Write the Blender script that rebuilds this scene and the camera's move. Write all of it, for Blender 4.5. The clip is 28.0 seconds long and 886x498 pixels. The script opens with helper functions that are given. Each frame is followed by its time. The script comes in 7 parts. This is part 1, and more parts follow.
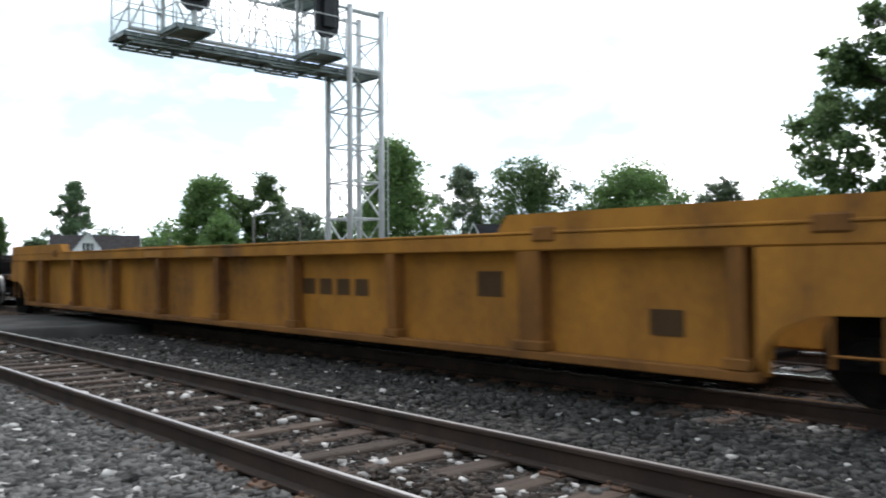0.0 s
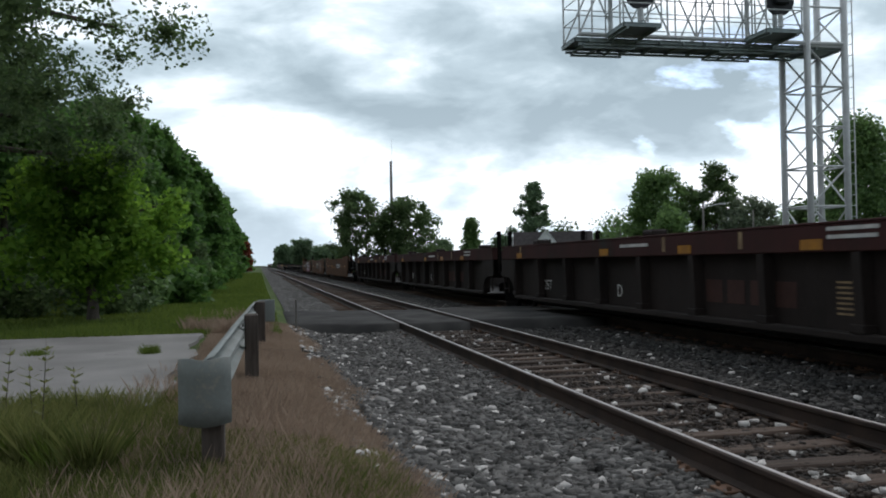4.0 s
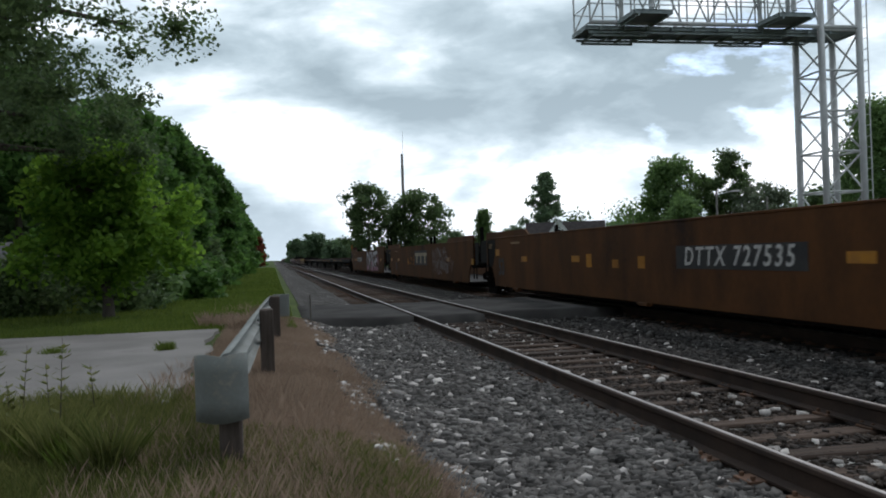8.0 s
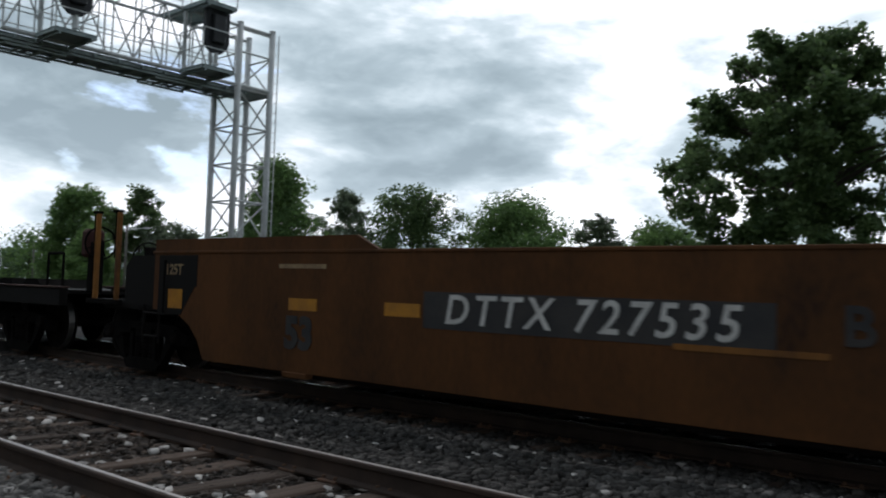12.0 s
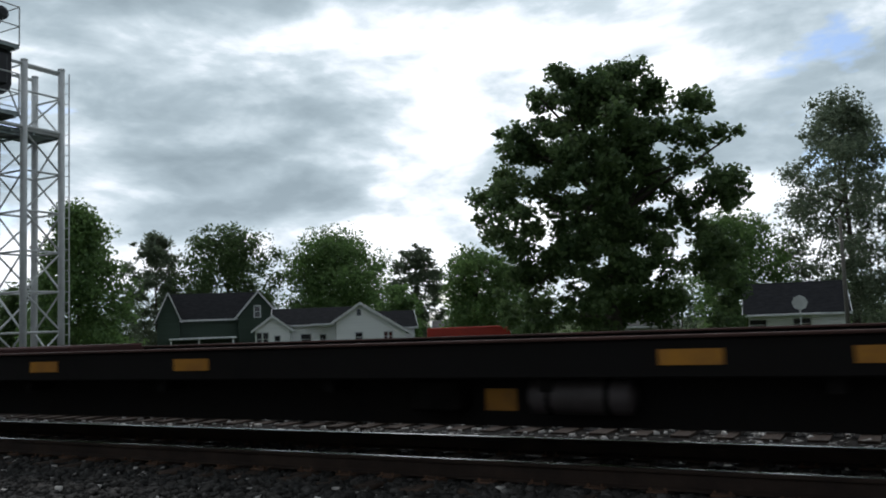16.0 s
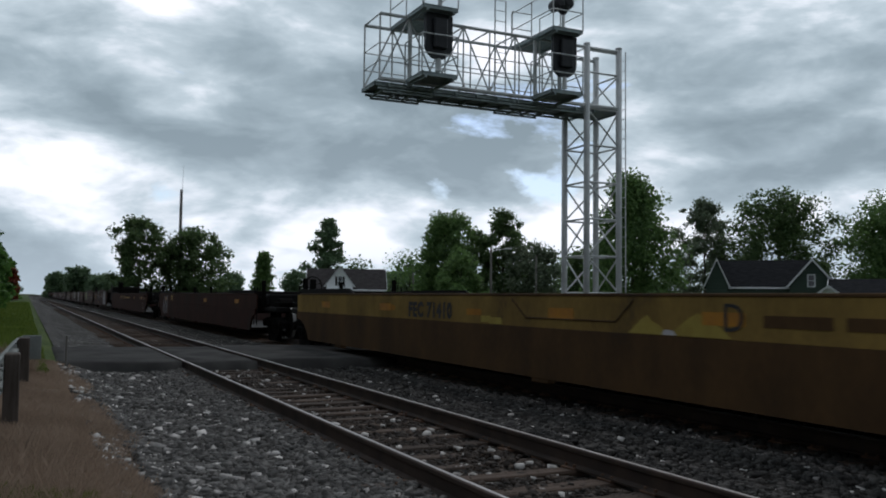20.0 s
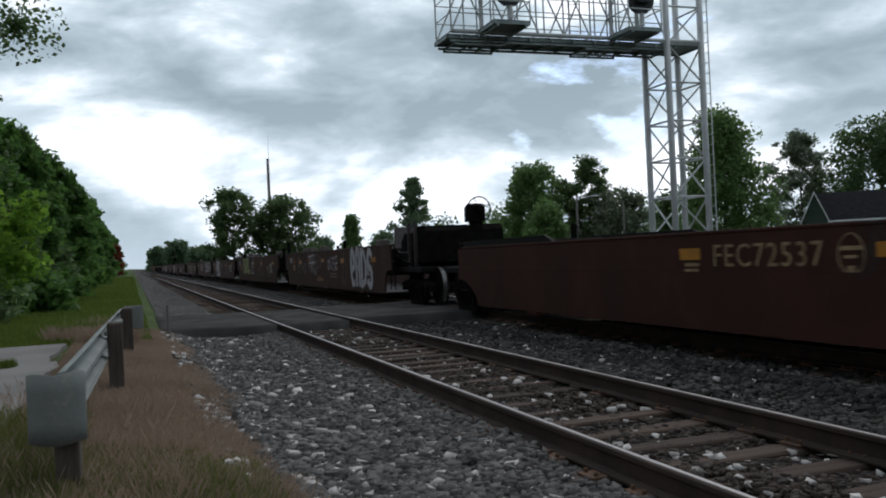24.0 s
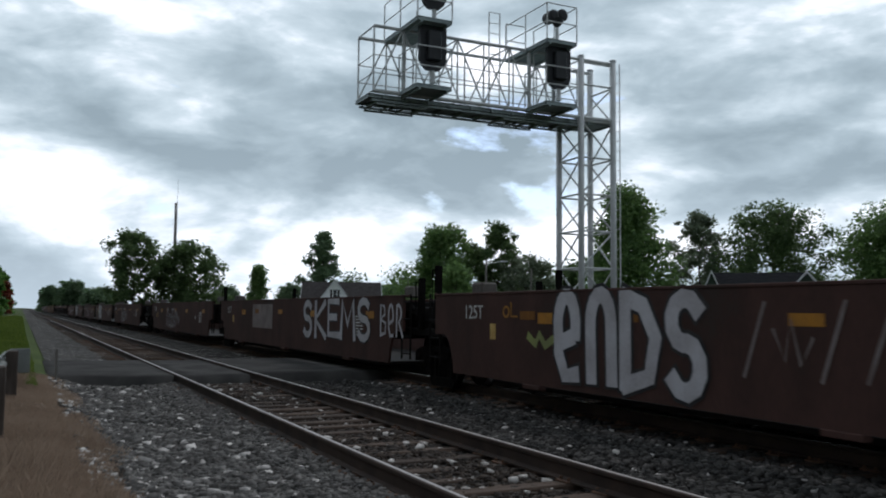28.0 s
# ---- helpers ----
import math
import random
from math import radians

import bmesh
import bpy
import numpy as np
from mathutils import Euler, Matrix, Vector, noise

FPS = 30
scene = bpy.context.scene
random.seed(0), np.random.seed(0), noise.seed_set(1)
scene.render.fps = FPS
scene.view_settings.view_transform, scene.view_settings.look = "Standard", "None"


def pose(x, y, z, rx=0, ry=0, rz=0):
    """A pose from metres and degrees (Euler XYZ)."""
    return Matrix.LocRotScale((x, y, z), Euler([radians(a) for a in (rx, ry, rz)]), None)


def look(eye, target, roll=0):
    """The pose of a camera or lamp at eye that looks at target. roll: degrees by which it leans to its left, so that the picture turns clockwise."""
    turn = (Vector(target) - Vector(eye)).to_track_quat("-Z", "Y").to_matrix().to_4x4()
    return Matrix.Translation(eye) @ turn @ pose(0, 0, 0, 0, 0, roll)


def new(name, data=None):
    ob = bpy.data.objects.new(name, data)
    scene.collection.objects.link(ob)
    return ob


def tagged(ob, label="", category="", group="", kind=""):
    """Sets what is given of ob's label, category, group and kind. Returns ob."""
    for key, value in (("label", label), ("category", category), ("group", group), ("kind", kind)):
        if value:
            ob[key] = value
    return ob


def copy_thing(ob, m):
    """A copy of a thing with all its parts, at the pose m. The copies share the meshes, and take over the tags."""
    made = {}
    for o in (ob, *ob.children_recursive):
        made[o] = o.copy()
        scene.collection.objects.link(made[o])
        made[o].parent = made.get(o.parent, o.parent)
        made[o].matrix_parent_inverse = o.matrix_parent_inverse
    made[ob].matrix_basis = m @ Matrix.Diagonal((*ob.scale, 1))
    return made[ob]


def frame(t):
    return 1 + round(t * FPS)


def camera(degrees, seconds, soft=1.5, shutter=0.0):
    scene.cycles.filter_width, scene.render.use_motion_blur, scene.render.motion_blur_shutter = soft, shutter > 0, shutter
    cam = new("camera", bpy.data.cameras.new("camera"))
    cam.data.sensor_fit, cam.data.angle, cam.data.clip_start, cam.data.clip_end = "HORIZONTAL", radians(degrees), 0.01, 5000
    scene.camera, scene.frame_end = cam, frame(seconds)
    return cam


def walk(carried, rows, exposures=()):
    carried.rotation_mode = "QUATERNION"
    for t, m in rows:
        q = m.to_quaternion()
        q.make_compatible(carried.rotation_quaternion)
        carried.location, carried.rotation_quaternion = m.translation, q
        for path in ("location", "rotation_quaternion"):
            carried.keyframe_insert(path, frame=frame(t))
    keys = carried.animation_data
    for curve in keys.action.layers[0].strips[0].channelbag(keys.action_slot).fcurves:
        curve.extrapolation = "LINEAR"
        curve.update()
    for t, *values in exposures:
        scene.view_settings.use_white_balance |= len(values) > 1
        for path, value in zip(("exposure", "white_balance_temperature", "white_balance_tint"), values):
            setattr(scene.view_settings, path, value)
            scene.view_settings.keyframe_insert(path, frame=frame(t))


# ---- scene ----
cam = camera(54.7, 28.0, soft=1.9, shutter=0.12)
# seconds, place, turn
PATH = [
    (0.0, pose(-0.008, -0.040, 1.357, 91.03, 0.27, -41.50)),
    (0.5, pose(-0.004, -0.033, 1.399, 91.64, 0.80, -24.75)),
    (1.0, pose(-0.019, -0.031, 1.394, 92.05, 1.59, -12.37)),
    (1.5, pose(-0.027, -0.016, 1.394, 90.96, 2.37, -8.26)),
    (2.0, pose(-0.029, -0.012, 1.395, 90.89, 2.45, -8.55)),
    (2.5, pose(-0.027, 0.000, 1.393, 91.06, 1.99, -10.77)),
    (3.0, pose(-0.035, 0.033, 1.374, 91.55, 2.34, -11.84)),
    (3.5, pose(-0.037, 0.005, 1.392, 91.44, 2.14, -11.74)),
    (4.0, pose(-0.047, -0.011, 1.393, 90.88, 1.02, -12.11)),
    (4.5, pose(-0.059, -0.012, 1.389, 90.66, 0.69, -12.22)),
    (6.5, pose(-0.046, 0.013, 1.392, 91.49, 1.77, -12.29)),
    (7.0, pose(-0.047, 0.032, 1.395, 90.67, 2.17, -12.51)),
    (7.5, pose(-0.049, 0.042, 1.386, 90.97, 2.33, -11.52)),
    (8.0, pose(-0.056, 0.048, 1.391, 90.37, 1.94, -11.27)),
    (8.5, pose(-0.043, 0.046, 1.384, 89.22, 1.01, -11.38)),
    (9.0, pose(-0.045, 0.030, 1.374, 89.37, 1.44, -11.56)),
    (9.5, pose(-0.051, 0.004, 1.397, 90.12, 0.42, -14.18)),
    (10.0, pose(-0.051, -0.008, 1.407, 91.67, 0.97, -16.63)),
    (10.5, pose(-0.043, -0.009, 1.404, 91.42, 0.98, -21.59)),
    (11.0, pose(-0.052, -0.001, 1.375, 92.01, 1.98, -28.21)),
    (11.5, pose(-0.046, -0.010, 1.418, 90.91, -0.14, -32.83)),
    (12.0, pose(-0.049, 0.009, 1.403, 92.86, -1.91, -49.50)),
    (12.5, pose(-0.031, -0.018, 1.405, 94.80, -0.22, -55.97)),
    (13.0, pose(-0.031, 0.006, 1.382, 96.18, -1.43, -57.44)),
    (13.5, pose(-0.023, 0.003, 1.415, 96.45, -2.37, -61.50)),
    (15.5, pose(0.006, -0.026, 1.421, 95.00, 0.92, -61.14)),
    (16.0, pose(0.050, -0.032, 1.426, 95.07, 2.21, -61.25)),
    (16.5, pose(0.055, -0.049, 1.407, 96.37, 2.33, -58.22)),
    (17.0, pose(0.075, -0.049, 1.420, 96.76, 3.30, -50.86)),
    (17.5, pose(0.094, -0.026, 1.410, 96.57, 3.33, -42.73)),
    (18.0, pose(0.112, -0.024, 1.417, 96.46, 3.71, -36.71)),
    (18.5, pose(0.096, -0.035, 1.419, 96.68, 2.83, -30.00)),
    (19.0, pose(0.032, -0.029, 1.414, 95.31, 0.28, -27.21)),
    (19.5, pose(-0.024, -0.041, 1.377, 94.42, -0.05, -25.94)),
    (20.0, pose(-0.031, -0.037, 1.454, 93.29, -0.65, -25.87)),
    (20.5, pose(-0.027, -0.036, 1.380, 93.66, 1.75, -23.27)),
    (22.5, pose(0.071, 0.011, 1.402, 92.99, 1.74, -22.96)),
    (23.0, pose(0.065, 0.025, 1.404, 91.59, 1.94, -22.52)),
    (23.5, pose(0.065, 0.031, 1.403, 91.79, 2.14, -22.64)),
    (24.0, pose(0.043, -0.015, 1.411, 90.35, 2.69, -19.99)),
    (24.5, pose(0.044, 0.027, 1.404, 91.78, 3.21, -16.02)),
    (25.0, pose(0.045, 0.034, 1.402, 91.21, 2.17, -16.15)),
    (25.5, pose(0.047, 0.039, 1.401, 91.61, 1.51, -16.38)),
    (26.0, pose(0.036, 0.029, 1.397, 91.24, -0.03, -15.58)),
    (26.5, pose(0.026, 0.029, 1.401, 90.55, -1.23, -13.94)),
    (27.0, pose(0.020, 0.037, 1.404, 91.21, -1.90, -15.85)),
    (27.5, pose(0.028, 0.041, 1.406, 91.99, -1.68, -18.50)),
    (28.0, pose(0.031, 0.032, 1.436, 94.17, -0.53, -26.18)),
]
EXPOSURES = [
(0.0, 1.4, 6150, 14), (0.5, 0.8, 6150, 14), (1.0, 0.42, 6150, 14), (1.5, 0.38, 6150, 14), (4.5, 0.36, 6150, 14), (8.5, 0.32, 6150, 14), (11.0, 0.1, 6100, 14),
    (13.0, 0.08, 6150, 14), (16.0, 0.0, 6150, 14), (18.0, -0.26, 6050, 14), (20.5, -0.26, 6050, 14), (22.5, -0.16, 6050, 14), (25.0, 0.22, 6100, 14), (27.0, 0.26, 6100, 14), (28.0, 0.02, 6050, 14),
]
walk(cam, PATH, EXPOSURES)

# ---- light ----
world = bpy.data.worlds.new("sky")
scene.world = world
world.use_nodes = True
DULL = 0.50                      # brightness of the cloud deck away from the sun, dimmed to darken near sides
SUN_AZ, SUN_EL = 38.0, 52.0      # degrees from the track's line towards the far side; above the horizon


def build_sky():
    nt = world.node_tree
    N, L = nt.nodes, nt.links
    N.clear()
    out = N.new("ShaderNodeOutputWorld")
    bg = N.new("ShaderNodeBackground")
    bg.inputs[1].default_value = 1.0
    L.new(bg.outputs[0], out.inputs[0])
    sky = N.new("ShaderNodeTexSky")
    sky.sky_type = "NISHITA"
    sky.sun_disc = False
    sky.sun_elevation = radians(SUN_EL)
    sky.sun_rotation = radians(SUN_AZ)
    dim = N.new("ShaderNodeVectorMath")
    dim.operation = "SCALE"
    dim.inputs["Scale"].default_value = 0.13
    L.new(sky.outputs[0], dim.inputs[0])
    tc = N.new("ShaderNodeTexCoord")
    sep = N.new("ShaderNodeSeparateXYZ")
    L.new(tc.outputs["Generated"], sep.inputs[0])

    def math_node(op, a, b=None):
        m = N.new("ShaderNodeMath")
        m.operation = op
        for i, v in enumerate((a, b)):
            if v is None:
                continue
            if isinstance(v, (int, float)):
                m.inputs[i].default_value = v
            else:
                L.new(v, m.inputs[i])
        return m.outputs[0]

    # heaped clouds on one flat deck, so that they crowd together towards the horizon
    h = math_node("ADD", math_node("MAXIMUM", sep.outputs[2], 0.0), 0.55)
    comb = N.new("ShaderNodeCombineXYZ")
    L.new(math_node("DIVIDE", sep.outputs[0], h), comb.inputs[0])
    L.new(math_node("DIVIDE", sep.outputs[1], h), comb.inputs[1])
    L.new(math_node("MULTIPLY", sep.outputs[2], 2.6), comb.inputs[2])

    def towards(az, el, lo, hi):
        """A broad smooth swell of the cloud deck round one direction."""
        d = N.new("ShaderNodeVectorMath")
        d.operation = "DOT_PRODUCT"
        d.inputs[1].default_value = (math.sin(radians(az)) * math.cos(radians(el)), math.cos(radians(az)) * math.cos(radians(el)), math.sin(radians(el)))
        L.new(tc.outputs["Generated"], d.inputs[0])
        r = N.new("ShaderNodeMapRange")
        r.interpolation_type = "SMOOTHSTEP"
        for k, v in enumerate((math.cos(radians(lo)), math.cos(radians(hi)), 0.0, 1.0)):
            r.inputs[k + 1].default_value = v
        L.new(d.outputs["Value"], r.inputs[0])
        return r.outputs[0]

    def noise_node(scale, detail, rough, off, dist=0.0):
        mp = N.new("ShaderNodeMapping")
        mp.inputs["Location"].default_value = off
        L.new(comb.outputs[0], mp.inputs[0])
        n = N.new("ShaderNodeTexNoise")
        n.inputs["Scale"].default_value = scale
        n.inputs["Detail"].default_value = detail
        n.inputs["Roughness"].default_value = rough
        n.inputs["Distortion"].default_value = dist
        L.new(mp.outputs[0], n.inputs["Vector"])
        return n.outputs["Fac"]

    def ramp(fac, stops):
        r = N.new("ShaderNodeValToRGB")
        e = r.color_ramp.elements
        while len(e) < len(stops):
            e.new(0.5)
        for k, (p, c) in enumerate(stops):
            e[k].position, e[k].color = p, (*c, 1)
        L.new(fac, r.inputs[0])
        return r.outputs[0]

    thick = math_node("ADD", math_node("MULTIPLY", noise_node(2.7, 8, 0.5, (3.1, 7.4, 0.0), 0.25), 0.70),
                      math_node("MULTIPLY", noise_node(6.5, 7, 0.55, (4.3, 1.2, 2.0), 0.3), 0.30))
    # the deck thins out towards the horizon and ahead along the line, and is heaviest over the houses
    rim = math_node("MAXIMUM", math_node("SUBTRACT", 1.0, math_node("MULTIPLY", math_node("MAXIMUM", sep.outputs[2], 0.0), 5.0)), 0.0)
    thick = math_node("SUBTRACT", thick, math_node("MULTIPLY", rim, 0.004))
    thick = math_node("SUBTRACT", thick, math_node("MULTIPLY", towards(1, 13, 10, 2), 0.045))
    thick = math_node("SUBTRACT", thick, math_node("MULTIPLY", towards(62, 5, 17, 4), 0.06))
    thick = math_node("ADD", thick, math_node("MULTIPLY", towards(50, 22, 26, 6), 0.012))
    # thin edges of the clouds shine, thick bases are grey
    cloud = ramp(thick, [(0.395, (1.25, 1.25, 1.23)), (0.435, (0.90, 0.95, 0.955)), (0.475, (0.60, 0.69, 0.705)), (0.535, (0.405, 0.49, 0.512)), (0.61, (0.285, 0.355, 0.378))])
    cover = ramp(noise_node(2.1, 8, 0.55, (5.7, 2.2, 4.0), 0.2), [(0.335, (0.0, 0.0, 0.0)), (0.375, (1, 1, 1))])
    mix = N.new("ShaderNodeMix")
    mix.data_type = "RGBA"
    L.new(cover, mix.inputs[0])
    L.new(dim.outputs[0], mix.inputs[6])
    L.new(cloud, mix.inputs[7])
    # paler near the horizon, where the cover breaks up
    low = ramp(sep.outputs[2], [(0.0, (0.6, 0.6, 0.6)), (0.07, (0.22, 0.22, 0.22)), (0.2, (0.0, 0.0, 0.0))])
    mix2 = N.new("ShaderNodeMix")
    mix2.data_type = "RGBA"
    mix2.inputs[7].default_value = (0.62, 0.71, 0.75, 1)
    L.new(low, mix2.inputs[0])
    L.new(mix.outputs[2], mix2.inputs[6])
    # cloud deck bright round the hidden sun; unseen side dimmed to darken near sides
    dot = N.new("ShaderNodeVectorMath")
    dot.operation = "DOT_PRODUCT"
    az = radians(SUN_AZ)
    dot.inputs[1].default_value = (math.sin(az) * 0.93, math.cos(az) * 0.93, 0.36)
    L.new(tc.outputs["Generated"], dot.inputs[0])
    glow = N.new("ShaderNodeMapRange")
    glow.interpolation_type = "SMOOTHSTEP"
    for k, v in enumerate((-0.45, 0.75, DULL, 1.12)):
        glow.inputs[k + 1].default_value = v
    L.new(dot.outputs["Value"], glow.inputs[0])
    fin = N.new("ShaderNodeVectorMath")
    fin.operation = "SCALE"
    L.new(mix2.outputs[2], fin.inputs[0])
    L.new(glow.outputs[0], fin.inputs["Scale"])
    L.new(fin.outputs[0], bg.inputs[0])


build_sky()
sun = new("sun", bpy.data.lights.new("sun", "SUN"))
sun.data.energy, sun.data.angle, sun.data.color = 0.62, radians(16), (1.0, 0.93, 0.85)
_a, _e = radians(SUN_AZ), radians(SUN_EL)
sun.matrix_world = look((0, 0, 50), Vector((0, 0, 50)) - Vector((math.sin(_a) * math.cos(_e), math.cos(_a) * math.cos(_e), math.sin(_e))))

# ---- materials ----
MATS = {}


def mat(name, c1, c2=None, rough=0.8, metal=0.0, scale=6.0, fine=60.0, bump=0.2, bump_dist=0.01, c3=None, spread=(0.35, 0.65), per_object=0.0,
        stretch=(1, 1, 1), coord="Object", spec=0.4, island=0.0):
    """Two scales of noise between two or three colours, with fine relief."""
    if name in MATS:
        return MATS[name]
    m = bpy.data.materials.new(name)
    m.use_nodes = True
    nt = m.node_tree
    N, L = nt.nodes, nt.links
    b = N["Principled BSDF"]
    b.inputs["Roughness"].default_value = rough
    b.inputs["Metallic"].default_value = metal
    b.inputs["Specular IOR Level"].default_value = spec
    c2 = c2 or tuple(x * 0.7 for x in c1)
    tc = N.new("ShaderNodeTexCoord")
    mp = N.new("ShaderNodeMapping")
    mp.inputs["Scale"].default_value = stretch
    L.new(tc.outputs[coord], mp.inputs[0])
    n1 = N.new("ShaderNodeTexNoise")
    n1.inputs["Scale"].default_value, n1.inputs["Detail"].default_value = scale, 6
    n2 = N.new("ShaderNodeTexNoise")
    n2.inputs["Scale"].default_value, n2.inputs["Detail"].default_value = fine, 3
    for n in (n1, n2):
        L.new(mp.outputs[0], n.inputs["Vector"])
    add = N.new("ShaderNodeMath")
    add.operation = "MULTIPLY_ADD"
    L.new(n2.outputs["Fac"], add.inputs[0])
    add.inputs[1].default_value = 0.35
    L.new(n1.outputs["Fac"], add.inputs[2])
    sub = N.new("ShaderNodeMath")
    sub.operation = "SUBTRACT"
    L.new(add.outputs[0], sub.inputs[0])
    sub.inputs[1].default_value = 0.175
    r = N.new("ShaderNodeValToRGB")
    e = r.color_ramp.elements
    e[0].position, e[0].color = spread[0], (*c1, 1)
    e[1].position, e[1].color = spread[1], (*c2, 1)
    if c3:
        k = e.new(min(spread[1] + 0.12, 0.95))
        k.color = (*c3, 1)
    L.new(sub.outputs[0], r.inputs[0])
    col = r.outputs[0]
    if per_object or island:
        if island:
            oi = N.new("ShaderNodeNewGeometry")
            rnd = oi.outputs["Random Per Island"]
        else:
            oi = N.new("ShaderNodeObjectInfo")
            rnd = oi.outputs["Random"]
        mr = N.new("ShaderNodeMapRange")
        amt = per_object or island
        mr.inputs[3].default_value, mr.inputs[4].default_value = 1 - amt, 1 + amt
        L.new(rnd, mr.inputs[0])
        hv = N.new("ShaderNodeHueSaturation")
        L.new(mr.outputs[0], hv.inputs["Value"])
        L.new(col, hv.inputs["Color"])
        col = hv.outputs[0]
    L.new(col, b.inputs["Base Color"])
    if bump:
        bp = N.new("ShaderNodeBump")
        bp.inputs["Strength"].default_value, bp.inputs["Distance"].default_value = bump, bump_dist
        L.new(add.outputs[0], bp.inputs["Height"])
        L.new(bp.outputs[0], b.inputs["Normal"])
    MATS[name] = m
    return m


def stone_bed(name, lo, hi, cell, bump, tint):
    """Crushed stone seen from some way off: cells of uneven grey with gaps between."""
    m = bpy.data.materials.new(name)
    m.use_nodes = True
    N, L = m.node_tree.nodes, m.node_tree.links
    b = N["Principled BSDF"]
    b.inputs["Roughness"].default_value = 0.95
    b.inputs["Specular IOR Level"].default_value = 0.08
    tc = N.new("ShaderNodeTexCoord")
    vo = N.new("ShaderNodeTexVoronoi")
    vo.inputs["Scale"].default_value = cell
    no = N.new("ShaderNodeTexNoise")
    no.inputs["Scale"].default_value, no.inputs["Detail"].default_value = 0.9, 5
    L.new(tc.outputs["Object"], vo.inputs["Vector"])
    L.new(tc.outputs["Object"], no.inputs["Vector"])
    sp = N.new("ShaderNodeSeparateColor")
    L.new(vo.outputs["Color"], sp.inputs[0])
    r = N.new("ShaderNodeValToRGB")
    e = r.color_ramp.elements
    e[0].position, e[0].color = 0.0, (lo * tint[0], lo * tint[1], lo * tint[2], 1)
    e[1].position, e[1].color = 0.9, (hi * tint[0], hi * tint[1], hi * tint[2], 1)
    k = e.new(0.985)
    k.color = (0.42, 0.41, 0.39, 1)
    L.new(sp.outputs[0], r.inputs[0])
    mx = N.new("ShaderNodeMix")
    mx.data_type, mx.blend_type = "RGBA", "MULTIPLY"
    mx.inputs[0].default_value = 0.8
    L.new(r.outputs[0], mx.inputs[6])
    r2 = N.new("ShaderNodeValToRGB")
    r2.color_ramp.elements[0].position, r2.color_ramp.elements[0].color = 0.3, (0.5, 0.46, 0.42, 1)
    r2.color_ramp.elements[1].position, r2.color_ramp.elements[1].color = 0.65, (1.1, 1.1, 1.1, 1)
    L.new(no.outputs["Fac"], r2.inputs[0])
    L.new(r2.outputs[0], mx.inputs[7])
    L.new(mx.outputs[2], b.inputs["Base Color"])
    bp = N.new("ShaderNodeBump")
    bp.inputs["Strength"].default_value, bp.inputs["Distance"].default_value = bump, 0.05
    bp.invert = True
    L.new(vo.outputs["Distance"], bp.inputs["Height"])
    L.new(bp.outputs[0], b.inputs["Normal"])
    return m


def leaf_mat(name, c1, c2, trans=0.35):
    m = bpy.data.materials.new(name)
    m.use_nodes = True
    N, L = m.node_tree.nodes, m.node_tree.links
    b = N["Principled BSDF"]
    b.inputs["Roughness"].default_value = 0.55
    b.inputs["Specular IOR Level"].default_value = 0.25
    g = N.new("ShaderNodeNewGeometry")
    n = N.new("ShaderNodeTexNoise")
    n.inputs["Scale"].default_value, n.inputs["Detail"].default_value = 0.5, 3
    tc = N.new("ShaderNodeTexCoord")
    L.new(tc.outputs["Object"], n.inputs["Vector"])
    a = N.new("ShaderNodeMath")
    a.operation = "MULTIPLY_ADD"
    L.new(g.outputs["Random Per Island"], a.inputs[0])
    a.inputs[1].default_value = 0.5
    s = N.new("ShaderNodeMath")
    s.operation = "SUBTRACT"
    L.new(n.outputs["Fac"], s.inputs[0])
    s.inputs[1].default_value = 0.25
    L.new(s.outputs[0], a.inputs[2])
    r = N.new("ShaderNodeValToRGB")
    e = r.color_ramp.elements
    e[0].position, e[0].color = 0.15, (*c1, 1)
    e[1].position, e[1].color = 0.85, (*c2, 1)
    L.new(a.outputs[0], r.inputs[0])
    L.new(r.outputs[0], b.inputs["Base Color"])
    tr = N.new("ShaderNodeBsdfTranslucent")
    L.new(r.outputs[0], tr.inputs[0])
    mx = N.new("ShaderNodeMixShader")
    mx.inputs[0].default_value = trans
    L.new(b.outputs[0], mx.inputs[1])
    L.new(tr.outputs[0], mx.inputs[2])
    L.new(mx.outputs[0], N["Material Output"].inputs[0])
    return m


M_BALLAST = stone_bed("crushed_stone", 0.025, 0.11, 17, 1.0, (1.05, 1.0, 0.96))
# browner stone, its dark colour also holding the shade beside the train
M_BALLAST_D = stone_bed("brown_shaded_stone", 0.0105, 0.041, 17, 1.0, (1.06, 0.95, 0.87))
M_STONE = mat("loose_stone", (0.055, 0.05, 0.046), (0.118, 0.110, 0.103), 0.9, scale=5, fine=70, bump=0.3, c3=(0.16, 0.152, 0.145), island=0.5)
# stones darkened in colour for the train's shade
M_STONE_D = mat("shade_darkened_stone", (0.02, 0.018, 0.0162), (0.05, 0.045, 0.041), 0.88, scale=5, fine=70, bump=0.3, c3=(0.1, 0.094, 0.088), island=0.65)
M_STONE_R = mat("rust_stained_stone", (0.022, 0.0155, 0.0115), (0.052, 0.037, 0.028), 0.9, scale=5, fine=70, bump=0.3, c3=(0.09, 0.07, 0.057), island=0.55)
M_STONE_W = mat("pale_stone", (0.37, 0.345, 0.325), (0.52, 0.485, 0.455), 0.85, scale=9, fine=80, bump=0.3, island=0.3)
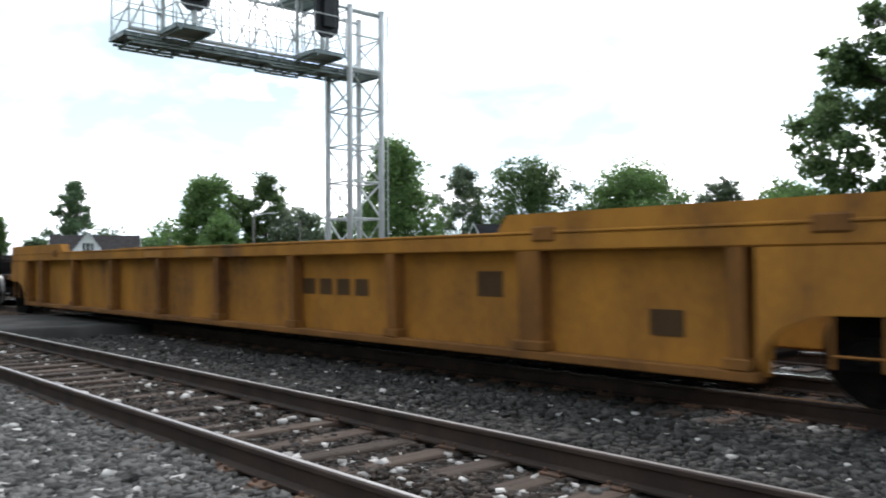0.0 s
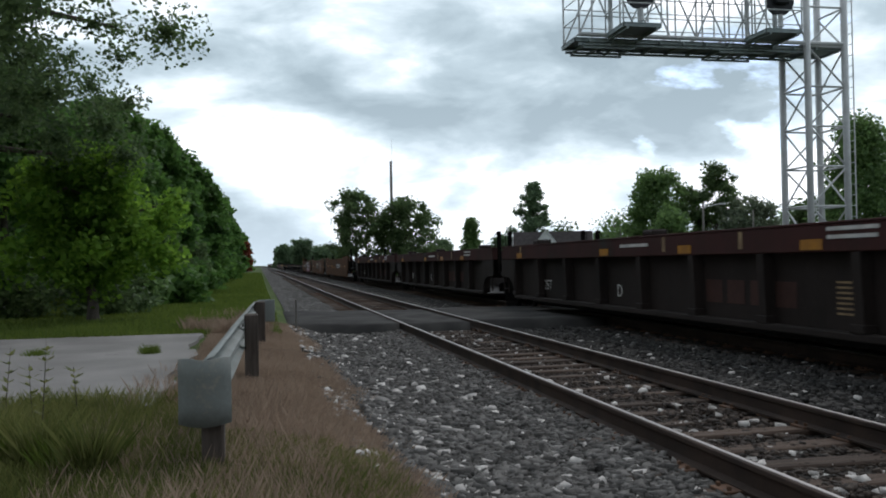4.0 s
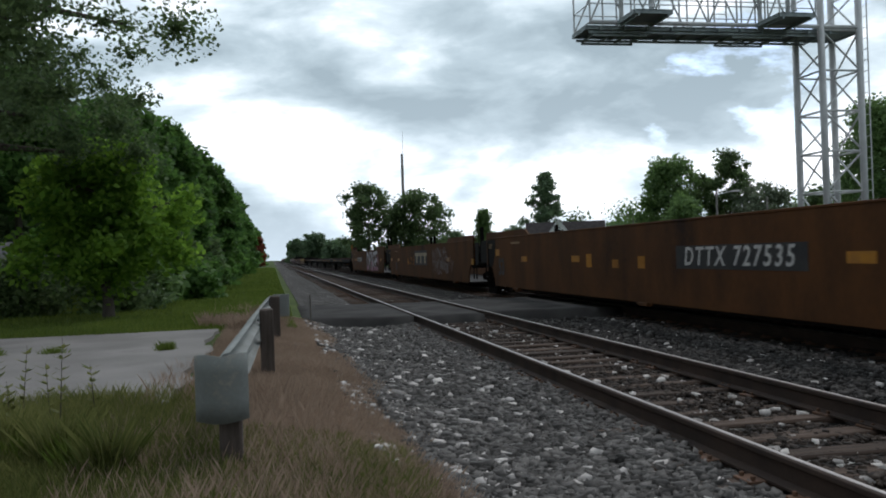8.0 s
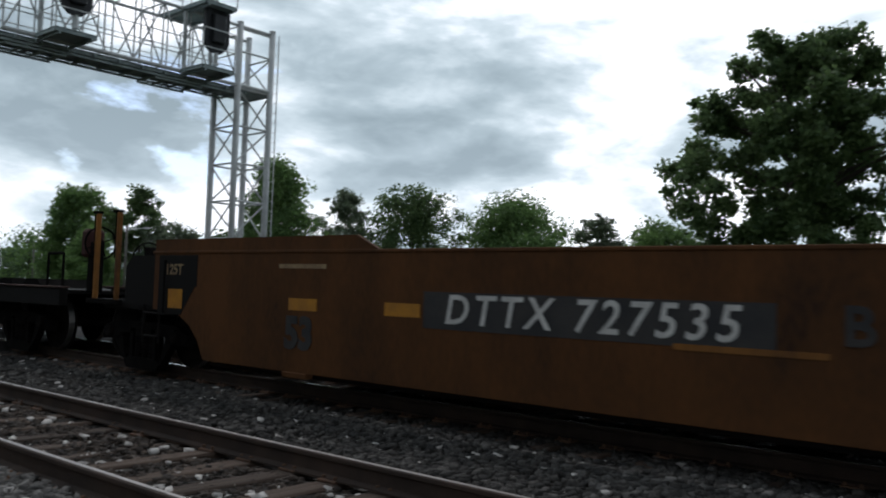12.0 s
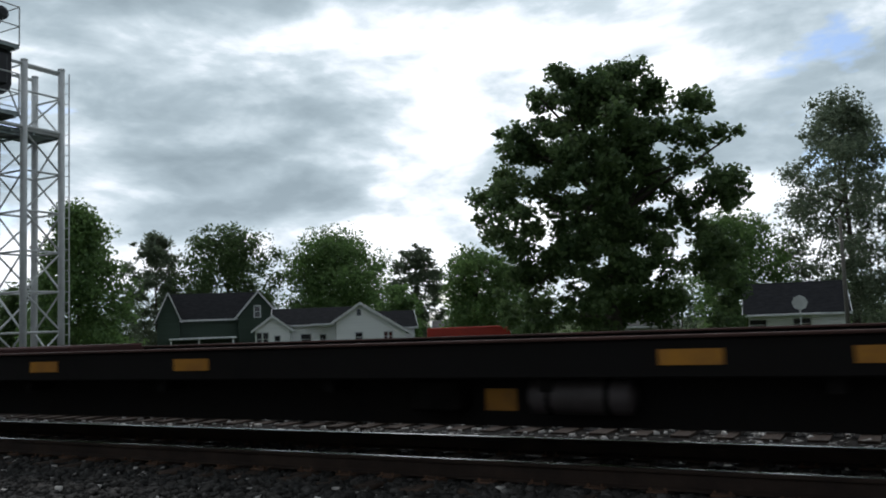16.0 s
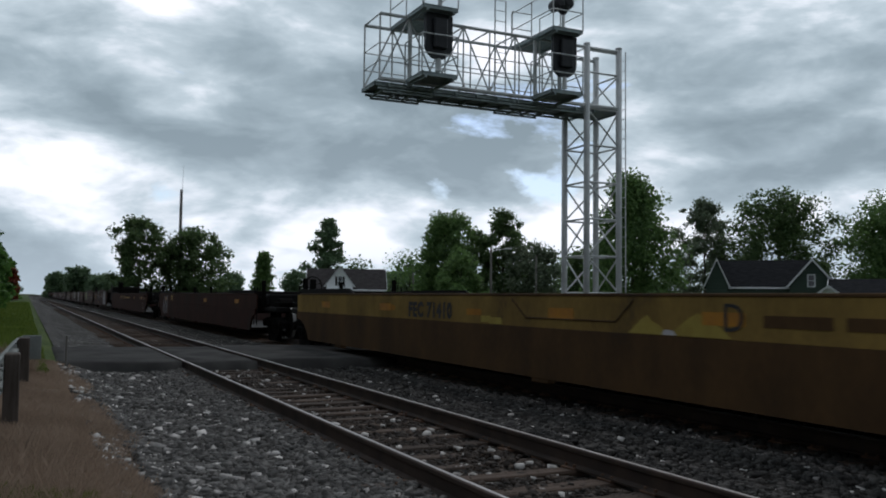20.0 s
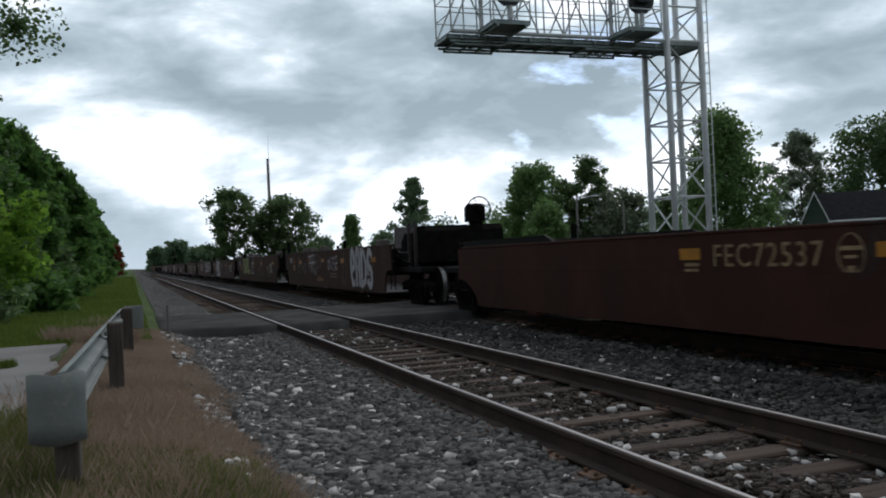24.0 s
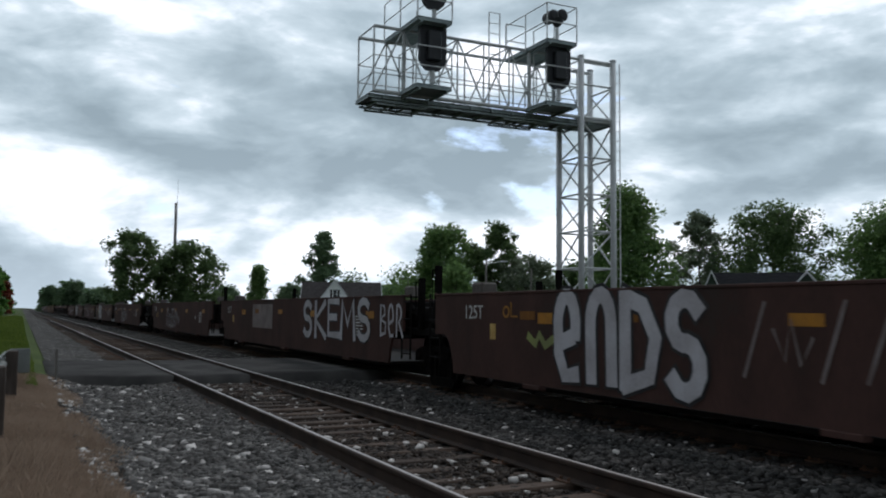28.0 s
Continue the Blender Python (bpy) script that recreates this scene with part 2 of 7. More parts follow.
M_GROUND = mat("grass_ground", (0.035, 0.055, 0.014), (0.07, 0.095, 0.026), 0.95, scale=0.35, fine=14, bump=0.6, bump_dist=0.05, c3=(0.1, 0.09, 0.05), spec=0.1)
M_DRYGROUND = mat("dry_ground", (0.105, 0.078, 0.056), (0.19, 0.145, 0.105), 0.95, scale=2.0, fine=40, bump=0.5, bump_dist=0.03)
M_ASPHALT = mat("old_asphalt", (0.038, 0.036, 0.035), (0.066, 0.063, 0.06), 0.97, scale=1.4, fine=150, bump=0.35, bump_dist=0.006, spec=0.05)
M_PAD = mat("worn_concrete", (0.15, 0.139, 0.131), (0.225, 0.211, 0.2), 0.9, scale=0.9, fine=60, bump=0.3, bump_dist=0.008, c3=(0.13, 0.121, 0.113))
M_TIE = mat("weathered_tie", (0.042, 0.026, 0.018), (0.082, 0.055, 0.040), 0.95, scale=3.0, fine=30, bump=0.6, bump_dist=0.015, stretch=(0.4, 6, 4), per_object=0.3)
M_RAIL = mat("rusty_rail_side", (0.027, 0.0165, 0.012), (0.05, 0.03, 0.021), 0.85, 0.0, scale=3, fine=60, bump=0.25)
M_RAILTOP = mat("polished_rail_top", (0.45, 0.43, 0.42), (0.3, 0.28, 0.27), 0.45, 1.0, scale=2, fine=90, bump=0.05, stretch=(30, 0.3, 1))
M_RAILSHINE = mat("shining_rail_top", (0.62, 0.61, 0.6), (0.5, 0.49, 0.48), 0.2, 1.0, scale=2, fine=90, bump=0.03, stretch=(30, 0.3, 1))
M_RUST = mat("rusty_iron", (0.08, 0.045, 0.03), (0.14, 0.075, 0.045), 0.85, 0.1, scale=8, fine=60)
M_GALV = mat("galvanised_steel", (0.64, 0.65, 0.65), (0.52, 0.53, 0.53), 0.5, 0.05, scale=2.5, fine=40, bump=0.1)
M_GRATE = mat("dull_walkway_steel", (0.33, 0.385, 0.385), (0.24, 0.28, 0.285), 0.65, 0.2, scale=5, fine=60)
M_GUARD = mat("weathered_guardrail", (0.23, 0.245, 0.235), (0.17, 0.18, 0.168), 0.75, 0.1, scale=2.5, fine=40, bump=0.12, c3=(0.26, 0.24, 0.2))
M_POSTG = mat("dark_weathered_post", (0.06, 0.046, 0.038), (0.1, 0.08, 0.068), 0.9, scale=6, fine=60, stretch=(3, 3, 0.4))
M_BLACK = mat("black_signal_paint", (0.012, 0.013, 0.016), (0.022, 0.024, 0.028), 0.5, scale=4, fine=60, bump=0.08)
M_BARK = mat("bark", (0.05, 0.042, 0.034), (0.095, 0.08, 0.065), 0.95, scale=5, fine=30, bump=0.8, bump_dist=0.02, stretch=(3, 3, 0.6))
M_POLE = mat("grey_pole_wood", (0.11, 0.10, 0.09), (0.18, 0.165, 0.15), 0.9, scale=4, fine=40, stretch=(4, 4, 0.4))
L_HEDGE = leaf_mat("hedge_leaves", (0.046, 0.107, 0.028), (0.127, 0.243, 0.051), 0.58)
L_BRIGHT = leaf_mat("bright_leaves", (0.085, 0.185, 0.024), (0.26, 0.43, 0.052), 0.64)
L_DARK = leaf_mat("dark_leaves", (0.058, 0.098, 0.042), (0.148, 0.215, 0.082), 0.57)
L_MID = leaf_mat("green_leaves", (0.085, 0.148, 0.056), (0.195, 0.305, 0.098), 0.57)
L_FAR = leaf_mat("far_leaves", (0.088, 0.142, 0.080), (0.172, 0.25, 0.128), 0.55)
L_GREY = leaf_mat("greyish_leaves", (0.108, 0.142, 0.094), (0.215, 0.258, 0.165), 0.55)
G_GREEN = leaf_mat("green_grass_blades", (0.072, 0.095, 0.022), (0.24, 0.24, 0.085), 0.5)
G_DRY = leaf_mat("dry_grass_blades", (0.24, 0.172, 0.125), (0.44, 0.335, 0.255), 0.5)
G_LAWN = leaf_mat("lawn_blades", (0.08, 0.125, 0.02), (0.17, 0.22, 0.042), 0.45)


# ---- mesh tools ----
class Mesh:
    """Collects corners and faces of one mesh."""

    def __init__(self):
        self.v, self.f = [], []

    def add(self, verts, faces, m=None):
        k = len(self.v)
        self.v += [tuple(m @ Vector(p)) for p in verts] if m else [tuple(p) for p in verts]
        self.f += [tuple(i + k for i in q) for q in faces]
        return self

    def box(self, x0, x1, y0, y1, z0, z1, b=0.0, m=None):
        if b <= 0:
            v = [(x, y, z) for x in (x0, x1) for y in (y0, y1) for z in (z0, z1)]
            return self.add(v, [(0, 1, 3, 2), (4, 6, 7, 5), (0, 4, 5, 1), (2, 3, 7, 6), (0, 2, 6, 4), (1, 5, 7, 3)], m)
        b = min(b, (x1 - x0) * 0.45, (y1 - y0) * 0.45, (z1 - z0) * 0.45)
        v, idx = [], {}
        for i, x in enumerate((x0, x1)):
            for j, y in enumerate((y0, y1)):
                for k, z in enumerate((z0, z1)):
                    sx, sy, sz = (b if i == 0 else -b), (b if j == 0 else -b), (b if k == 0 else -b)
                    idx[i, j, k] = len(v)
                    v += [(x, y + sy, z + sz), (x + sx, y, z + sz), (x + sx, y + sy, z)]
        f = []
        for i in (0, 1):
            q = [idx[i, 0, 0], idx[i, 1, 0], idx[i, 1, 1], idx[i, 0, 1]]
            f.append(tuple(q if i else q[::-1]))
            q = [idx[0, i, 0] + 1, idx[0, i, 1] + 1, idx[1, i, 1] + 1, idx[1, i, 0] + 1]
            f.append(tuple(q if i else q[::-1]))
            q = [idx[0, 0, i] + 2, idx[1, 0, i] + 2, idx[1, 1, i] + 2, idx[0, 1, i] + 2]
            f.append(tuple(q if i else q[::-1]))
        for a in (0, 1):
            for c in (0, 1):
                f.append((idx[0, a, c] + 1, idx[1, a, c] + 1, idx[1, a, c] + 2, idx[0, a, c] + 2))
                f.append((idx[a, 0, c] + 0, idx[a, 1, c] + 0, idx[a, 1, c] + 2, idx[a, 0, c] + 2))
                f.append((idx[a, c, 0] + 0, idx[a, c, 1] + 0, idx[a, c, 1] + 1, idx[a, c, 0] + 1))
        for q in idx.values():
            f.append((q, q + 1, q + 2))
        return self.add(v, f, m)

    def tube(self, p0, p1, r0, r1=None, n=8, caps=True):
        r1 = r0 if r1 is None else r1
        p0, p1 = Vector(p0), Vector(p1)
        d = (p1 - p0).normalized()
        a = d.orthogonal().normalized()
        c = d.cross(a)
        v = []
        for p, r in ((p0, r0), (p1, r1)):
            for i in range(n):
                t = 2 * math.pi * i / n
                v.append(p + a * (r * math.cos(t)) + c * (r * math.sin(t)))
        f = [(i, (i + 1) % n, n + (i + 1) % n, n + i) for i in range(n)]
        if caps:
            f += [tuple(range(n))[::-1], tuple(range(n, 2 * n))]
        return self.add(v, f)

    def lathe(self, prof, axis="x", n=20, m=None):
        """prof: (along, radius) pairs, turned about the axis."""
        v = []
        for a, r in prof:
            for i in range(n):
                t = 2 * math.pi * i / n
                c, s = r * math.cos(t), r * math.sin(t)
                v.append({"x": (a, c, s), "y": (c, a, s), "z": (c, s, a)}[axis])
        k = len(prof)
        f = [(j * n + i, j * n + (i + 1) % n, (j + 1) * n + (i + 1) % n, (j + 1) * n + i) for j in range(k - 1) for i in range(n)]
        f += [tuple(range(n))[::-1], tuple(range((k - 1) * n, k * n))]
        return self.add(v, f, m)

    def prism(self, poly, a0, a1, axis="x"):
        """A polygon carried along an axis: poly is (y, z) for x, (x, z) for y, (x, y) for z."""
        n = len(poly)
        put = {"x": lambda p, a: (a, p[0], p[1]), "y": lambda p, a: (p[0], a, p[1]), "z": lambda p, a: (p[0], p[1], a)}[axis]
        v = [put(p, a) for a in (a0, a1) for p in poly]
        f = [(i, (i + 1) % n, n + (i + 1) % n, n + i) for i in range(n)] + [tuple(range(n))[::-1], tuple(range(n, 2 * n))]
        return self.add(v, f)

    def data(self, name, material, smooth=False):
        me = bpy.data.meshes.new(name)
        me.from_pydata(self.v, [], self.f)
        bm = bmesh.new()
        bm.from_mesh(me)
        bmesh.ops.recalc_face_normals(bm, faces=bm.faces)
        bm.to_mesh(me)
        bm.free()
        if smooth:
            me.shade_smooth()
        me.materials.append(material)
        return me


def part(name, mesh, material, parent, label="", smooth=False, at=None):
    ob = new(name, mesh.data(name, material, smooth) if isinstance(mesh, Mesh) else mesh)
    ob.parent = parent
    if at is not None:
        ob.matrix_basis = at
    return tagged(ob, label)


def thing(name, label, category, group="", kind="", at=None):
    ob = new(name)
    ob.empty_display_size = 0.1
    if at is not None:
        ob.matrix_basis = at
    return tagged(ob, label, category, group, kind)


def solid(name, mesh, material, label, category, group="", kind="", smooth=False, at=None):
    ob = new(name, mesh.data(name, material, smooth))
    if at is not None:
        ob.matrix_basis = at
    return tagged(ob, label, category, group, kind)


def raw_mesh(name, v, f, material):
    me = bpy.data.meshes.new(name)
    v = np.asarray(v, dtype=np.float32)
    f = np.asarray(f, dtype=np.int32)
    k = f.shape[1]
    me.vertices.add(len(v))
    me.vertices.foreach_set("co", v.ravel())
    me.loops.add(f.size)
    me.loops.foreach_set("vertex_index", f.ravel())
    me.polygons.add(len(f))
    me.polygons.foreach_set("loop_start", np.arange(0, f.size, k, dtype=np.int32))
    me.update(calc_edges=True)
    me.validate()
    me.materials.append(material)
    return me


def writing(text, size, material, extrude=0.003, shear=0.0, spacing=1.0, bold=0.0):
    """A mesh of built-in letters, upright in x and z, centred, facing -y."""
    cu = bpy.data.curves.new("letters", "FONT")
    cu.body, cu.size, cu.extrude, cu.shear, cu.space_character, cu.offset = text, size, extrude, shear, spacing, bold
    cu.align_x, cu.align_y, cu.resolution_u = "CENTER", "CENTER", 3
    ob = bpy.data.objects.new("letters", cu)
    scene.collection.objects.link(ob)
    dg = bpy.context.evaluated_depsgraph_get()
    me = bpy.data.meshes.new_from_object(ob.evaluated_get(dg))
    bpy.data.objects.remove(ob)
    bpy.data.curves.remove(cu)
    me.materials.clear()
    me.materials.append(material)
    return me


rng = np.random.default_rng(7)

# ---- plan ----
NEAR_C, FAR_C, THIRD_C, HALF_GAUGE = 3.53, 7.96, 11.8, 0.7525     # centre lines of the tracks
RAIL_TOP = 0.18


def height(x, y):
    """The lie of the land, ties' tops at zero."""
    pts = ((-400, 0.3), (-30, 0.3), (-0.2, 0.32), (0.45, 0.22), (1.05, 0.02), (1.9, -0.015), (5.6, -0.03), (9.8, -0.03), (13.2, -0.05), (14.4, -0.28), (18, -0.5), (24, -1.1), (30, -1.6), (80, -1.9), (900, -2.0))
    for (a, za), (b, zb) in zip(pts, pts[1:]):
        if x <= b:
            t = max(0.0, (x - a) / (b - a))
            return za + (zb - za) * t
    return pts[-1][1]


def strip(name, xs, ys, lift, material, label, category, wob=0.0):
    m = Mesh()
    for y in ys:
        for x in xs:
            w = noise.noise((x * 1.7, y * 0.9, 3.3)) * wob
            m.v.append((x, y, height(x, y) + lift + w))
    n = len(xs)
    m.f = [(j * n + i, j * n + i + 1, (j + 1) * n + i + 1, (j + 1) * n + i) for j in range(len(ys) - 1) for i in range(n - 1)]
    return solid(name, m, material, label, category, kind="structure", smooth=True)


YS = [-2500, -600, -150, -60, -30] + [-15 + 1.5 * i for i in range(60)] + [80, 95, 120, 160, 240, 400, 800, 2600]
strip("ground", [-2500, -600, -150, -60, -30, -20, -14, -10, -7, -5, -4, -3, -2, -1.2, -0.6, -0.2, 0.1, 0.5, 0.8, 1.15, 1.9, 5.6, 9.8, 11.5, 14, 20, 30, 50, 80, 150, 600, 2500],
      YS, -0.03, M_GROUND, "grassy flat ground with bare patches", "ground", 0.03)
strip("ballast_bed", [0.6, 0.8, 1.05, 1.5, 1.9, 2.3, 2.7], YS[2:-1], 0.0, M_BALLAST, "grey crushed stone ballast beside the near track", "ballast", 0.035)
# the train's shade on this strip is put into the bed's colour
strip("ballast_bed_stained", [2.7, 3.5, 4.3, 4.6, 5.0, 5.6, 6.2, 6.8, 8, 8.6, 9.2], YS[2:-1], 0.0, M_BALLAST_D, "browner ballast of the two tracks, with the train's shade in its colour", "ballast", 0.035)
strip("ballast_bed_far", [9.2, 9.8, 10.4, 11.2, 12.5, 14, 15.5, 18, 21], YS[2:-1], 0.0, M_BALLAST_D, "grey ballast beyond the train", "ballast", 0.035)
strip("dry_verge", [-0.75, -0.5, -0.2, 0.1, 0.3, 0.5, 0.74], [-40 + 4 * i for i in range(9)] + [-4 + 0.6 * i for i in range(1, 36)], -0.012, M_DRYGROUND, "dry brown verge beside the ballast", "verge", 0.03)


# ---- tracks ----
def rail_profile(cx):
    return [(cx - 0.07, 0.012), (cx + 0.07, 0.012), (cx + 0.07, 0.026), (cx + 0.012, 0.042), (cx + 0.012, 0.135), (cx + 0.036, 0.147), (cx + 0.036, 0.172), (cx + 0.03, 0.178),
            (cx - 0.03, 0.178), (cx - 0.036, 0.172), (cx - 0.036, 0.147), (cx - 0.012, 0.135), (cx - 0.012, 0.042), (cx - 0.07, 0.026)]


def build_track(cx, label, half=0.012):
    tr = thing("track", label, "railway track", "tracks side by side", "structure")
    for sx in (-HALF_GAUGE, HALF_GAUGE):
        r = part("rail", Mesh().prism(rail_profile(cx + sx), -300, 900, "y"), M_RAIL, tr, "rust-brown steel rail")
        part("rail_head", Mesh().box(cx + sx - half, cx + sx + half + 0.004, -300, 900, 0.1785, 0.181), M_RAILSHINE if half > 0.02 else M_RAILTOP, r, "polished running surface of the rail")
    return tr


track_near = build_track(NEAR_C, "rusty rails on weathered wooden ties, no train on it")
track_far = build_track(FAR_C, "rails carrying the passing freight train", 0.027)
track_third = build_track(THIRD_C, "rusty rails of a third track beyond the train")


def tie_mesh(seed):
    r = random.Random(seed)
    m = Mesh().box(-1.3, 1.3, -0.112, 0.112, -0.17, 0.0, 0.014)
    m.v = [(x + r.uniform(-0.012, 0.012), y + r.uniform(-0.008, 0.008), z + r.uniform(-0.008, 0.004)) for x, y, z in m.v]
    return m.data("tie", M_TIE)


TIES = [tie_mesh(i) for i in range(5)]
PLATE = Mesh().box(-0.09, 0.17, -0.09, 0.09, -0.004, 0.014, 0.004)
for sx in (-0.05, 0.13):
    for sy in (-0.06, 0.06):
        PLATE.box(sx - 0.012, sx + 0.012, sy - 0.012, sy + 0.012, 0.012, 0.04, 0.004)
PLATE = PLATE.data("tie_plate", M_RUST)


def lay_ties(track, cx, y0, n, far_y):
    r = random.Random(int(cx * 10))
    for i in range(n):
        y = y0 + 0.51 * i
        if 17.0 < y < 22.6:
            continue
        t = part("tie", r.choice(TIES), None, track, at=pose(cx + r.uniform(-0.05, 0.05), y + r.uniform(-0.03, 0.03), r.uniform(-0.008, 0.008), 0, 0, r.uniform(-1.2, 1.2)))
        for s in (-1, 1):
            part("tie_plate", PLATE, None, t, at=pose(s * HALF_GAUGE, 0, 0.004, 0, 0, 0 if s > 0 else 180))
    m = Mesh()
    for i in range(far_y):
        y = y0 + 0.51 * (n + i)
        m.box(cx - 1.3, cx + 1.3, y - 0.11, y + 0.11, -0.1, r.uniform(-0.012, 0.004))
    for i in range(30):
        y = y0 - 0.51 * (i + 1)
        m.box(cx - 1.3, cx + 1.3, y - 0.11, y + 0.11, -0.1, 0.0)
    tagged(part("far_ties", m, M_TIE, track), kind="stuff")


# crossing of old asphalt over both tracks, a slab between each pair of rails
def slab(x0, x1, y0, y1, ztop, seed, zx0=None):
    r = random.Random(seed)
    n = 14
    pts = [(x0, y0 + (y1 - y0) * i / n) for i in range(n + 1)]
    m = Mesh()
    nx = max(2, int((x1 - x0) / 0.25))
    za = ztop if zx0 is None else zx0
    grid = []
    for j in range(n + 1):
        for i in range(nx + 1):
            x = x0 + (x1 - x0) * i / nx
            y = y0 + (y1 - y0) * j / n
            if j == 0:
                y += 0.22 * noise.noise((x * 1.3, seed, 0.5)) - 0.1
            if j == n:
                y += 0.22 * noise.noise((x * 1.3, seed, 8.5)) + 0.1
            z = za + (ztop - za) * min(1.0, (x - x0) / 1.4) + 0.018 * noise.noise((x * 1.5, y * 1.5, seed))
            m.v.append((x, y, z))
    w = nx + 1
    m.f = [(j * w + i, j * w + i + 1, (j + 1) * w + i + 1, (j + 1) * w + i) for j in range(n) for i in range(nx)]
    ring = [i for i in range(w)] + [j * w + nx for j in range(1, n + 1)] + [n * w + i for i in range(nx - 1, -1, -1)] + [j * w for j in range(n - 1, 0, -1)]
    k = len(m.v)
    for q in ring:
        x, y, z = m.v[q]
        m.v.append((x + (0.12 if x < x0 + 0.01 else 0) * -1, y + (-0.09 if y < y0 + 0.3 else 0.09 if y > y1 - 0.3 else 0), -0.12 if x > 1.2 else 0.0))
    nr = len(ring)
    m.f += [(ring[i], k + i, k + (i + 1) % nr, ring[(i + 1) % nr]) for i in range(nr)]
    return m


crossing = thing("crossing", "old patched asphalt crossing laid over the tracks", "level crossing", kind="structure")
for k, (x0, x1, z, za) in enumerate(((0.55, 2.70, 0.165, 0.2), (2.90, 4.17, 0.15, None), (4.37, 7.11, 0.165, None), (7.32, 8.60, 0.15, None), (8.80, 10.95, 0.16, None), (11.15, 12.45, 0.15, None), (12.65, 14.5, 0.16, None))):
    part("asphalt_slab", slab(x0, x1, 17.2, 22.4, z, k + 2, za), M_ASPHALT, crossing, smooth=True)

# concrete road end on the left, in cast pieces with cracks between
pad = thing("road_end", "pale worn concrete road end with cracks and weeds", "pavement", kind="structure")
for k, (x0, x1, y0, y1) in enumerate(((-26, -0.95, 11.25, 14.2), (-26, -6.1, 6.7, 11.18), (-6.04, -0.85, 6.75, 11.18))):
    m = Mesh()
    nx, ny = max(4, int((x1 - x0) / 0.5)), 7
    for j in range(ny + 1):
        for i in range(nx + 1):
            x, y = x0 + (x1 - x0) * i / nx, y0 + (y1 - y0) * j / ny
            x += (0.25 * noise.noise((y * 1.2, k, 2.0)) if i == nx else 0)
            y += 0.14 * noise.noise((x * 0.9, k, 5.0)) * (j in (0, ny))
            m.v.append((x, y, 0.335 + 0.012 * noise.noise((x, y, 1.0)) + 0.01 * k))
    m.f = [(j * (nx + 1) + i, j * (nx + 1) + i + 1, (j + 1) * (nx + 1) + i + 1, (j + 1) * (nx + 1) + i) for j in range(ny) for i in range(nx)]
    e = len(m.v)
    for j in (0, ny):
        for i in range(nx + 1):
            x, y, z = m.v[j * (nx + 1) + i]
            m.v.append((x, y, z - 0.12))
    for i in range(nx):
        m.f += [(i, e + i, e + i + 1, i + 1), (ny * (nx + 1) + i, ny * (nx + 1) + i + 1, e + nx + 2 + i, e + nx + 1 + i)]
    e = len(m.v)
    for j in range(ny + 1):
        x, y, z = m.v[j * (nx + 1) + nx]
        m.v.append((x + 0.02, y, z - 0.15))
    m.f += [(j * (nx + 1) + nx, (j + 1) * (nx + 1) + nx, e + j + 1, e + j) for j in range(ny)]
    part("concrete_slab", m, M_PAD, pad)

# ---- guardrail ----
guard = thing("guardrail", "weathered grey steel guardrail with a flared end plate", "guardrail")


def w_beam(pts, name="beam"):
    prof = [(0.0, 0.156), (0.028, 0.150), (0.080, 0.105), (0.080, 0.060), (0.0, 0.018), (0.0, -0.018), (0.080, -0.060), (0.080, -0.105), (0.028, -0.150), (0.0, -0.156)]
    m = Mesh()
    n = len(prof)
    for (x, y, z) in pts:
        for o, h in prof:
            m.v.append((x - o, y, z + h))
        for o, h in prof[::-1]:
            m.v.append((x - o + 0.006, y, z + h))
    w = 2 * n
    for s in range(len(pts) - 1):
        for i in range(w):
            m.f.append((s * w + i, s * w + (i + 1) % w, (s + 1) * w + (i + 1) % w, (s + 1) * w + i))
    return m


GZ = 0.755
part("beam", w_beam([(-0.30, 4.70, GZ), (-0.28, 5.2, GZ), (-0.24, 6.6, GZ), (-0.20, 8.6, GZ - 0.01), (-0.15, 10.5, GZ - 0.02), (-0.10, 12.5, GZ - 0.03), (-0.05, 12.95, GZ - 0.03)]), M_GUARD, guard)
end = Mesh()
for i in range(9):        # curved end plate, seen face on
    a = i / 8
    x = -0.47 + 0.27 * a
    y = 4.66 - 0.07 * math.sin(math.pi * a)
    for z in (GZ - 0.185 - 0.012 * math.sin(math.pi * a), GZ - 0.09, GZ + 0.06, GZ + 0.155 + 0.006 * math.sin(a * 9)):
        end.v.append((x, y, z))
for k in range(len(end.v)):
    x, y, z = end.v[k]
    end.v.append((x, y + 0.012, z))
for i in range(8):
    for j in range(3):
        q = i * 4 + j
        end.f += [(q, q + 4, q + 5, q + 1), (q + 36, q + 37, q + 41, q + 40)]
    for j in (0, 3):
        q = i * 4 + j
        end.f.append((q, q + 36, q + 40, q + 4))
for i in (0, 8):
    for j in range(3):
        q = i * 4 + j
        end.f.append((q, q + 1, q + 37, q + 36))
part("end_plate", end, M_GUARD, guard, "grey curved end plate", True)
part("end_plate_far", Mesh().box(-0.07, 0.17, 12.98, 13.0, GZ - 0.2, GZ + 0.13, 0.008), M_GUARD, guard, "grey end plate")
for (x, y, zt, w) in ((-0.30, 4.78, GZ + 0.02, 0.058), (-0.13, 8.6, GZ + 0.165, 0.066), (-0.05, 12.4, GZ + 0.13, 0.075)):
    p = part("post", Mesh().box(x - w, x + w, y - 0.1, y + 0.1, 0.0, zt, 0.012), M_POSTG, guard)
    for dz in (0.06, -0.06):
        part("bolt", Mesh().lathe([(-0.012, 0.016), (0.0, 0.02), (0.006, 0.02)], "x", 8, pose(x - w - 0.012, y, GZ + dz)), M_GALV, p)
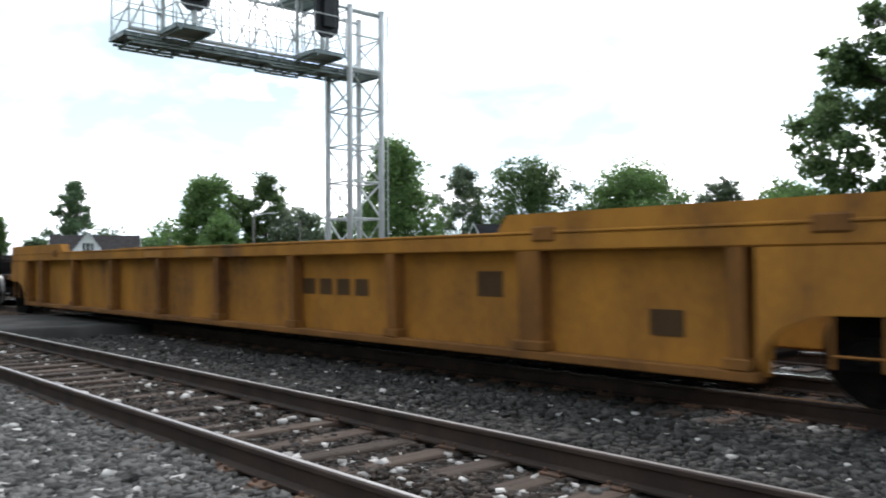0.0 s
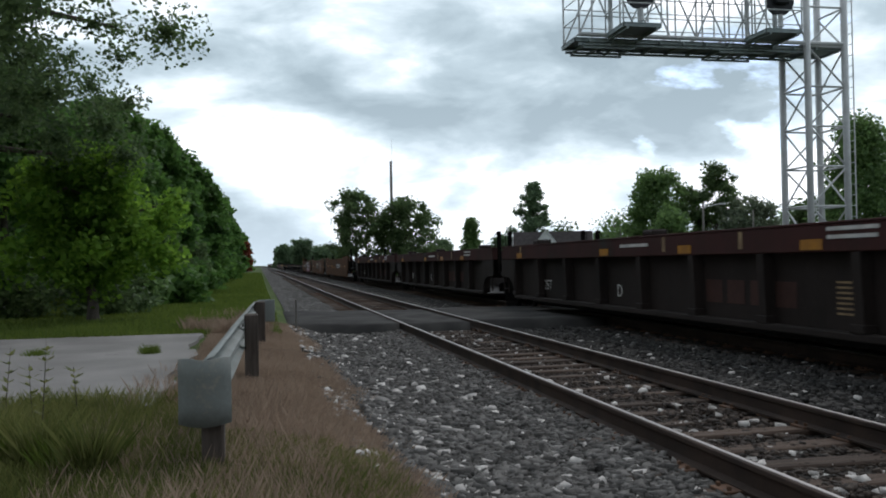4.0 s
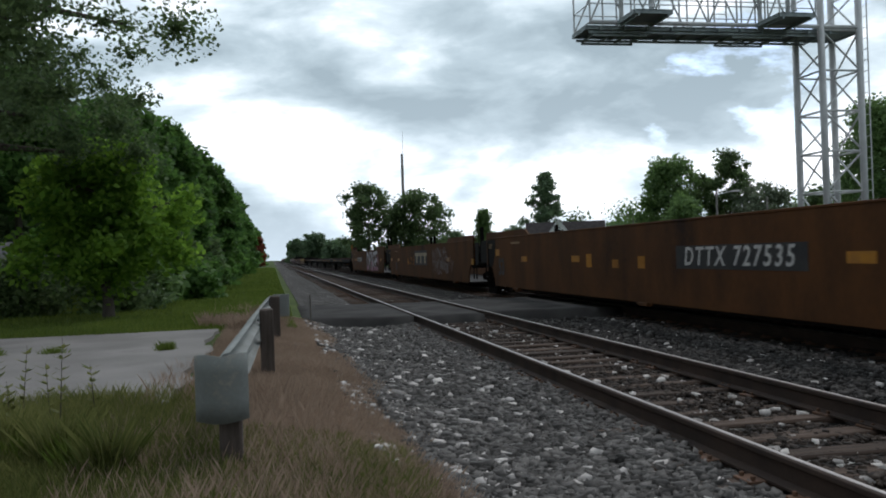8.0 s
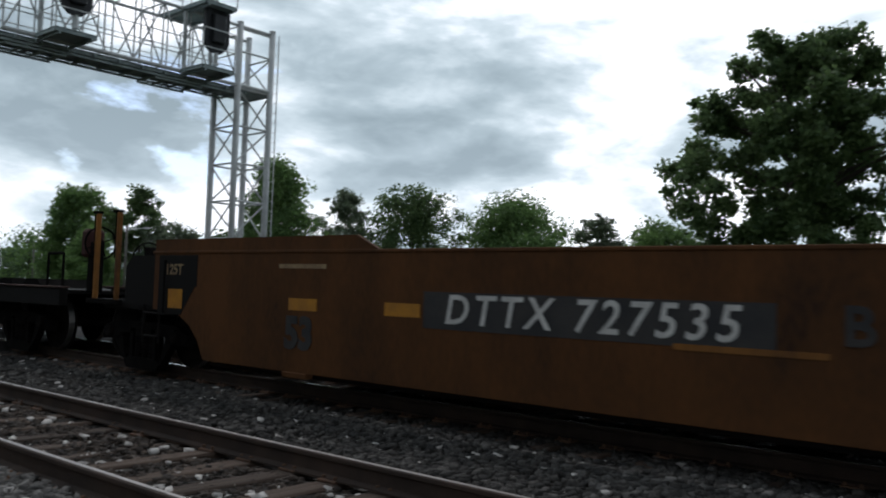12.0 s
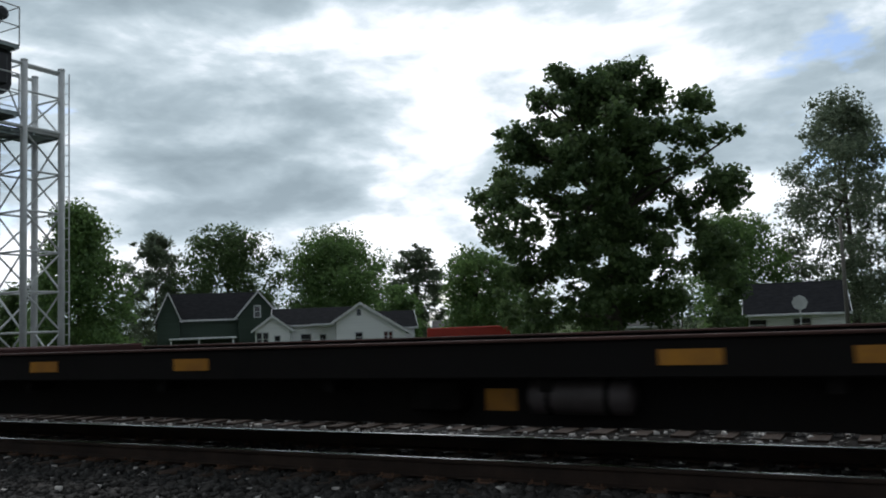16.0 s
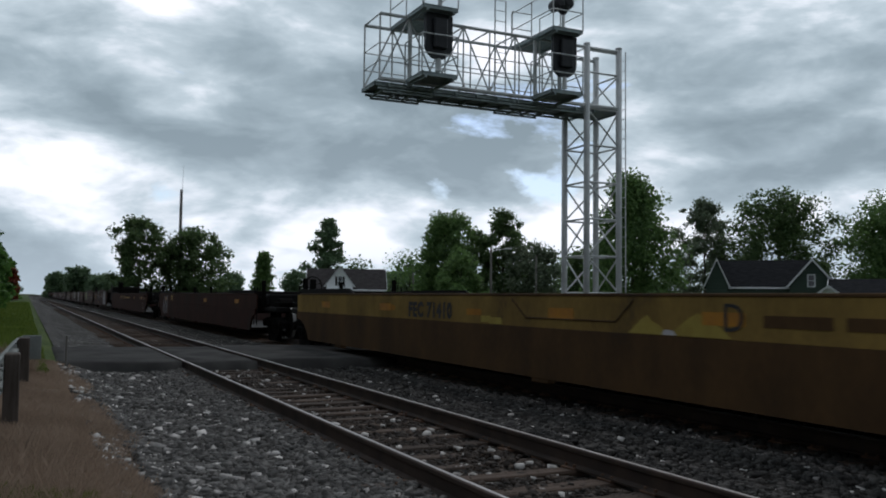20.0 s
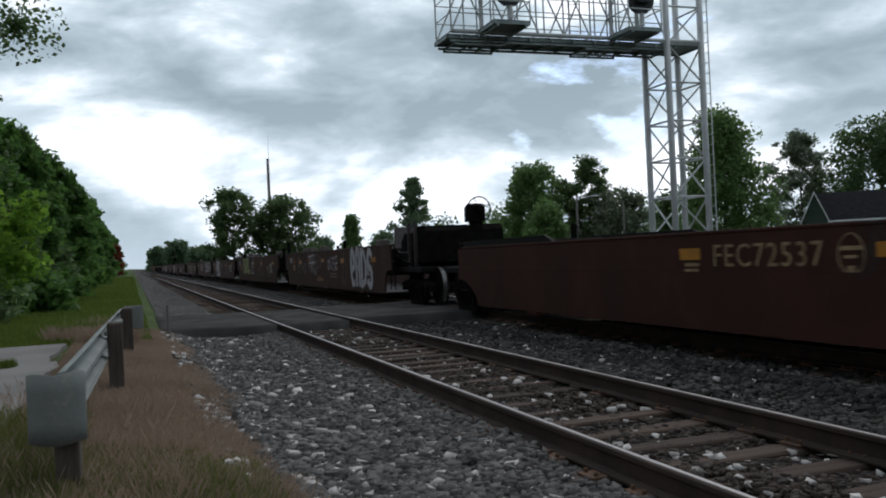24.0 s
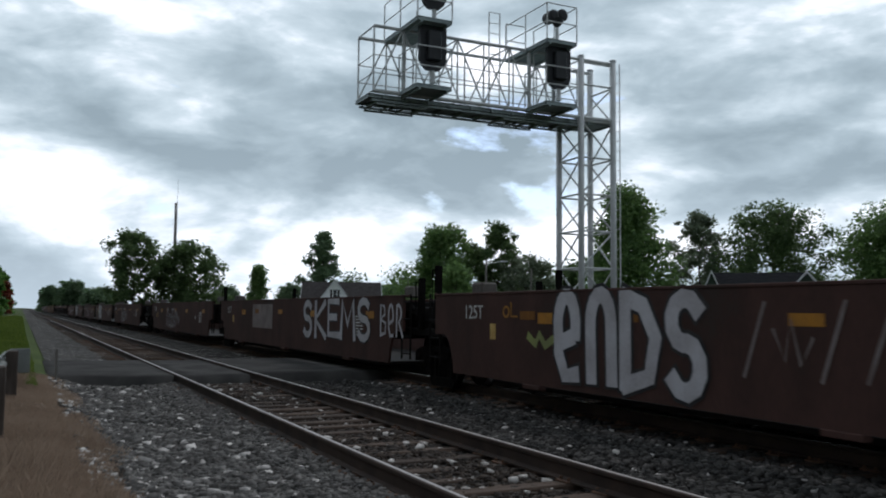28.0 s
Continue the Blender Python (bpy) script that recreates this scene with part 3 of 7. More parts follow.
marker = solid("marker_stake", Mesh().tube((0.62, 16.4, 0.1), (0.62, 16.4, 0.72), 0.02, 0.017, 6), M_POLE, "thin grey wooden stake beside the crossing", "stake")

# ---- signal cantilever ----
sig = thing("signal_cantilever", "galvanised steel lattice signal cantilever reaching over the tracks", "signal bridge", at=pose(15.17, 21.38, 0.0, 0, 0, -0.2))
SA, ZT, ZB, ZC = 1.2, 9.28, 7.40, 9.2         # tower side, leg tops, walkway, upper chord
ARM = -6.8                                      # the arm's free end
for k, (x, y, zt) in enumerate(((0, 0, ZT), (SA, 0, ZT), (0, SA, ZB - 0.02), (SA, SA, ZT))):
    leg = part("leg", Mesh().tube((x, y, -1.0), (x, y, zt), 0.095, n=14), M_GALV, sig, smooth=True)
    part("cap", Mesh().lathe([(0, 0.105), (0.05, 0.1), (0.07, 0.05)], "z", 12, pose(x, y, zt)), M_GALV, leg)
    part("base_plate", Mesh().box(x - 0.22, x + 0.22, y - 0.22, y + 0.22, -0.95, -0.9, 0.01), M_GALV, leg)
part("foundation", Mesh().box(-0.5, SA + 0.5, -0.5, SA + 0.5, -1.3, -0.95, 0.03), M_PAD, sig, "concrete footing")
zs = [-0.6 + 1.13 * i for i in range(9)]
for a, c in (((0, 0), (SA, 0)), ((SA, 0), (SA, SA)), ((SA, SA), (0, SA)), ((0, SA), (0, 0))):
    short = (0, SA) in (a, c)
    for i, z in enumerate(zs):
        if short and z > ZB:
            continue
        part("strut", Mesh().tube((*a, z), (*c, z), 0.03, n=6), M_GALV, sig)
        if i + 1 < len(zs) and not (short and zs[i + 1] > ZB):
            p, q = (a, c) if i % 2 else (c, a)
            part("brace", Mesh().tube((*p, z), (*q, zs[i + 1]), 0.028, n=6), M_GALV, sig)
# arm: two side trusses
for y in (0.0, SA):
    part("chord", Mesh().tube((ARM, y, ZC), (SA, y, ZC), 0.05, n=8), M_GALV, sig, smooth=True)
    part("chord", Mesh().tube((ARM, y, ZB), (SA, y, ZB), 0.06, n=8), M_GALV, sig, smooth=True)
    n = 8
    for i in range(n + 1):
        x = ARM * (1 - i / n)
        part("upright", Mesh().tube((x, y, ZB), (x, y, ZC), 0.025, n=6), M_GALV, sig)
        if i < n:
            x2 = ARM * (1 - (i + 1) / n)
            za, zb = (ZC, ZB) if i % 2 else (ZB, ZC)
            part("brace", Mesh().tube((x, y, za), (x2, y, zb), 0.025, n=6), M_GALV, sig)
    for z in (ZB + 0.5, ZB + 1.0):
        part("hand_rail", Mesh().tube((ARM, y, z), (0, y, z), 0.016, n=6), M_GALV, sig)
for i in range(9):
    x = ARM * (1 - i / 8)
    for z in (ZB, ZC):
        part("cross_tie", Mesh().tube((x, 0, z), (x, SA, z), 0.025, n=6), M_GALV, sig)
for z in (ZB + 0.5, ZB + 1.0):
    part("hand_rail", Mesh().tube((ARM, 0, z), (ARM, SA, z), 0.016, n=6), M_GALV, sig)


def grating(x0, x1, y0, y1, z):
    m = Mesh().box(x0, x1, y0, y1, z - 0.02, z + 0.015)
    for x in (x0, x1 - 0.03):
        m.box(x, x + 0.03, y0, y1, z - 0.09, z + 0.02)
    for y in (y0, y1 - 0.03):
        m.box(x0, x1, y, y + 0.03, z - 0.09, z + 0.02)
    return m


part("walkway", grating(ARM - 0.1, SA, 0.08, SA - 0.08, ZB - 0.08), M_GRATE, sig, "dull steel walkway")
for i in range(11):
    x = ARM + 0.3 + i * 0.68
    part("bearer", Mesh().box(x - 0.03, x + 0.03, -0.02, SA + 0.02, ZB - 0.2, ZB - 0.1), M_GRATE, sig)
for y in (0.12, SA - 0.12):
    part("stringer", Mesh().box(ARM, 0.2, y - 0.03, y + 0.03, ZB - 0.26, ZB - 0.2), M_GRATE, sig)
# two signal stands, each with a lower and an upper perch on the near side
def perch(x0, x1, y1, z):
    pl = part("perch", grating(x0, x1, -1.15, y1, z), M_GRATE, sig, "small steel platform")
    for bx in (x0 + 0.12, x1 - 0.12):
        part("bearer", Mesh().box(bx - 0.03, bx + 0.03, -1.15, 0.1, z - 0.15, z - 0.09), M_GRATE, pl)
    ym = (-1.15 + y1) / 2 if y1 > 0.5 else 0.0
    for px, py in ((x0, -1.15), (x1, -1.15), (x1, y1), (x0, y1), (x0, ym), (x1, ym)):
        part("rail_post", Mesh().tube((px, py, z), (px, py, z + 1.05), 0.02, n=6), M_GALV, pl)
    for rz in (0.52, 1.05):
        for p, q in (((x0, -1.15), (x1, -1.15)), ((x1, -1.15), (x1, y1)), ((x0, -1.15), (x0, y1))):
            part("hand_rail", Mesh().tube((*p, z + rz), (*q, z + rz), 0.017, n=6), M_GALV, pl)


def head(x, w, z0, z1):
    """The back of a tall signal head, tapered at its foot."""
    hd = part("signal_head", Mesh().prism([(-w, z1), (-w, z0 + 0.3), (-w * 0.78, z0 + 0.12), (-w * 0.4, z0), (w * 0.4, z0), (w * 0.78, z0 + 0.12), (w, z0 + 0.3), (w, z1), (w * 0.8, z1 + 0.05), (-w * 0.8, z1 + 0.05)],
              -0.06, 0.06, "y"), M_BLACK, sig, "black signal head seen from behind", at=pose(x, -0.80, 0))
    part("back_box", Mesh().box(-w * 0.5, w * 0.5, -0.2, -0.06, z0 + 0.25, z1 - 0.1, 0.03), M_BLACK, hd)
    for k in range(3):
        part("hood", Mesh().lathe([(0.06, 0.13), (0.3, 0.14), (0.34, 0.11)], "y", 12, pose(0, 0, z0 + 0.3 + (z1 - z0 - 0.5) * k / 2)), M_BLACK, hd)
    part("stem", Mesh().lathe([(0, 0.09), (0.1, 0.065), (0.34, 0.06)], "z", 10, pose(0.02, 0, z0 - 0.34)), M_GALV, hd)


PZ = ZB + 1.84                                  # the upper perches
for hx in (-5.5, -1.45):
    perch(hx - 0.55, hx + 0.5, 0.0, ZB + 0.02)
    perch(hx - 0.52, hx + 0.5, SA, PZ)
    for px in (hx - 0.42, hx + 0.42):
        part("perch_post", Mesh().tube((px, -0.02, ZB - 0.1), (px, -0.02, PZ - 0.1), 0.06 if px < hx else 0.045, n=10), M_GALV, sig)
    head(hx + 0.08, 0.40, ZB + 0.52, PZ - 0.14)
head(-5.5 + 0.1, 0.37, PZ + 0.38, PZ + 1.75)
# small pair of lamps on the upper perch over the tower
bulb = part("lamp_bracket", Mesh().tube((-1.40, -0.8, PZ), (-1.40, -0.8, PZ + 0.55), 0.05, n=8), M_GALV, sig)
for dx, dz in ((-0.15, 0.0), (0.15, 0.06)):
    part("lamp_hood", Mesh().lathe([(-0.12, 0.1), (-0.08, 0.18), (0.1, 0.19), (0.32, 0.17)], "y", 14, pose(-1.40 + dx, -0.8, PZ + 0.82 + dz)), M_BLACK, sig, "black lamp hood")
part("lamp_foot", Mesh().lathe([(0, 0.05), (0.12, 0.15), (0.24, 0.2)], "z", 12, pose(-1.40, -0.8, PZ + 0.5)), M_BLACK, sig)
# brackets hanging under the walkway
for hx in (-5.9, -1.9):
    for y in (0.15, SA - 0.1):
        part("hanger", Mesh().box(hx - 0.75, hx + 0.75, y - 0.03, y + 0.03, ZB - 0.33, ZB - 0.28), M_GRATE, sig)
    for dx in (-0.72, -0.24, 0.24, 0.72):
        part("hanger", Mesh().box(hx + dx - 0.03, hx + dx + 0.03, 0.12, SA - 0.07, ZB - 0.28, ZB - 0.24), M_GRATE, sig)
for x in (-3.20, -2.84):
    part("ladder_side", Mesh().tube((x, 0.05, ZB), (x, 0.05, ZB + 2.78), 0.02, n=6), M_GALV, sig)
for i in range(9):
    part("rung", Mesh().tube((-3.20, 0.05, ZB + 0.3 + 0.31 * i), (-2.84, 0.05, ZB + 0.3 + 0.31 * i), 0.012, n=5), M_GALV, sig)
for rz in (2.0, 2.5):
    part("hand_rail", Mesh().tube((-2.65, 0, ZB + rz), (-1.97, 0, ZB + rz), 0.016, n=6), M_GALV, sig)
part("rail_post", Mesh().tube((-2.65, 0, ZC), (-2.65, 0, ZB + 2.5), 0.019, n=6), M_GALV, sig)
for y in (0.1, 0.45):
    part("ladder_side", Mesh().tube((SA + 0.34, y, -0.9), (SA + 0.34, y, ZT), 0.02, n=6), M_GALV, sig)
for i in range(32):
    part("rung", Mesh().tube((SA + 0.34, 0.1, -0.6 + 0.31 * i), (SA + 0.34, 0.45, -0.6 + 0.31 * i), 0.012, n=5), M_GALV, sig)
part("top_rail", Mesh().tube((0, 0, ZT - 0.15), (SA, 0, ZT - 0.15), 0.03, n=6), M_GALV, sig)
part("tower_floor", grating(-0.05, SA + 0.1, 0, SA, ZB - 0.02), M_GRATE, sig)


# ---- the train ----
SPEED = 15.3                       # metres a second along the track, towards the camera's side
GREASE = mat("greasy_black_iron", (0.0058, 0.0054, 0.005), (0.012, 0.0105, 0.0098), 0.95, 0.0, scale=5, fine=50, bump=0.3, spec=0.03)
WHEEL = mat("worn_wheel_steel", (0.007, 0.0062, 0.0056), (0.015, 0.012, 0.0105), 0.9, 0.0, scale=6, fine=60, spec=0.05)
TREAD = mat("bright_wheel_rim", (0.24, 0.23, 0.22), (0.16, 0.15, 0.14), 0.45, 0.9, scale=6, fine=60, bump=0.05)


def paint(name, c, rust=(0.075, 0.045, 0.03), grime=(0.05, 0.042, 0.036)):
    k = 0.8 if "yellow" not in name else 0.92
    c, rust, grime = tuple(k * v for v in c), tuple(k * v for v in rust), tuple(k * v for v in grime)
    return mat(name, tuple(1.18 * v for v in c), tuple(0.42 * a + 0.5 * b for a, b in zip(c, rust)), 0.75, 0.0, scale=1.7, fine=26, bump=0.15, c3=grime, spread=(0.34, 0.62), stretch=(1, 0.8, 0.35), spec=0.12)


P_YELLOW = paint("faded_yellow_paint", (0.40, 0.178, 0.028), (0.22, 0.10, 0.035), (0.13, 0.07, 0.034))
P_YRUST = paint("rusty_yellow_paint", (0.24, 0.105, 0.026), (0.12, 0.055, 0.025), (0.07, 0.038, 0.024))
P_MAROON = paint("dark_maroon_paint", (0.066, 0.026, 0.024), (0.06, 0.035, 0.03))
P_MAROON2 = paint("sooty_brown_paint", (0.038, 0.029, 0.026), (0.03, 0.024, 0.021), (0.026, 0.022, 0.02))
P_ORANGE = paint("rusty_orange_paint", (0.113, 0.046, 0.0155), (0.06, 0.03, 0.0155), (0.033, 0.018, 0.0125))
P_CREAM = paint("dirty_cream_yellow_paint", (0.25, 0.162, 0.045), (0.16, 0.10, 0.036), (0.12, 0.08, 0.034))
P_FECLOW = paint("dark_brown_yellow_paint", (0.088, 0.048, 0.02), (0.06, 0.035, 0.02), (0.045, 0.03, 0.02))
P_BROWN = paint("red_brown_paint", (0.062, 0.024, 0.0175), (0.042, 0.021, 0.016))
P_OXIDE = paint("faded_oxide_brown_paint", (0.085, 0.044, 0.037), (0.06, 0.037, 0.031), (0.06, 0.042, 0.036))
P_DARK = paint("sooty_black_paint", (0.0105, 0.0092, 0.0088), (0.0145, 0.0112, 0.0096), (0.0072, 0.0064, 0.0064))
P_GREY = paint("dusty_grey_paint", (0.16, 0.145, 0.13), (0.1, 0.08, 0.07), (0.09, 0.08, 0.07))
STRIPE = mat("yellow_reflector", (0.44, 0.19, 0.011), (0.31, 0.13, 0.017), 0.5, scale=4, fine=40, bump=0.05)
LETTER = mat("white_lettering", (0.62, 0.60, 0.57), (0.45, 0.43, 0.41), 0.8, scale=5, fine=50, bump=0.05)
LETTER_C = mat("cream_lettering", (0.42, 0.35, 0.25), (0.3, 0.24, 0.17), 0.8, scale=5, fine=50, bump=0.05)
P_TANK = mat("dull_tank_paint", (0.06, 0.048, 0.048), (0.04, 0.032, 0.03), 0.6, scale=4, fine=40, bump=0.1)
LETTER_P = mat("faded_lettering", (0.34, 0.24, 0.13), (0.2, 0.13, 0.075), 0.85, scale=6, fine=60, bump=0.05)
LETTER_Y = mat("yellow_lettering", (0.62, 0.42, 0.14), (0.38, 0.22, 0.06), 0.8, scale=5, fine=50, bump=0.05)
PANEL_B = mat("black_panel_paint", (0.02, 0.02, 0.022), (0.04, 0.036, 0.034), 0.7, scale=3, fine=50, bump=0.05)
SPRAY_SILVER = mat("silver_spray", (0.56, 0.54, 0.58), (0.44, 0.42, 0.45), 0.55, scale=2, fine=30, bump=0.05)
SPRAY_PINK = mat("pink_spray", (0.42, 0.18, 0.27), (0.32, 0.14, 0.21), 0.6, scale=2, fine=30, bump=0.05)
SPRAY_PALE = mat("pale_spray", (0.52, 0.50, 0.52), (0.38, 0.35, 0.36), 0.7, scale=2, fine=30, bump=0.05)
SPRAY_THIN = mat("thin_grey_spray", (0.24, 0.2, 0.19), (0.15, 0.115, 0.105), 0.8, scale=2, fine=30, bump=0.05)
SPRAY_GREEN = mat("green_spray", (0.27, 0.29, 0.09), (0.2, 0.21, 0.08), 0.7, scale=2, fine=30, bump=0.05)
SPRAY_YELLOW = mat("yellow_spray", (0.36, 0.28, 0.05), (0.28, 0.2, 0.035), 0.7, scale=3, fine=30, bump=0.05)
SPRAY_BLACK = mat("black_spray", (0.015, 0.014, 0.016), (0.03, 0.026, 0.026), 0.6, scale=2, fine=30, bump=0.05)
HW = 1.50                          # half the width of a car


def wheel_data():
    prof = [(-0.07, 0.10), (-0.065, 0.36), (-0.055, 0.40), (-0.07, 0.41), (-0.07, 0.462), (0.045, 0.458), (0.052, 0.485), (0.075, 0.482), (0.075, 0.40), (0.02, 0.38), (0.03, 0.16), (0.08, 0.14), (0.08, 0.08)]
    return Mesh().lathe(prof, "x", 24).data("wheel", WHEEL, False)


WHEEL_ME = wheel_data()
RIM_MESH = Mesh().lathe([(-0.05, 0.463), (-0.072, 0.463), (-0.066, 0.4675), (0.03, 0.4645)], "x", 28)
RIM_MESH.f = RIM_MESH.f[:-2]
RIM_ME = RIM_MESH.data("rim", TREAD)
AXLE_ME = Mesh().lathe([(-1.12, 0.07), (-1.05, 0.085), (-0.8, 0.09), (0.8, 0.09), (1.05, 0.085), (1.12, 0.07)], "x", 10).data("axle", GREASE)


def sideframe_data():
    m = Mesh()
    top = [(-1.16, 0.66), (-1.16, 0.50), (-0.72, 0.52), (-0.60, 0.62), (-0.34, 0.62), (-0.34, 0.70), (0.34, 0.70), (0.34, 0.62), (0.60, 0.62), (0.72, 0.52), (1.16, 0.50), (1.16, 0.66), (0.95, 0.76), (0.55, 0.80), (-0.55, 0.80), (-0.95, 0.76)]
    m.prism(top, -0.09, 0.07)
    m.prism([(-0.42, 0.10), (0.42, 0.10), (0.5, 0.2), (0.36, 0.27), (-0.36, 0.27), (-0.5, 0.2)], -0.09, 0.07)
    for s in (-1, 1):
        m.prism([(s * 0.44, 0.14), (s * 0.52, 0.22), (s * 0.80, 0.56), (s * 0.62, 0.60)][::s], -0.07, 0.05)
        m.prism([(s * 0.28, 0.26), (s * 0.36, 0.26), (s * 0.36, 0.64), (s * 0.28, 0.64)][::s], -0.08, 0.06)
    return m.data("sideframe", GREASE)


SIDEFRAME_ME = sideframe_data()
SPRING_ME = Mesh().lathe([(0.27 + 0.0275 * k, 0.08 if k % 2 else 0.062) for k in range(13)], "z", 8).data("spring", GREASE)
BOLSTER_ME = Mesh().prism([(-1.1, 0.58), (1.1, 0.58), (1.1, 0.70), (0.6, 0.84), (-0.6, 0.84), (-1.1, 0.70)], -0.22, 0.22, "y").data("bolster", GREASE)
CAP_ME = Mesh().lathe([(-0.05, 0.05), (-0.045, 0.085), (0.0, 0.10), (0.03, 0.10)], "x", 10).data("bearing_cap", WHEEL)
WHEELSETS = []


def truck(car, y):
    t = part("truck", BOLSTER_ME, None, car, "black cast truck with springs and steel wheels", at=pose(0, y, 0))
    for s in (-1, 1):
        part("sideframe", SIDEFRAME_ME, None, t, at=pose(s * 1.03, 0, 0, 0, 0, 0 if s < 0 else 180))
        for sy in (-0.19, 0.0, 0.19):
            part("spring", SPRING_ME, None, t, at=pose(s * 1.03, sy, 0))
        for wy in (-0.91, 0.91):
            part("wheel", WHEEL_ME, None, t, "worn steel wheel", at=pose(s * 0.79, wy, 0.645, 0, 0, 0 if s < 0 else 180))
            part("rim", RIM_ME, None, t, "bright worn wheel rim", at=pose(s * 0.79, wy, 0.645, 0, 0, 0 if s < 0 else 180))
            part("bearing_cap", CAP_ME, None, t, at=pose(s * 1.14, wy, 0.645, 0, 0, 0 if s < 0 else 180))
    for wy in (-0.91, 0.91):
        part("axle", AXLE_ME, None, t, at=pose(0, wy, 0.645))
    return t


def side_poly(y0, y1, zb, zt, flat, slope, rise):
    """Outline of a car's side: the bottom climbs over the trucks at both ends, in a bow."""
    sa, sb = slope if isinstance(slope, tuple) else (slope, slope)
    bow = ((0.0, 1.0), (0.30, 0.93), (0.62, 0.70), (0.85, 0.38), (1.0, 0.0))
    return ([(y0, zt), (y0, zb + rise)] + [(y0 + flat + sa * a, zb + rise * c) for a, c in bow]
            + [(y1 - flat - sb * a, zb + rise * c) for a, c in bow[::-1]] + [(y1, zb + rise), (y1, zt)])


def handbrake(car, x, y, z, s):
    hb = part("handbrake", Mesh().lathe([(-0.03, 0.05), (0.03, 0.05)], "y", 8, pose(x, y, z)), GREASE, car, "iron handbrake wheel")
    m = Mesh()
    for i in range(16):
        a, b = 2 * math.pi * i / 16, 2 * math.pi * (i + 1) / 16
        m.tube((x + 0.27 * math.cos(a), y, z + 0.27 * math.sin(a)), (x + 0.27 * math.cos(b), y, z + 0.27 * math.sin(b)), 0.016, n=5)
    for i in range(4):
        a = math.pi * i / 2 + 0.4
        m.tube((x, y, z), (x + 0.27 * math.cos(a), y, z + 0.27 * math.sin(a)), 0.012, n=4)
    part("hoop", m, GREASE, hb)


def end_gear(car, y, d, body, tall, ladder, brake):
    """Deck, bulkhead, steps and posts over a truck. d: +1 when the car's body lies on the +y side."""
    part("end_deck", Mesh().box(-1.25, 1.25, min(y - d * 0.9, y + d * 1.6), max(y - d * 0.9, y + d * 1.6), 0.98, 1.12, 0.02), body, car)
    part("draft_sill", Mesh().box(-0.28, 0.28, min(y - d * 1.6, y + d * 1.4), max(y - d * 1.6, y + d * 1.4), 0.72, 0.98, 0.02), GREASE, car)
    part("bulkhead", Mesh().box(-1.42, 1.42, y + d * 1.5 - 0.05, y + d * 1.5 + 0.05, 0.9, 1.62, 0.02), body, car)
    # plain box added in place of end machinery, to darken the open end
    part("end_housing", Mesh().box(-1.15, 1.15, min(y + d * 0.3, y + d * 1.44), max(y + d * 0.3, y + d * 1.44), 1.124, 1.52, 0.03), P_DARK, car, "dark box filling the open end over the truck")
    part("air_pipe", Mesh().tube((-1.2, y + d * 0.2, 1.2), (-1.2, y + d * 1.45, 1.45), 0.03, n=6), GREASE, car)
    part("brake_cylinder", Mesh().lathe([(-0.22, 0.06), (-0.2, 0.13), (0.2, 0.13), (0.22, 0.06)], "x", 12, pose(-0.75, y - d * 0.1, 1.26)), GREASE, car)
    for sx in (-1, 1):
        part("gusset", Mesh().prism([(y + d * 1.5, 1.12), (y + d * 1.5, 1.6), (y + d * 0.2, 1.12)], sx * 1.1 - 0.03, sx * 1.1 + 0.03), body, car)
        if tall:
            g = part("guide_post", Mesh().box(sx * 1.28 - 0.06, sx * 1.28 + 0.06, y + d * 0.55 - 0.05, y + d * 0.55 + 0.05, 1.1, tall, 0.015), GREASE, car)
            part("grab_iron", Mesh().tube((sx * 1.40, y + d * 0.55, tall - 0.75), (sx * 1.40, y + d * 0.55, tall - 0.08), 0.012, n=5).tube(
                (sx * 1.40, y + d * 0.55, tall - 0.08), (sx * 1.30, y + d * 0.55, tall - 0.08), 0.012, n=5).tube((sx * 1.40, y + d * 0.55, tall - 0.75), (sx * 1.30, y + d * 0.55, tall - 0.75), 0.012, n=5), GREASE, g)
        if ladder:
            for ly in (0.62, 1.02):
                part("ladder_side", Mesh().tube((sx * 1.47, y + d * ly, 0.55), (sx * 1.47, y + d * ly, 1.75), 0.02, n=5), body, car)
            for k in range(4):
                part("rung", Mesh().tube((sx * 1.48, y + d * 0.62, 0.65 + 0.32 * k), (sx * 1.48, y + d * 1.02, 0.65 + 0.32 * k), 0.013, n=5), body, car)
    part("cross_walk", Mesh().box(-1.2, 1.2, min(y - d * 0.85, y - d * 0.45), max(y - d * 0.85, y - d * 0.45), 1.24, 1.28, 0.01), GREASE, car)
    for sx in (-0.8, 0.8):
        part("bracket", Mesh().box(sx - 0.04, sx + 0.04, y - d * 0.65 - 0.04, y - d * 0.65 + 0.04, 1.1, 1.25), GREASE, car)
    if brake:
        handbrake(car, -0.75, y - d * 0.55, 1.75, d)
        part("brake_stand", Mesh().box(-0.83, -0.67, y - d * 0.5 - 0.07, y - d * 0.5 + 0.07, 1.1, 1.95, 0.02), GREASE, car)
    part("coupler", Mesh().box(-0.12, 0.12, min(y - d * 1.55, y - d * 2.25), max(y - d * 1.55, y - d * 2.25), 0.76, 0.94, 0.03), GREASE, car)


def stripes(car, ys, z0, h, w, x=HW):
    for y in ys:
        for s in (-1, 1):
            part("reflector", Mesh().box(min(s * x, s * (x + 0.006)), max(s * x, s * (x + 0.006)), y - w / 2, y + w / 2, z0, z0 + h), STRIPE, car, "yellow reflector")


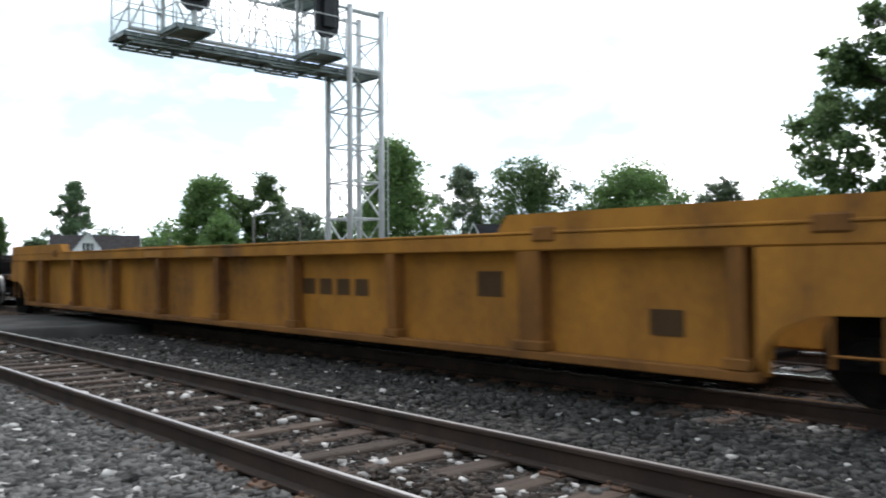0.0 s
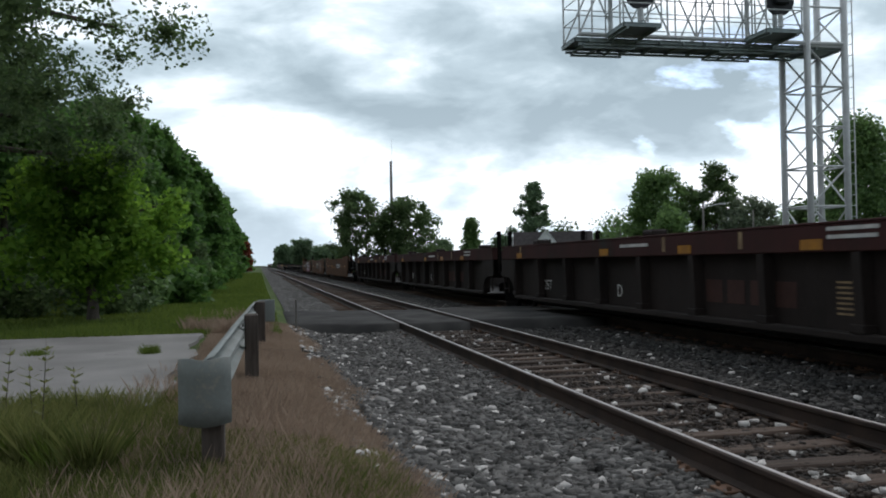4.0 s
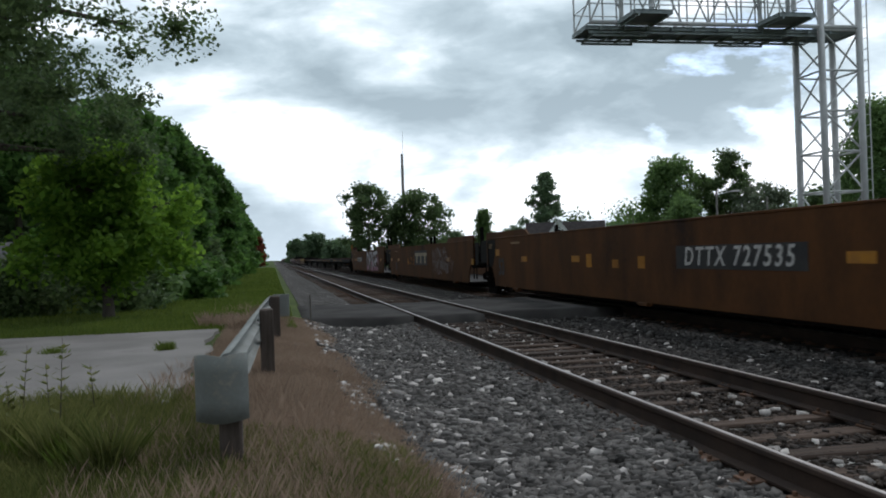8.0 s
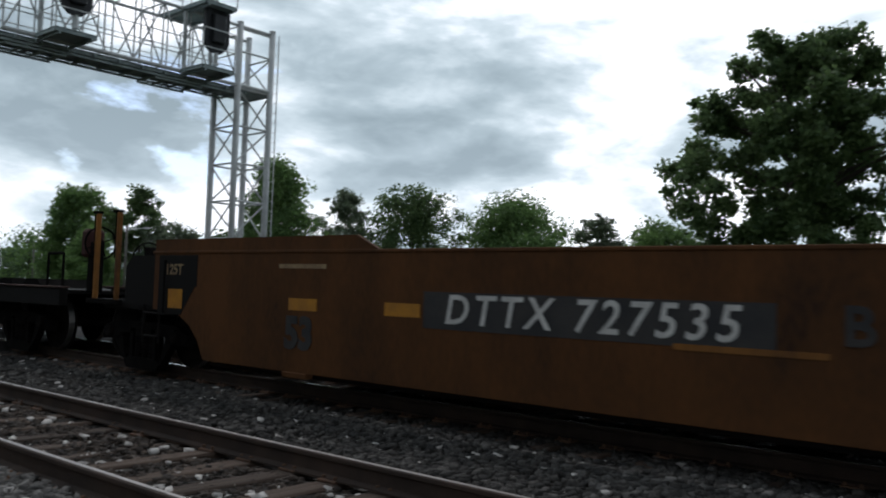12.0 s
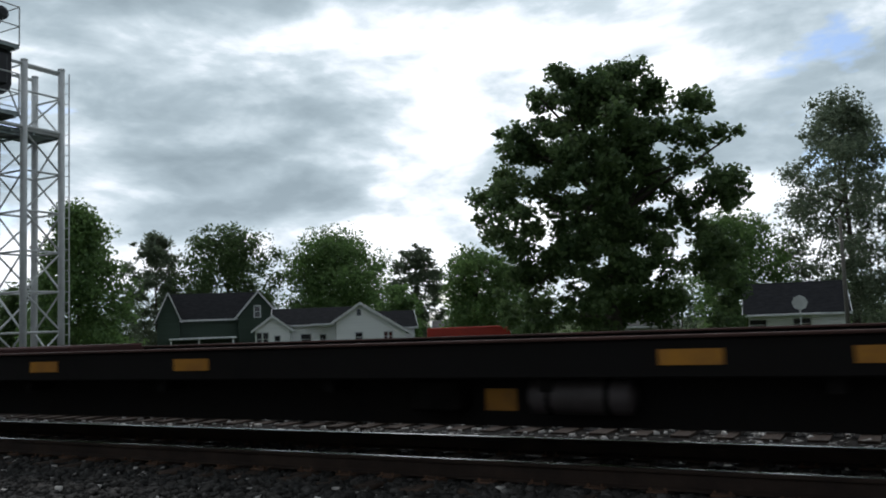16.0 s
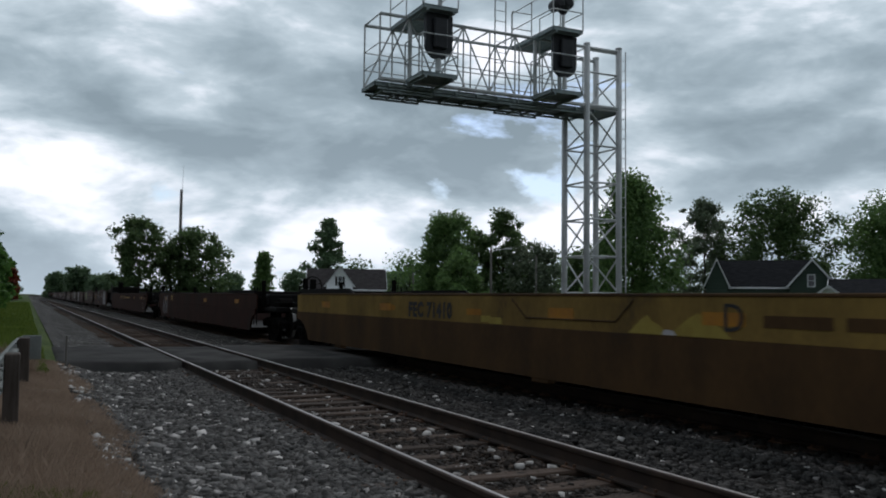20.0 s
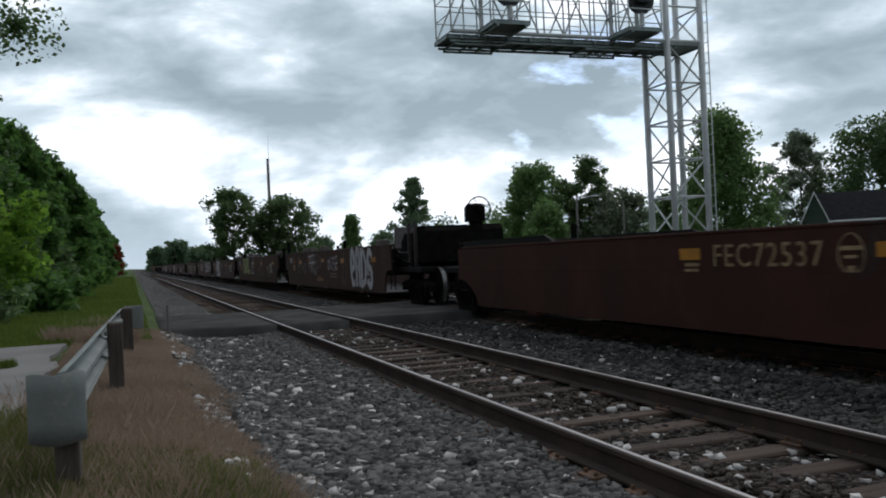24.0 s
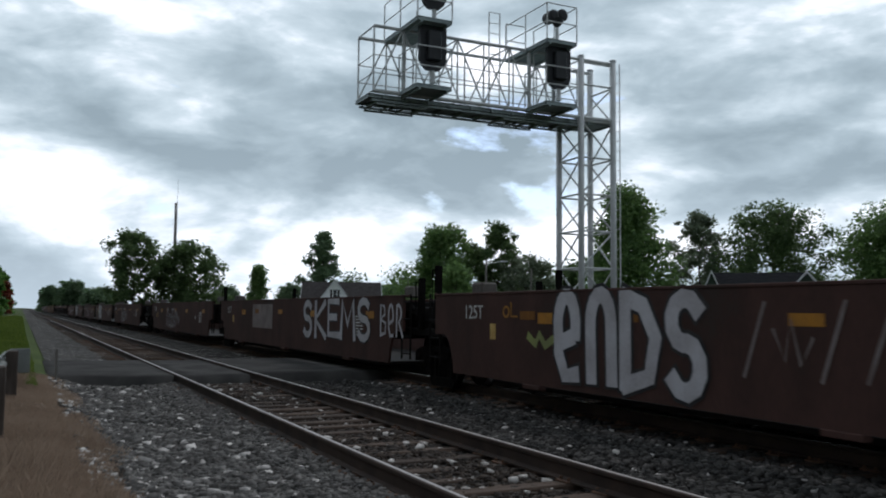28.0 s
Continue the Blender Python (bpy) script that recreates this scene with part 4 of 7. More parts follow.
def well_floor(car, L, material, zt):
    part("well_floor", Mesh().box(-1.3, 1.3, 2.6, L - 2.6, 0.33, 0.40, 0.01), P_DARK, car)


def put_text(car, text, size, y, z, material, shear=0.0, x=None, spacing=1.0, name="lettering", label="painted lettering", bold=0.0):
    """Lettering on the side that faces the camera; reads along -y."""
    me = writing(text, size, material, 0.002, shear, spacing, bold)
    return part(name, me, None, car, label, at=pose(-(x or HW) - 0.008, y, z, 90, 0, -90))


def bars(car, y, z, rows, w, h, gap, material):
    m = Mesh()
    r = random.Random(int(y * 100))
    for k in range(rows):
        ww = w * r.uniform(0.7, 1.0)
        m.box(-HW - 0.007, -HW - 0.001, y + w / 2 - ww, y + w / 2, z - k * (h + gap), z - k * (h + gap) + h)
    part("small_lettering", m, material, car, "rows of small lettering")


def ribbed_unit(L, body, chord, zb, zt, chord_h, posts, cap, raised=0.0, post=None, broad=(), raised_len=6.5):
    """A well car with posts along its sides under a top chord."""
    car = thing("well_car", "", "railcar", "cars of the freight train")
    for s in (-1, 1):
        part("side_sheet", Mesh().prism(side_poly(0.5, L - 0.5, zb, zt - 0.02, 0.95, 0.15, 0.55), s * (HW - 0.2) - 0.012, s * (HW - 0.2) + 0.012), body, car)
        a, b = sorted((s * (HW - 0.16), s * HW))
        part("top_chord", Mesh().box(a, b, 0.5, L - 0.5, zt - chord_h, zt, 0.015), chord, car)
        part("chord_web", Mesh().box(*sorted((s * (HW - 0.19), s * (HW - 0.17))), 0.6, L - 0.6, zt - chord_h - 0.09, zt - chord_h), body, car)
        part("bottom_sill", Mesh().box(a, b - s * 0 , 1.62, L - 1.62, zb - 0.04, zb + 0.05, 0.012), post or body, car)
        part("cap", Mesh().box(a - 0.01, b + 0.01, 0.45, L - 0.45, zt, zt + 0.03, 0.008), cap, car)
        for k, y in enumerate(posts):
            hw = 0.15 if k in broad else 0.075
            part("side_post", Mesh().prism([(s * (HW - 0.2), zb), (s * (HW - 0.04), zb), (s * HW, zt - chord_h), (s * (HW - 0.2), zt - chord_h)], y - hw, y + hw, "y"), post or body, car)
            part("post_foot", Mesh().box(*sorted((s * (HW - 0.18), s * (HW + 0.005))), y - hw - 0.05, y + hw + 0.05, zb + 0.051, zb + 0.15, 0.01), P_YRUST if post else body, car)
        for e0, e1 in ((0.46, 1.62), (L - 0.46, L - 1.62)):
            d = 1 if e1 > e0 else -1
            ring = [(e1, 0.5), (e1 - d * 0.06, 0.66), (e1 - d * 0.22, 0.84), (e1 - d * 0.5, 0.95), (e0, 0.97)]
            part("end_panel", Mesh().prism([(e0, zt - chord_h - 0.004), (e1, zt - chord_h - 0.004)] + ring, *sorted((s * (HW - 0.03), s * HW))), body, car)
        if raised:
            for ya, yb in ((0.45, 0.45 + raised_len), (L - 0.45 - raised_len, L - 0.45)):
                part("raised_chord", Mesh().prism([(ya, zt + 0.03), (yb, zt + 0.03), (yb - 0.15, zt + raised), (ya, zt + raised)] if ya < 3 else
                                                  [(ya, zt + 0.03), (yb, zt + 0.03), (yb, zt + raised), (ya + 0.15, zt + raised)], a, b), chord, car)
    well_floor(car, L, body, zt)
    return car


def smooth_unit(L, body, low, zb, zt, ledge=0.0, raised=0.0, raised_len=5.0, slope=1.0):
    """A well car with plain plate sides, some with a ledge."""
    car = thing("well_car", "", "railcar", "cars of the freight train")
    for s in (-1, 1):
        part("side_sheet", Mesh().prism(side_poly(0.9 if not ledge else 0.6, L - 0.9 if not ledge else L - 0.6, zb if not ledge else ledge, zt, 0.35 if not ledge else 0.1, slope if not ledge else 0.1, 0.62 if not ledge else 0.0), *sorted((s * (HW - 0.05), s * HW))), body, car)
        if ledge:
            p = [(q[0], q[1]) for q in side_poly(0.65, L - 0.65, zb, ledge - 0.004, 0.08, slope, 0.52)]
            part("lower_sheet", Mesh().prism(p, *sorted((s * (HW - 0.03), s * (HW + 0.03)))), low, car)
        part("rim", Mesh().box(*sorted((s * (HW - 0.12), s * (HW + 0.012))), 0.85, L - 0.85, zt, zt + 0.04, 0.008), low, car)
        if raised:
            for ya, yb, f in ((0.9, 0.9 + raised_len, 1), (L - 0.9 - raised_len, L - 0.9, -1)):
                pts = [(ya, zt + 0.04), (yb, zt + 0.04), (yb - (0.35 if f > 0 else 0), zt + raised), (ya + (0.35 if f < 0 else 0), zt + raised)]
                part("raised_side", Mesh().prism(pts, *sorted((s * (HW - 0.06), s * (HW - 0.005)))), P_DARK if ledge else low, car)
        for k in range(3):
            y = 4.0 + (L - 8.0) * k / 2
            part("jacking_pad", Mesh().box(*sorted((s * (HW - 0.1), s * (HW + 0.015))), y - 0.22, y + 0.22, zb - 0.07, zb, 0.01), low, car)
    well_floor(car, L, body, zt)
    return car


def spine_unit(L, ya=-0.7, yb=None, tank_y=7.5, high=(5.2, 6.55, 11.6, 13.9), low=((8.3, 0.15),)):
    yb = L - 0.8 if yb is None else yb
    car = thing("flat_car", "", "railcar", "cars of the freight train")
    for s in (-1, 1):
        a, b = sorted((s * (HW - 0.24), s * (HW - 0.10)))
        part("side_sill", Mesh().box(a, b, ya, yb, 0.96, 1.26, 0.015), P_DARK, car)
        part("sill_lip", Mesh().box(a - 0.03, b + 0.03, ya, yb, 1.26, 1.285, 0.006), P_OXIDE, car)
        for k in range(9):
            y = 1.2 + (L - 2.4) * k / 8
            part("cross_bearer", Mesh().box(*sorted((s * 0.3, s * (HW - 0.2))), y - 0.06, y + 0.06, 0.84, 1.04), P_DARK, car)
        sp = [(1.35, 0.98), (1.9, 0.66), (3.2, 0.53), (L - 3.2, 0.53), (L - 1.9, 0.66), (L - 1.35, 0.98)]
        part("center_sill", Mesh().prism(sp, *sorted((s * 0.95, s * 1.0))), P_DARK, car)
    part("deck", Mesh().box(-HW + 0.25, HW - 0.25, ya + 0.1, yb - 0.1, 1.16, 1.23, 0.01), P_DARK, car)
    if tank_y:
        tank = part("air_tank", Mesh().lathe([(-0.45, 0.08), (-0.41, 0.15), (0.41, 0.15), (0.45, 0.08)], "y", 14, pose(-1.16, tank_y, 0.80)), P_TANK, car, "brownish grey air tank", True)
        for dy in (-0.25, 0.25):
            part("tank_strap", Mesh().lathe([(-0.02, 0.158), (0.02, 0.158)], "y", 14, pose(-1.16, tank_y + dy, 0.80)), GREASE, tank)
    part("brake_box", Mesh().box(-1.25, -0.95, 8.6, 9.1, 0.66, 0.95, 0.03), GREASE, car)
    for y in (0.9, 2.1):
        part("hitch", Mesh().prism([(y - 0.45, 1.23), (y + 0.45, 1.23), (y + 0.2, 1.40), (y - 0.25, 1.40)], -0.55, 0.55), GREASE, car, "black trailer hitch")
    part("wheel_guide", Mesh().box(-0.6, 0.6, L - 5.4, L - 2.2, 1.23, 1.34, 0.02), P_MAROON, car)
    for y in high:
        part("reflector", Mesh().box(-HW + 0.092, -HW + 0.099, y - 0.24, y + 0.24, 1.06, 1.18), STRIPE, car, "yellow reflector")
    for y, hw in low:
        part("reflector", Mesh().box(-1.012, -1.001, y - hw, y + hw, 0.66, 0.85), P_FECLOW if hw > 0.18 else STRIPE, car, "grimy yellow reflector")
    part("reflector", Mesh().box(-HW + 0.088, -HW + 0.099, L - 3.1, L - 2.3, 1.03, 1.2), STRIPE, car, "yellow reflector")
    return car


# strokes for hand-sprayed letters, in a unit box
def stroke(m, pts, w, x, sy, sz, y, z):
    """A flat painted stroke on the car's near side; letters read along -y."""
    P = [Vector((-(p[0]) * sy + y, p[1] * sz + z)) for p in pts]
    left, right = [], []
    for i, p in enumerate(P):
        d = (P[min(i + 1, len(P) - 1)] - P[max(i - 1, 0)]).normalized()
        n = Vector((-d.y, d.x)) * (w / 2)
        e = d * (w * 0.35) * (-1 if i == 0 else 1 if i == len(P) - 1 else 0)
        left.append(p + n + e)
        right.append(p - n + e)
    k = len(m.v)
    n = len(P)
    m.v += [(x - 0.0003 * i, q.x, q.y) for i, q in enumerate(left)] + [(x - 0.0003 * i, q.x, q.y) for i, q in enumerate(right)]
    m.f += [(k + i, k + i + 1, k + n + i + 1, k + n + i) for i in range(n - 1)]


def arc(cx, cy, r, a0, a1, n=9, ry=None):
    return [(cx + r * math.cos(radians(a0 + (a1 - a0) * i / (n - 1))), cy + (ry or r) * math.sin(radians(a0 + (a1 - a0) * i / (n - 1)))) for i in range(n)]


GLYPHS = {
    "D": [[(0.1, 0), (0.1, 1)], [(0.1, 1), (0.55, 0.9), (0.85, 0.55), (0.7, 0.12), (0.1, 0)]],
    "F": [[(0.15, 0), (0.15, 1), (0.8, 1)], [(0.15, 0.55), (0.65, 0.6)]],
    "A": [[(0.05, 0), (0.4, 1), (0.6, 1), (0.9, 0)], [(0.25, 0.35), (0.75, 0.35)]],
    "G": [[(0.85, 0.95), (0.35, 0.95), (0.1, 0.5), (0.4, 0.05), (0.85, 0.05), (0.85, 0.45), (0.6, 0.45)]],
    "E": [[(0.85, 1), (0.15, 1), (0.15, 0.05), (0.95, 0.05)], [(0.15, 0.55), (0.7, 0.55)]],
    "e": [arc(0.45, 0.66, 0.27, -20, 200, 10, 0.36) + [(0.2, 0.3), (0.4, 0.02), (0.72, 0.05)], [(0.22, 0.42), (0.6, 0.5)]],
    "n": [[(0.18, 0), (0.16, 0.55)] + arc(0.44, 0.66, 0.28, 170, 0, 9, 0.34) + [(0.73, 0.35), (0.74, 0.0)]],
    "R": [[(0.15, 0), (0.2, 0.95)], arc(0.35, 0.72, 0.32, 120, -80, 8, 0.26) + [(0.85, 0.0)]],
    "S": [arc(0.5, 0.74, 0.3, 30, 270, 8, 0.24) + arc(0.5, 0.26, 0.32, 90, -150, 8, 0.26)],
    "s": [arc(0.5, 0.74, 0.3, 30, 270, 8, 0.24) + arc(0.5, 0.26, 0.32, 90, -150, 8, 0.26)],
    "K": [[(0.15, 0), (0.15, 1)], [(0.85, 1), (0.15, 0.5), (0.9, 0)]],
    "M": [[(0.05, 0), (0.15, 1), (0.5, 0.35), (0.85, 1), (0.95, 0)]],
    "a": [arc(0.45, 0.35, 0.3, 30, 360, 10, 0.32), [(0.78, 0.65), (0.8, 0.0)]],
    "t": [[(0.45, 1.0), (0.4, 0.1), (0.7, 0.0)], [(0.1, 0.75), (0.8, 0.8)]],
    "o": [arc(0.5, 0.4, 0.33, 0, 360, 12, 0.38)],
    "B": [[(0.15, 0), (0.15, 1), (0.6, 0.95), (0.7, 0.7), (0.2, 0.52), (0.8, 0.4), (0.75, 0.08), (0.15, 0)]],
    "U": [[(0.1, 1), (0.12, 0.3), (0.45, 0.02), (0.8, 0.3), (0.85, 1)]],
    "L": [[(0.15, 1), (0.15, 0.03), (0.85, 0.03)]],
    "=": [[(0.15, 0.45), (0.75, 0.85)], [(0.35, 0.2), (0.95, 0.6)]],
    "~": [[(0, 0.6), (0.3, 0.2), (0.45, 0.75), (0.7, 0.15), (1, 0.5)]],
    "/": [[(0.2, 0.0), (0.8, 1.0)]],
}


def graffiti(car, text, y, z, sy, sz, w, fill, edge=None, gap=0.95, jitter=0.04, seed=1, low=None, label="sprayed graffiti letters", x0=HW):
    r = random.Random(seed)
    body, line, foot = Mesh(), Mesh(), Mesh()
    for i, ch in enumerate(text):
        if ch == " ":
            continue
        yy, zz = y - i * sy * gap, z + r.uniform(-jitter, jitter) * sz
        k = 1 + r.uniform(-jitter, jitter)
        for s in GLYPHS[ch]:
            if edge:
                stroke(line, s, w * 1.42, -x0 - 0.006, sy * k, sz, yy, zz)
            stroke(body, s, w, -x0 - 0.010 - 0.0006 * i, sy * k, sz, yy, zz)
            if low:
                cut = [q for q in s if q[1] < 0.4]
                if len(cut) > 1:
                    stroke(foot, cut, w * 0.96, -x0 - 0.018, sy * k, sz, yy, zz)
    g = part("graffiti", body, fill, car, label)
    if edge:
        part("graffiti_outline", line, edge, car, "dark outline of the graffiti")
    if low:
        part("graffiti_shade", foot, low, car, "pink lower parts of the letters")
    return g


CARS = []


def place(car, s, label):
    """s: the car's place along the line at the clip's start."""
    tagged(car, label)
    CARS.append((car, s))
    car.matrix_basis = pose(FAR_C, s, 0)
    return car


def gear(car, L, last, body, tall=(0, 0), ladder=(True, True), brake=(False, False)):
    truck(car, 0.0)
    if last:
        truck(car, L)
    end_gear(car, 0.0, 1, body, tall[0], ladder[0], brake[0])
    end_gear(car, L, -1, body, tall[1], ladder[1], brake[1])


# A: yellow car with posts, first in view
L = 23.1
car = ribbed_unit(L, P_YELLOW, P_YELLOW, 0.42, 1.66, 0.17, [1.8 + 2.31 * k for k in range(9)] + [L - 1.75], P_YELLOW, raised=0.21, post=P_YRUST, broad=(1, 8), raised_len=4.1)
gear(car, L, True, P_YRUST, (0, 0), brake=(False, True))
stripes(car, [L - 9.6, L - 11.3], 1.52, 0.11, 0.8)
for y, zz, w, h in ((2.58, 0.70, 0.36, 0.24), (4.85, 1.0, 0.4, 0.28), (1.25, 1.2, 0.3, 0.06)):
    part("dark_panel", Mesh().box(-HW + 0.182, -HW + 0.187, y - w / 2, y + w / 2, zz, zz + h), P_FECLOW, car, "dark stencilled panel")
for k in range(4):
    part("dark_lettering", Mesh().box(-HW + 0.182, -HW + 0.187, 8.35 - 0.42 * k, 8.65 - 0.42 * k, 0.95, 1.17), P_FECLOW, car, "worn dark stencilled block")
for y in (1.0, 3.9, L - 4.0):
    part("lock_bracket", Mesh().box(-HW - 0.02, -HW + 0.12, y - 0.16, y + 0.16, 1.58, 1.74, 0.02), P_YRUST, car, "rusty lock bracket on the rim")
place(car, 1.85, "faded yellow ribbed well car, empty, on the far track")

# B: five dark maroon units, joined over shared trucks
XS = [29.4, 47.9, 66.1, 84.3, 102.4, 120.5]
for k in range(5):
    L = 18.2
    car = ribbed_unit(L, P_MAROON2, P_MAROON, 0.46, 1.76, 0.33, [1.6 + (L - 3.2) * i / 8 for i in range(9)], P_MAROON)
    gear(car, L, k == 4, P_MAROON2, (2.25 if k in (1, 3) else 0, 2.2 if k == 2 else 0), brake=(k == 0, k == 4))
    stripes(car, [4.25, 7.4, 10.6, L - 2.1], 1.46, 0.13, 0.42)
    put_text(car, "AEDCB"[k], 0.34, 10.3, 0.78, LETTER, label="white unit letter", x=HW - 0.19)
    put_text(car, "125T", 0.33, 14.5, 0.80, LETTER, label="white stencilled 125T", x=HW - 0.19)
    bars(car, 9.2, 1.60, 1, 1.3, 0.055, 0.04, LETTER)
    bars(car, 3.5, 1.68, 2, 0.9, 0.045, 0.05, LETTER)
    for y in (5.8, 16.0, 8.1):
        part("rim_mark", Mesh().box(-HW - 0.005, -HW, y - 0.05, y + 0.05, 1.5, 1.74), LETTER_P, car, "pale upright paint mark")
    m = Mesh()
    for i in range(7):
        m.box(-HW + 0.182, -HW + 0.187, 3.45 + 0.1 * (i % 3), 4.05, 1.06 - 0.062 * i, 1.085 - 0.062 * i)
    part("small_lettering", m, LETTER_P, car, "rows of small pale lettering")
    for i in range(4):
        part("faded_logo", Mesh().box(-HW + 0.182, -HW + 0.187, 6.62 - i * 0.6, 7.08 - i * 0.6, 0.72, 1.06, 0.004), P_OXIDE, car, "faded brown block of the old logo")
    for y in (2.4, 9.0, 15.2):
        part("lock_bracket", Mesh().box(-1.36, -1.06, y - 0.2, y + 0.2, 1.79, 1.9, 0.03), P_MAROON2, car)
    place(car, XS[k], "dark maroon ribbed well car with yellow reflectors, empty")

# C: three rusty orange units with plain sides
for k, (s, L) in enumerate(((124.7, 24.4), (149.1, 22.9), (172.0, 23.4))):
    car = smooth_unit(L, P_ORANGE, P_ORANGE, 0.41, 1.80, raised=0.2, raised_len=4.4, slope=(0.5, 0.9 if k == 2 else 0.6))
    gear(car, L, k == 2, P_DARK, (2.5 if k == 0 else 2.25 if k == 1 else 2.42, 2.5 if k == 1 else 0), brake=(k == 0, k == 2))
    stripes(car, {0: [3.4, 6.3, 15.6, L - 4.9], 1: [5.1, 18.0, 20.6], 2: [2.7, 19.3, 17.72]}[k], 1.13, 0.14, 0.5)
    # black end of the side over the far truck, with its stencilled board
    part("end_board", Mesh().prism([(L - 1.0, 1.08), (L - 0.12, 1.08), (L - 0.12, 1.62), (L - 0.3, 1.78), (L - 1.0, 1.78)], -HW + 0.005, -HW + 0.045), P_DARK, car, "sooty black end of the side")
    part("stencil_panel", Mesh().box(-HW - 0.006, -HW, L - 1.95, L - 1.02, 1.36, 1.78, 0.002), P_DARK, car, "sooty black panel with a stencilled weight")
    put_text(car, "125T", 0.2, L - 1.4, 1.58, LETTER_P, label="pale stencilled 125T", bold=0.004)
    part("soot", Mesh().prism([(L - 1.02, 0.95), (L - 1.02, 1.36), (L - 1.9, 1.36), (L - 1.6, 0.98)], -HW - 0.004, -HW), P_DARK, car, "sooty black patch on the side")
    for y in (0.75, L - 1.2):
        part("hand_hold", Mesh().tube((-HW - 0.03, y, 1.0), (-HW - 0.03, y, 1.7), 0.013, n=5).tube((-HW - 0.03, y, 1.7), (-HW + 0.04, y, 1.7), 0.013, n=5).tube((-HW - 0.03, y, 1.0), (-HW + 0.04, y, 1.0), 0.013, n=5), GREASE, car)
    if k == 0:
        for y, h in ((13.4, 0.16), (14.8, 0.28), (12.2, 0.22)):
            part("old_paint", Mesh().box(-HW - 0.004, -HW, y - 0.16, y + 0.14, 1.02, 1.02 + h, 0.002), P_YELLOW, car, "pale worn patch of old paint")
    if k == 2:
        stripes(car, [21.95], 1.06, 0.26, 0.34)
        part("long_stripe", Mesh().box(-HW - 0.006, -HW, 13.5, 14.7, 1.0, 1.05), P_YRUST, car, "long faded yellow stripe")
        put_text(car, "B", 0.4, 13.3, 1.24, PANEL_B, label="black unit letter", bold=0.01)
        # two tall stakes and a step beyond the rear truck
        part("end_step", Mesh().box(-1.34, 1.34, L + 0.40, L + 1.35, 1.04, 1.12, 0.01), GREASE, car)
        for y in (L + 0.55, L + 1.2):
            st = part("stake", Mesh().box(-1.30, -1.23, y - 0.035, y + 0.035, 1.1, 2.46, 0.012), P_YRUST, car, "rusty yellow upright stake")
            part("stake_hook", Mesh().box(-1.32, -1.21, y - 0.05, y + 0.12, 2.46, 2.50, 0.01).tube((-1.265, y + 0.11, 2.46), (-1.265, y + 0.11, 1.75), 0.009, n=5), GREASE, st)
    if k in (0, 2):
        y = 9.05 if k == 0 else 15.65
        part("number_panel", Mesh().box(-HW - 0.004, -HW, y - 1.77, y + 1.77, 1.03, 1.40), PANEL_B, car, "black panel behind the car's number")
        put_text(car, "DTTX 727535", 0.41, y, 1.215, LETTER, shear=0.18, label="white car number on black", bold=0.005, spacing=1.27)
    if k == 1:
        for py, pz, pw, ph in ((14.78, 1.0, 0.5, 0.2), (13.88, 1.0, 0.45, 0.55), (13.1, 1.0, 0.3, 0.4)):
            r = random.Random(int(py * 10))
            for i in range(5):
                qy, qz = py + r.uniform(-0.5, 0.5) * pw, pz + r.random() * ph
                part("old_paint", Mesh().box(-HW - 0.004 - 0.0005 * i, -HW, qy - r.uniform(0.04, 0.11), qy + r.uniform(0.04, 0.11), qz - r.uniform(0.03, 0.1), qz + r.uniform(0.03, 0.1)), P_YELLOW, car, "flaking patch of old yellow paint")
        part("number_panel", Mesh().box(-HW - 0.008, -HW - 0.004, 9.6, 12.82, 0.95, 1.6), PANEL_B, car, "black logo panel")
        for q in (0, 1.05, 2.1):
            m = Mesh().box(-HW - 0.013, -HW - 0.008, 12.65 - q - 0.98, 12.65 - q, 1.36, 1.5).box(-HW - 0.013, -HW - 0.008, 12.65 - q - 0.62, 12.65 - q - 0.34, 1.03, 1.36)
            part("logo_block", m, LETTER_C, car, "pale block of the logo")
        graffiti(car, "~e~a~", 8.2, 0.62, 0.85, 1.0, 0.06, SPRAY_THIN, seed=4)
        graffiti(car, "MKRS", 8.3, 0.66, 0.7, 0.98, 0.045, SPRAY_THIN, seed=44, gap=0.72, label="pale scrawled graffiti")
        stripes(car, [1.0], 1.02, 0.2, 0.42)
        part("soot", Mesh().box(-HW - 0.004, -HW, 0.14, 0.62, 1.0, 1.75, 0.002), P_DARK, car, "sooty black patch on the side")
        part("end_bulkhead", Mesh().box(-0.95, 0.95, -0.75, -0.05, 1.16, 1.74, 0.03), P_MAROON, car, "dark brown end bulkhead")
        r = random.Random(31)
        m = Mesh()
        for i in range(46):
            qy, qz, qw = 5.3 + 3.0 * r.random(), 0.72 + 0.85 * r.random(), r.uniform(0.05, 0.2)
            stroke(m, [(0, 0), (0.5, r.uniform(0.2, 1.0)), (1, r.uniform(-0.3, 0.6))], r.uniform(0.03, 0.07), -HW - 0.004 - 0.0002 * i, qw, 0.32, qy, qz)
        part("graffiti_scrawl", m, SPRAY_THIN, car, "pale tangled scrawl of worn spray paint")
    if k == 2:
        for ch, gy, gw in (("D", 10.53, 1.55), ("F", 8.89, 0.75), ("A", 8.11, 1.24), ("G", 6.93, 1.45), ("E", 5.56, 1.22)):
            graffiti(car, ch, gy, 0.58, gw, 1.08, 0.24, SPRAY_SILVER, SPRAY_BLACK, jitter=0.0, low=SPRAY_PINK, label="silver and pink graffiti block letter")
        m = Mesh()
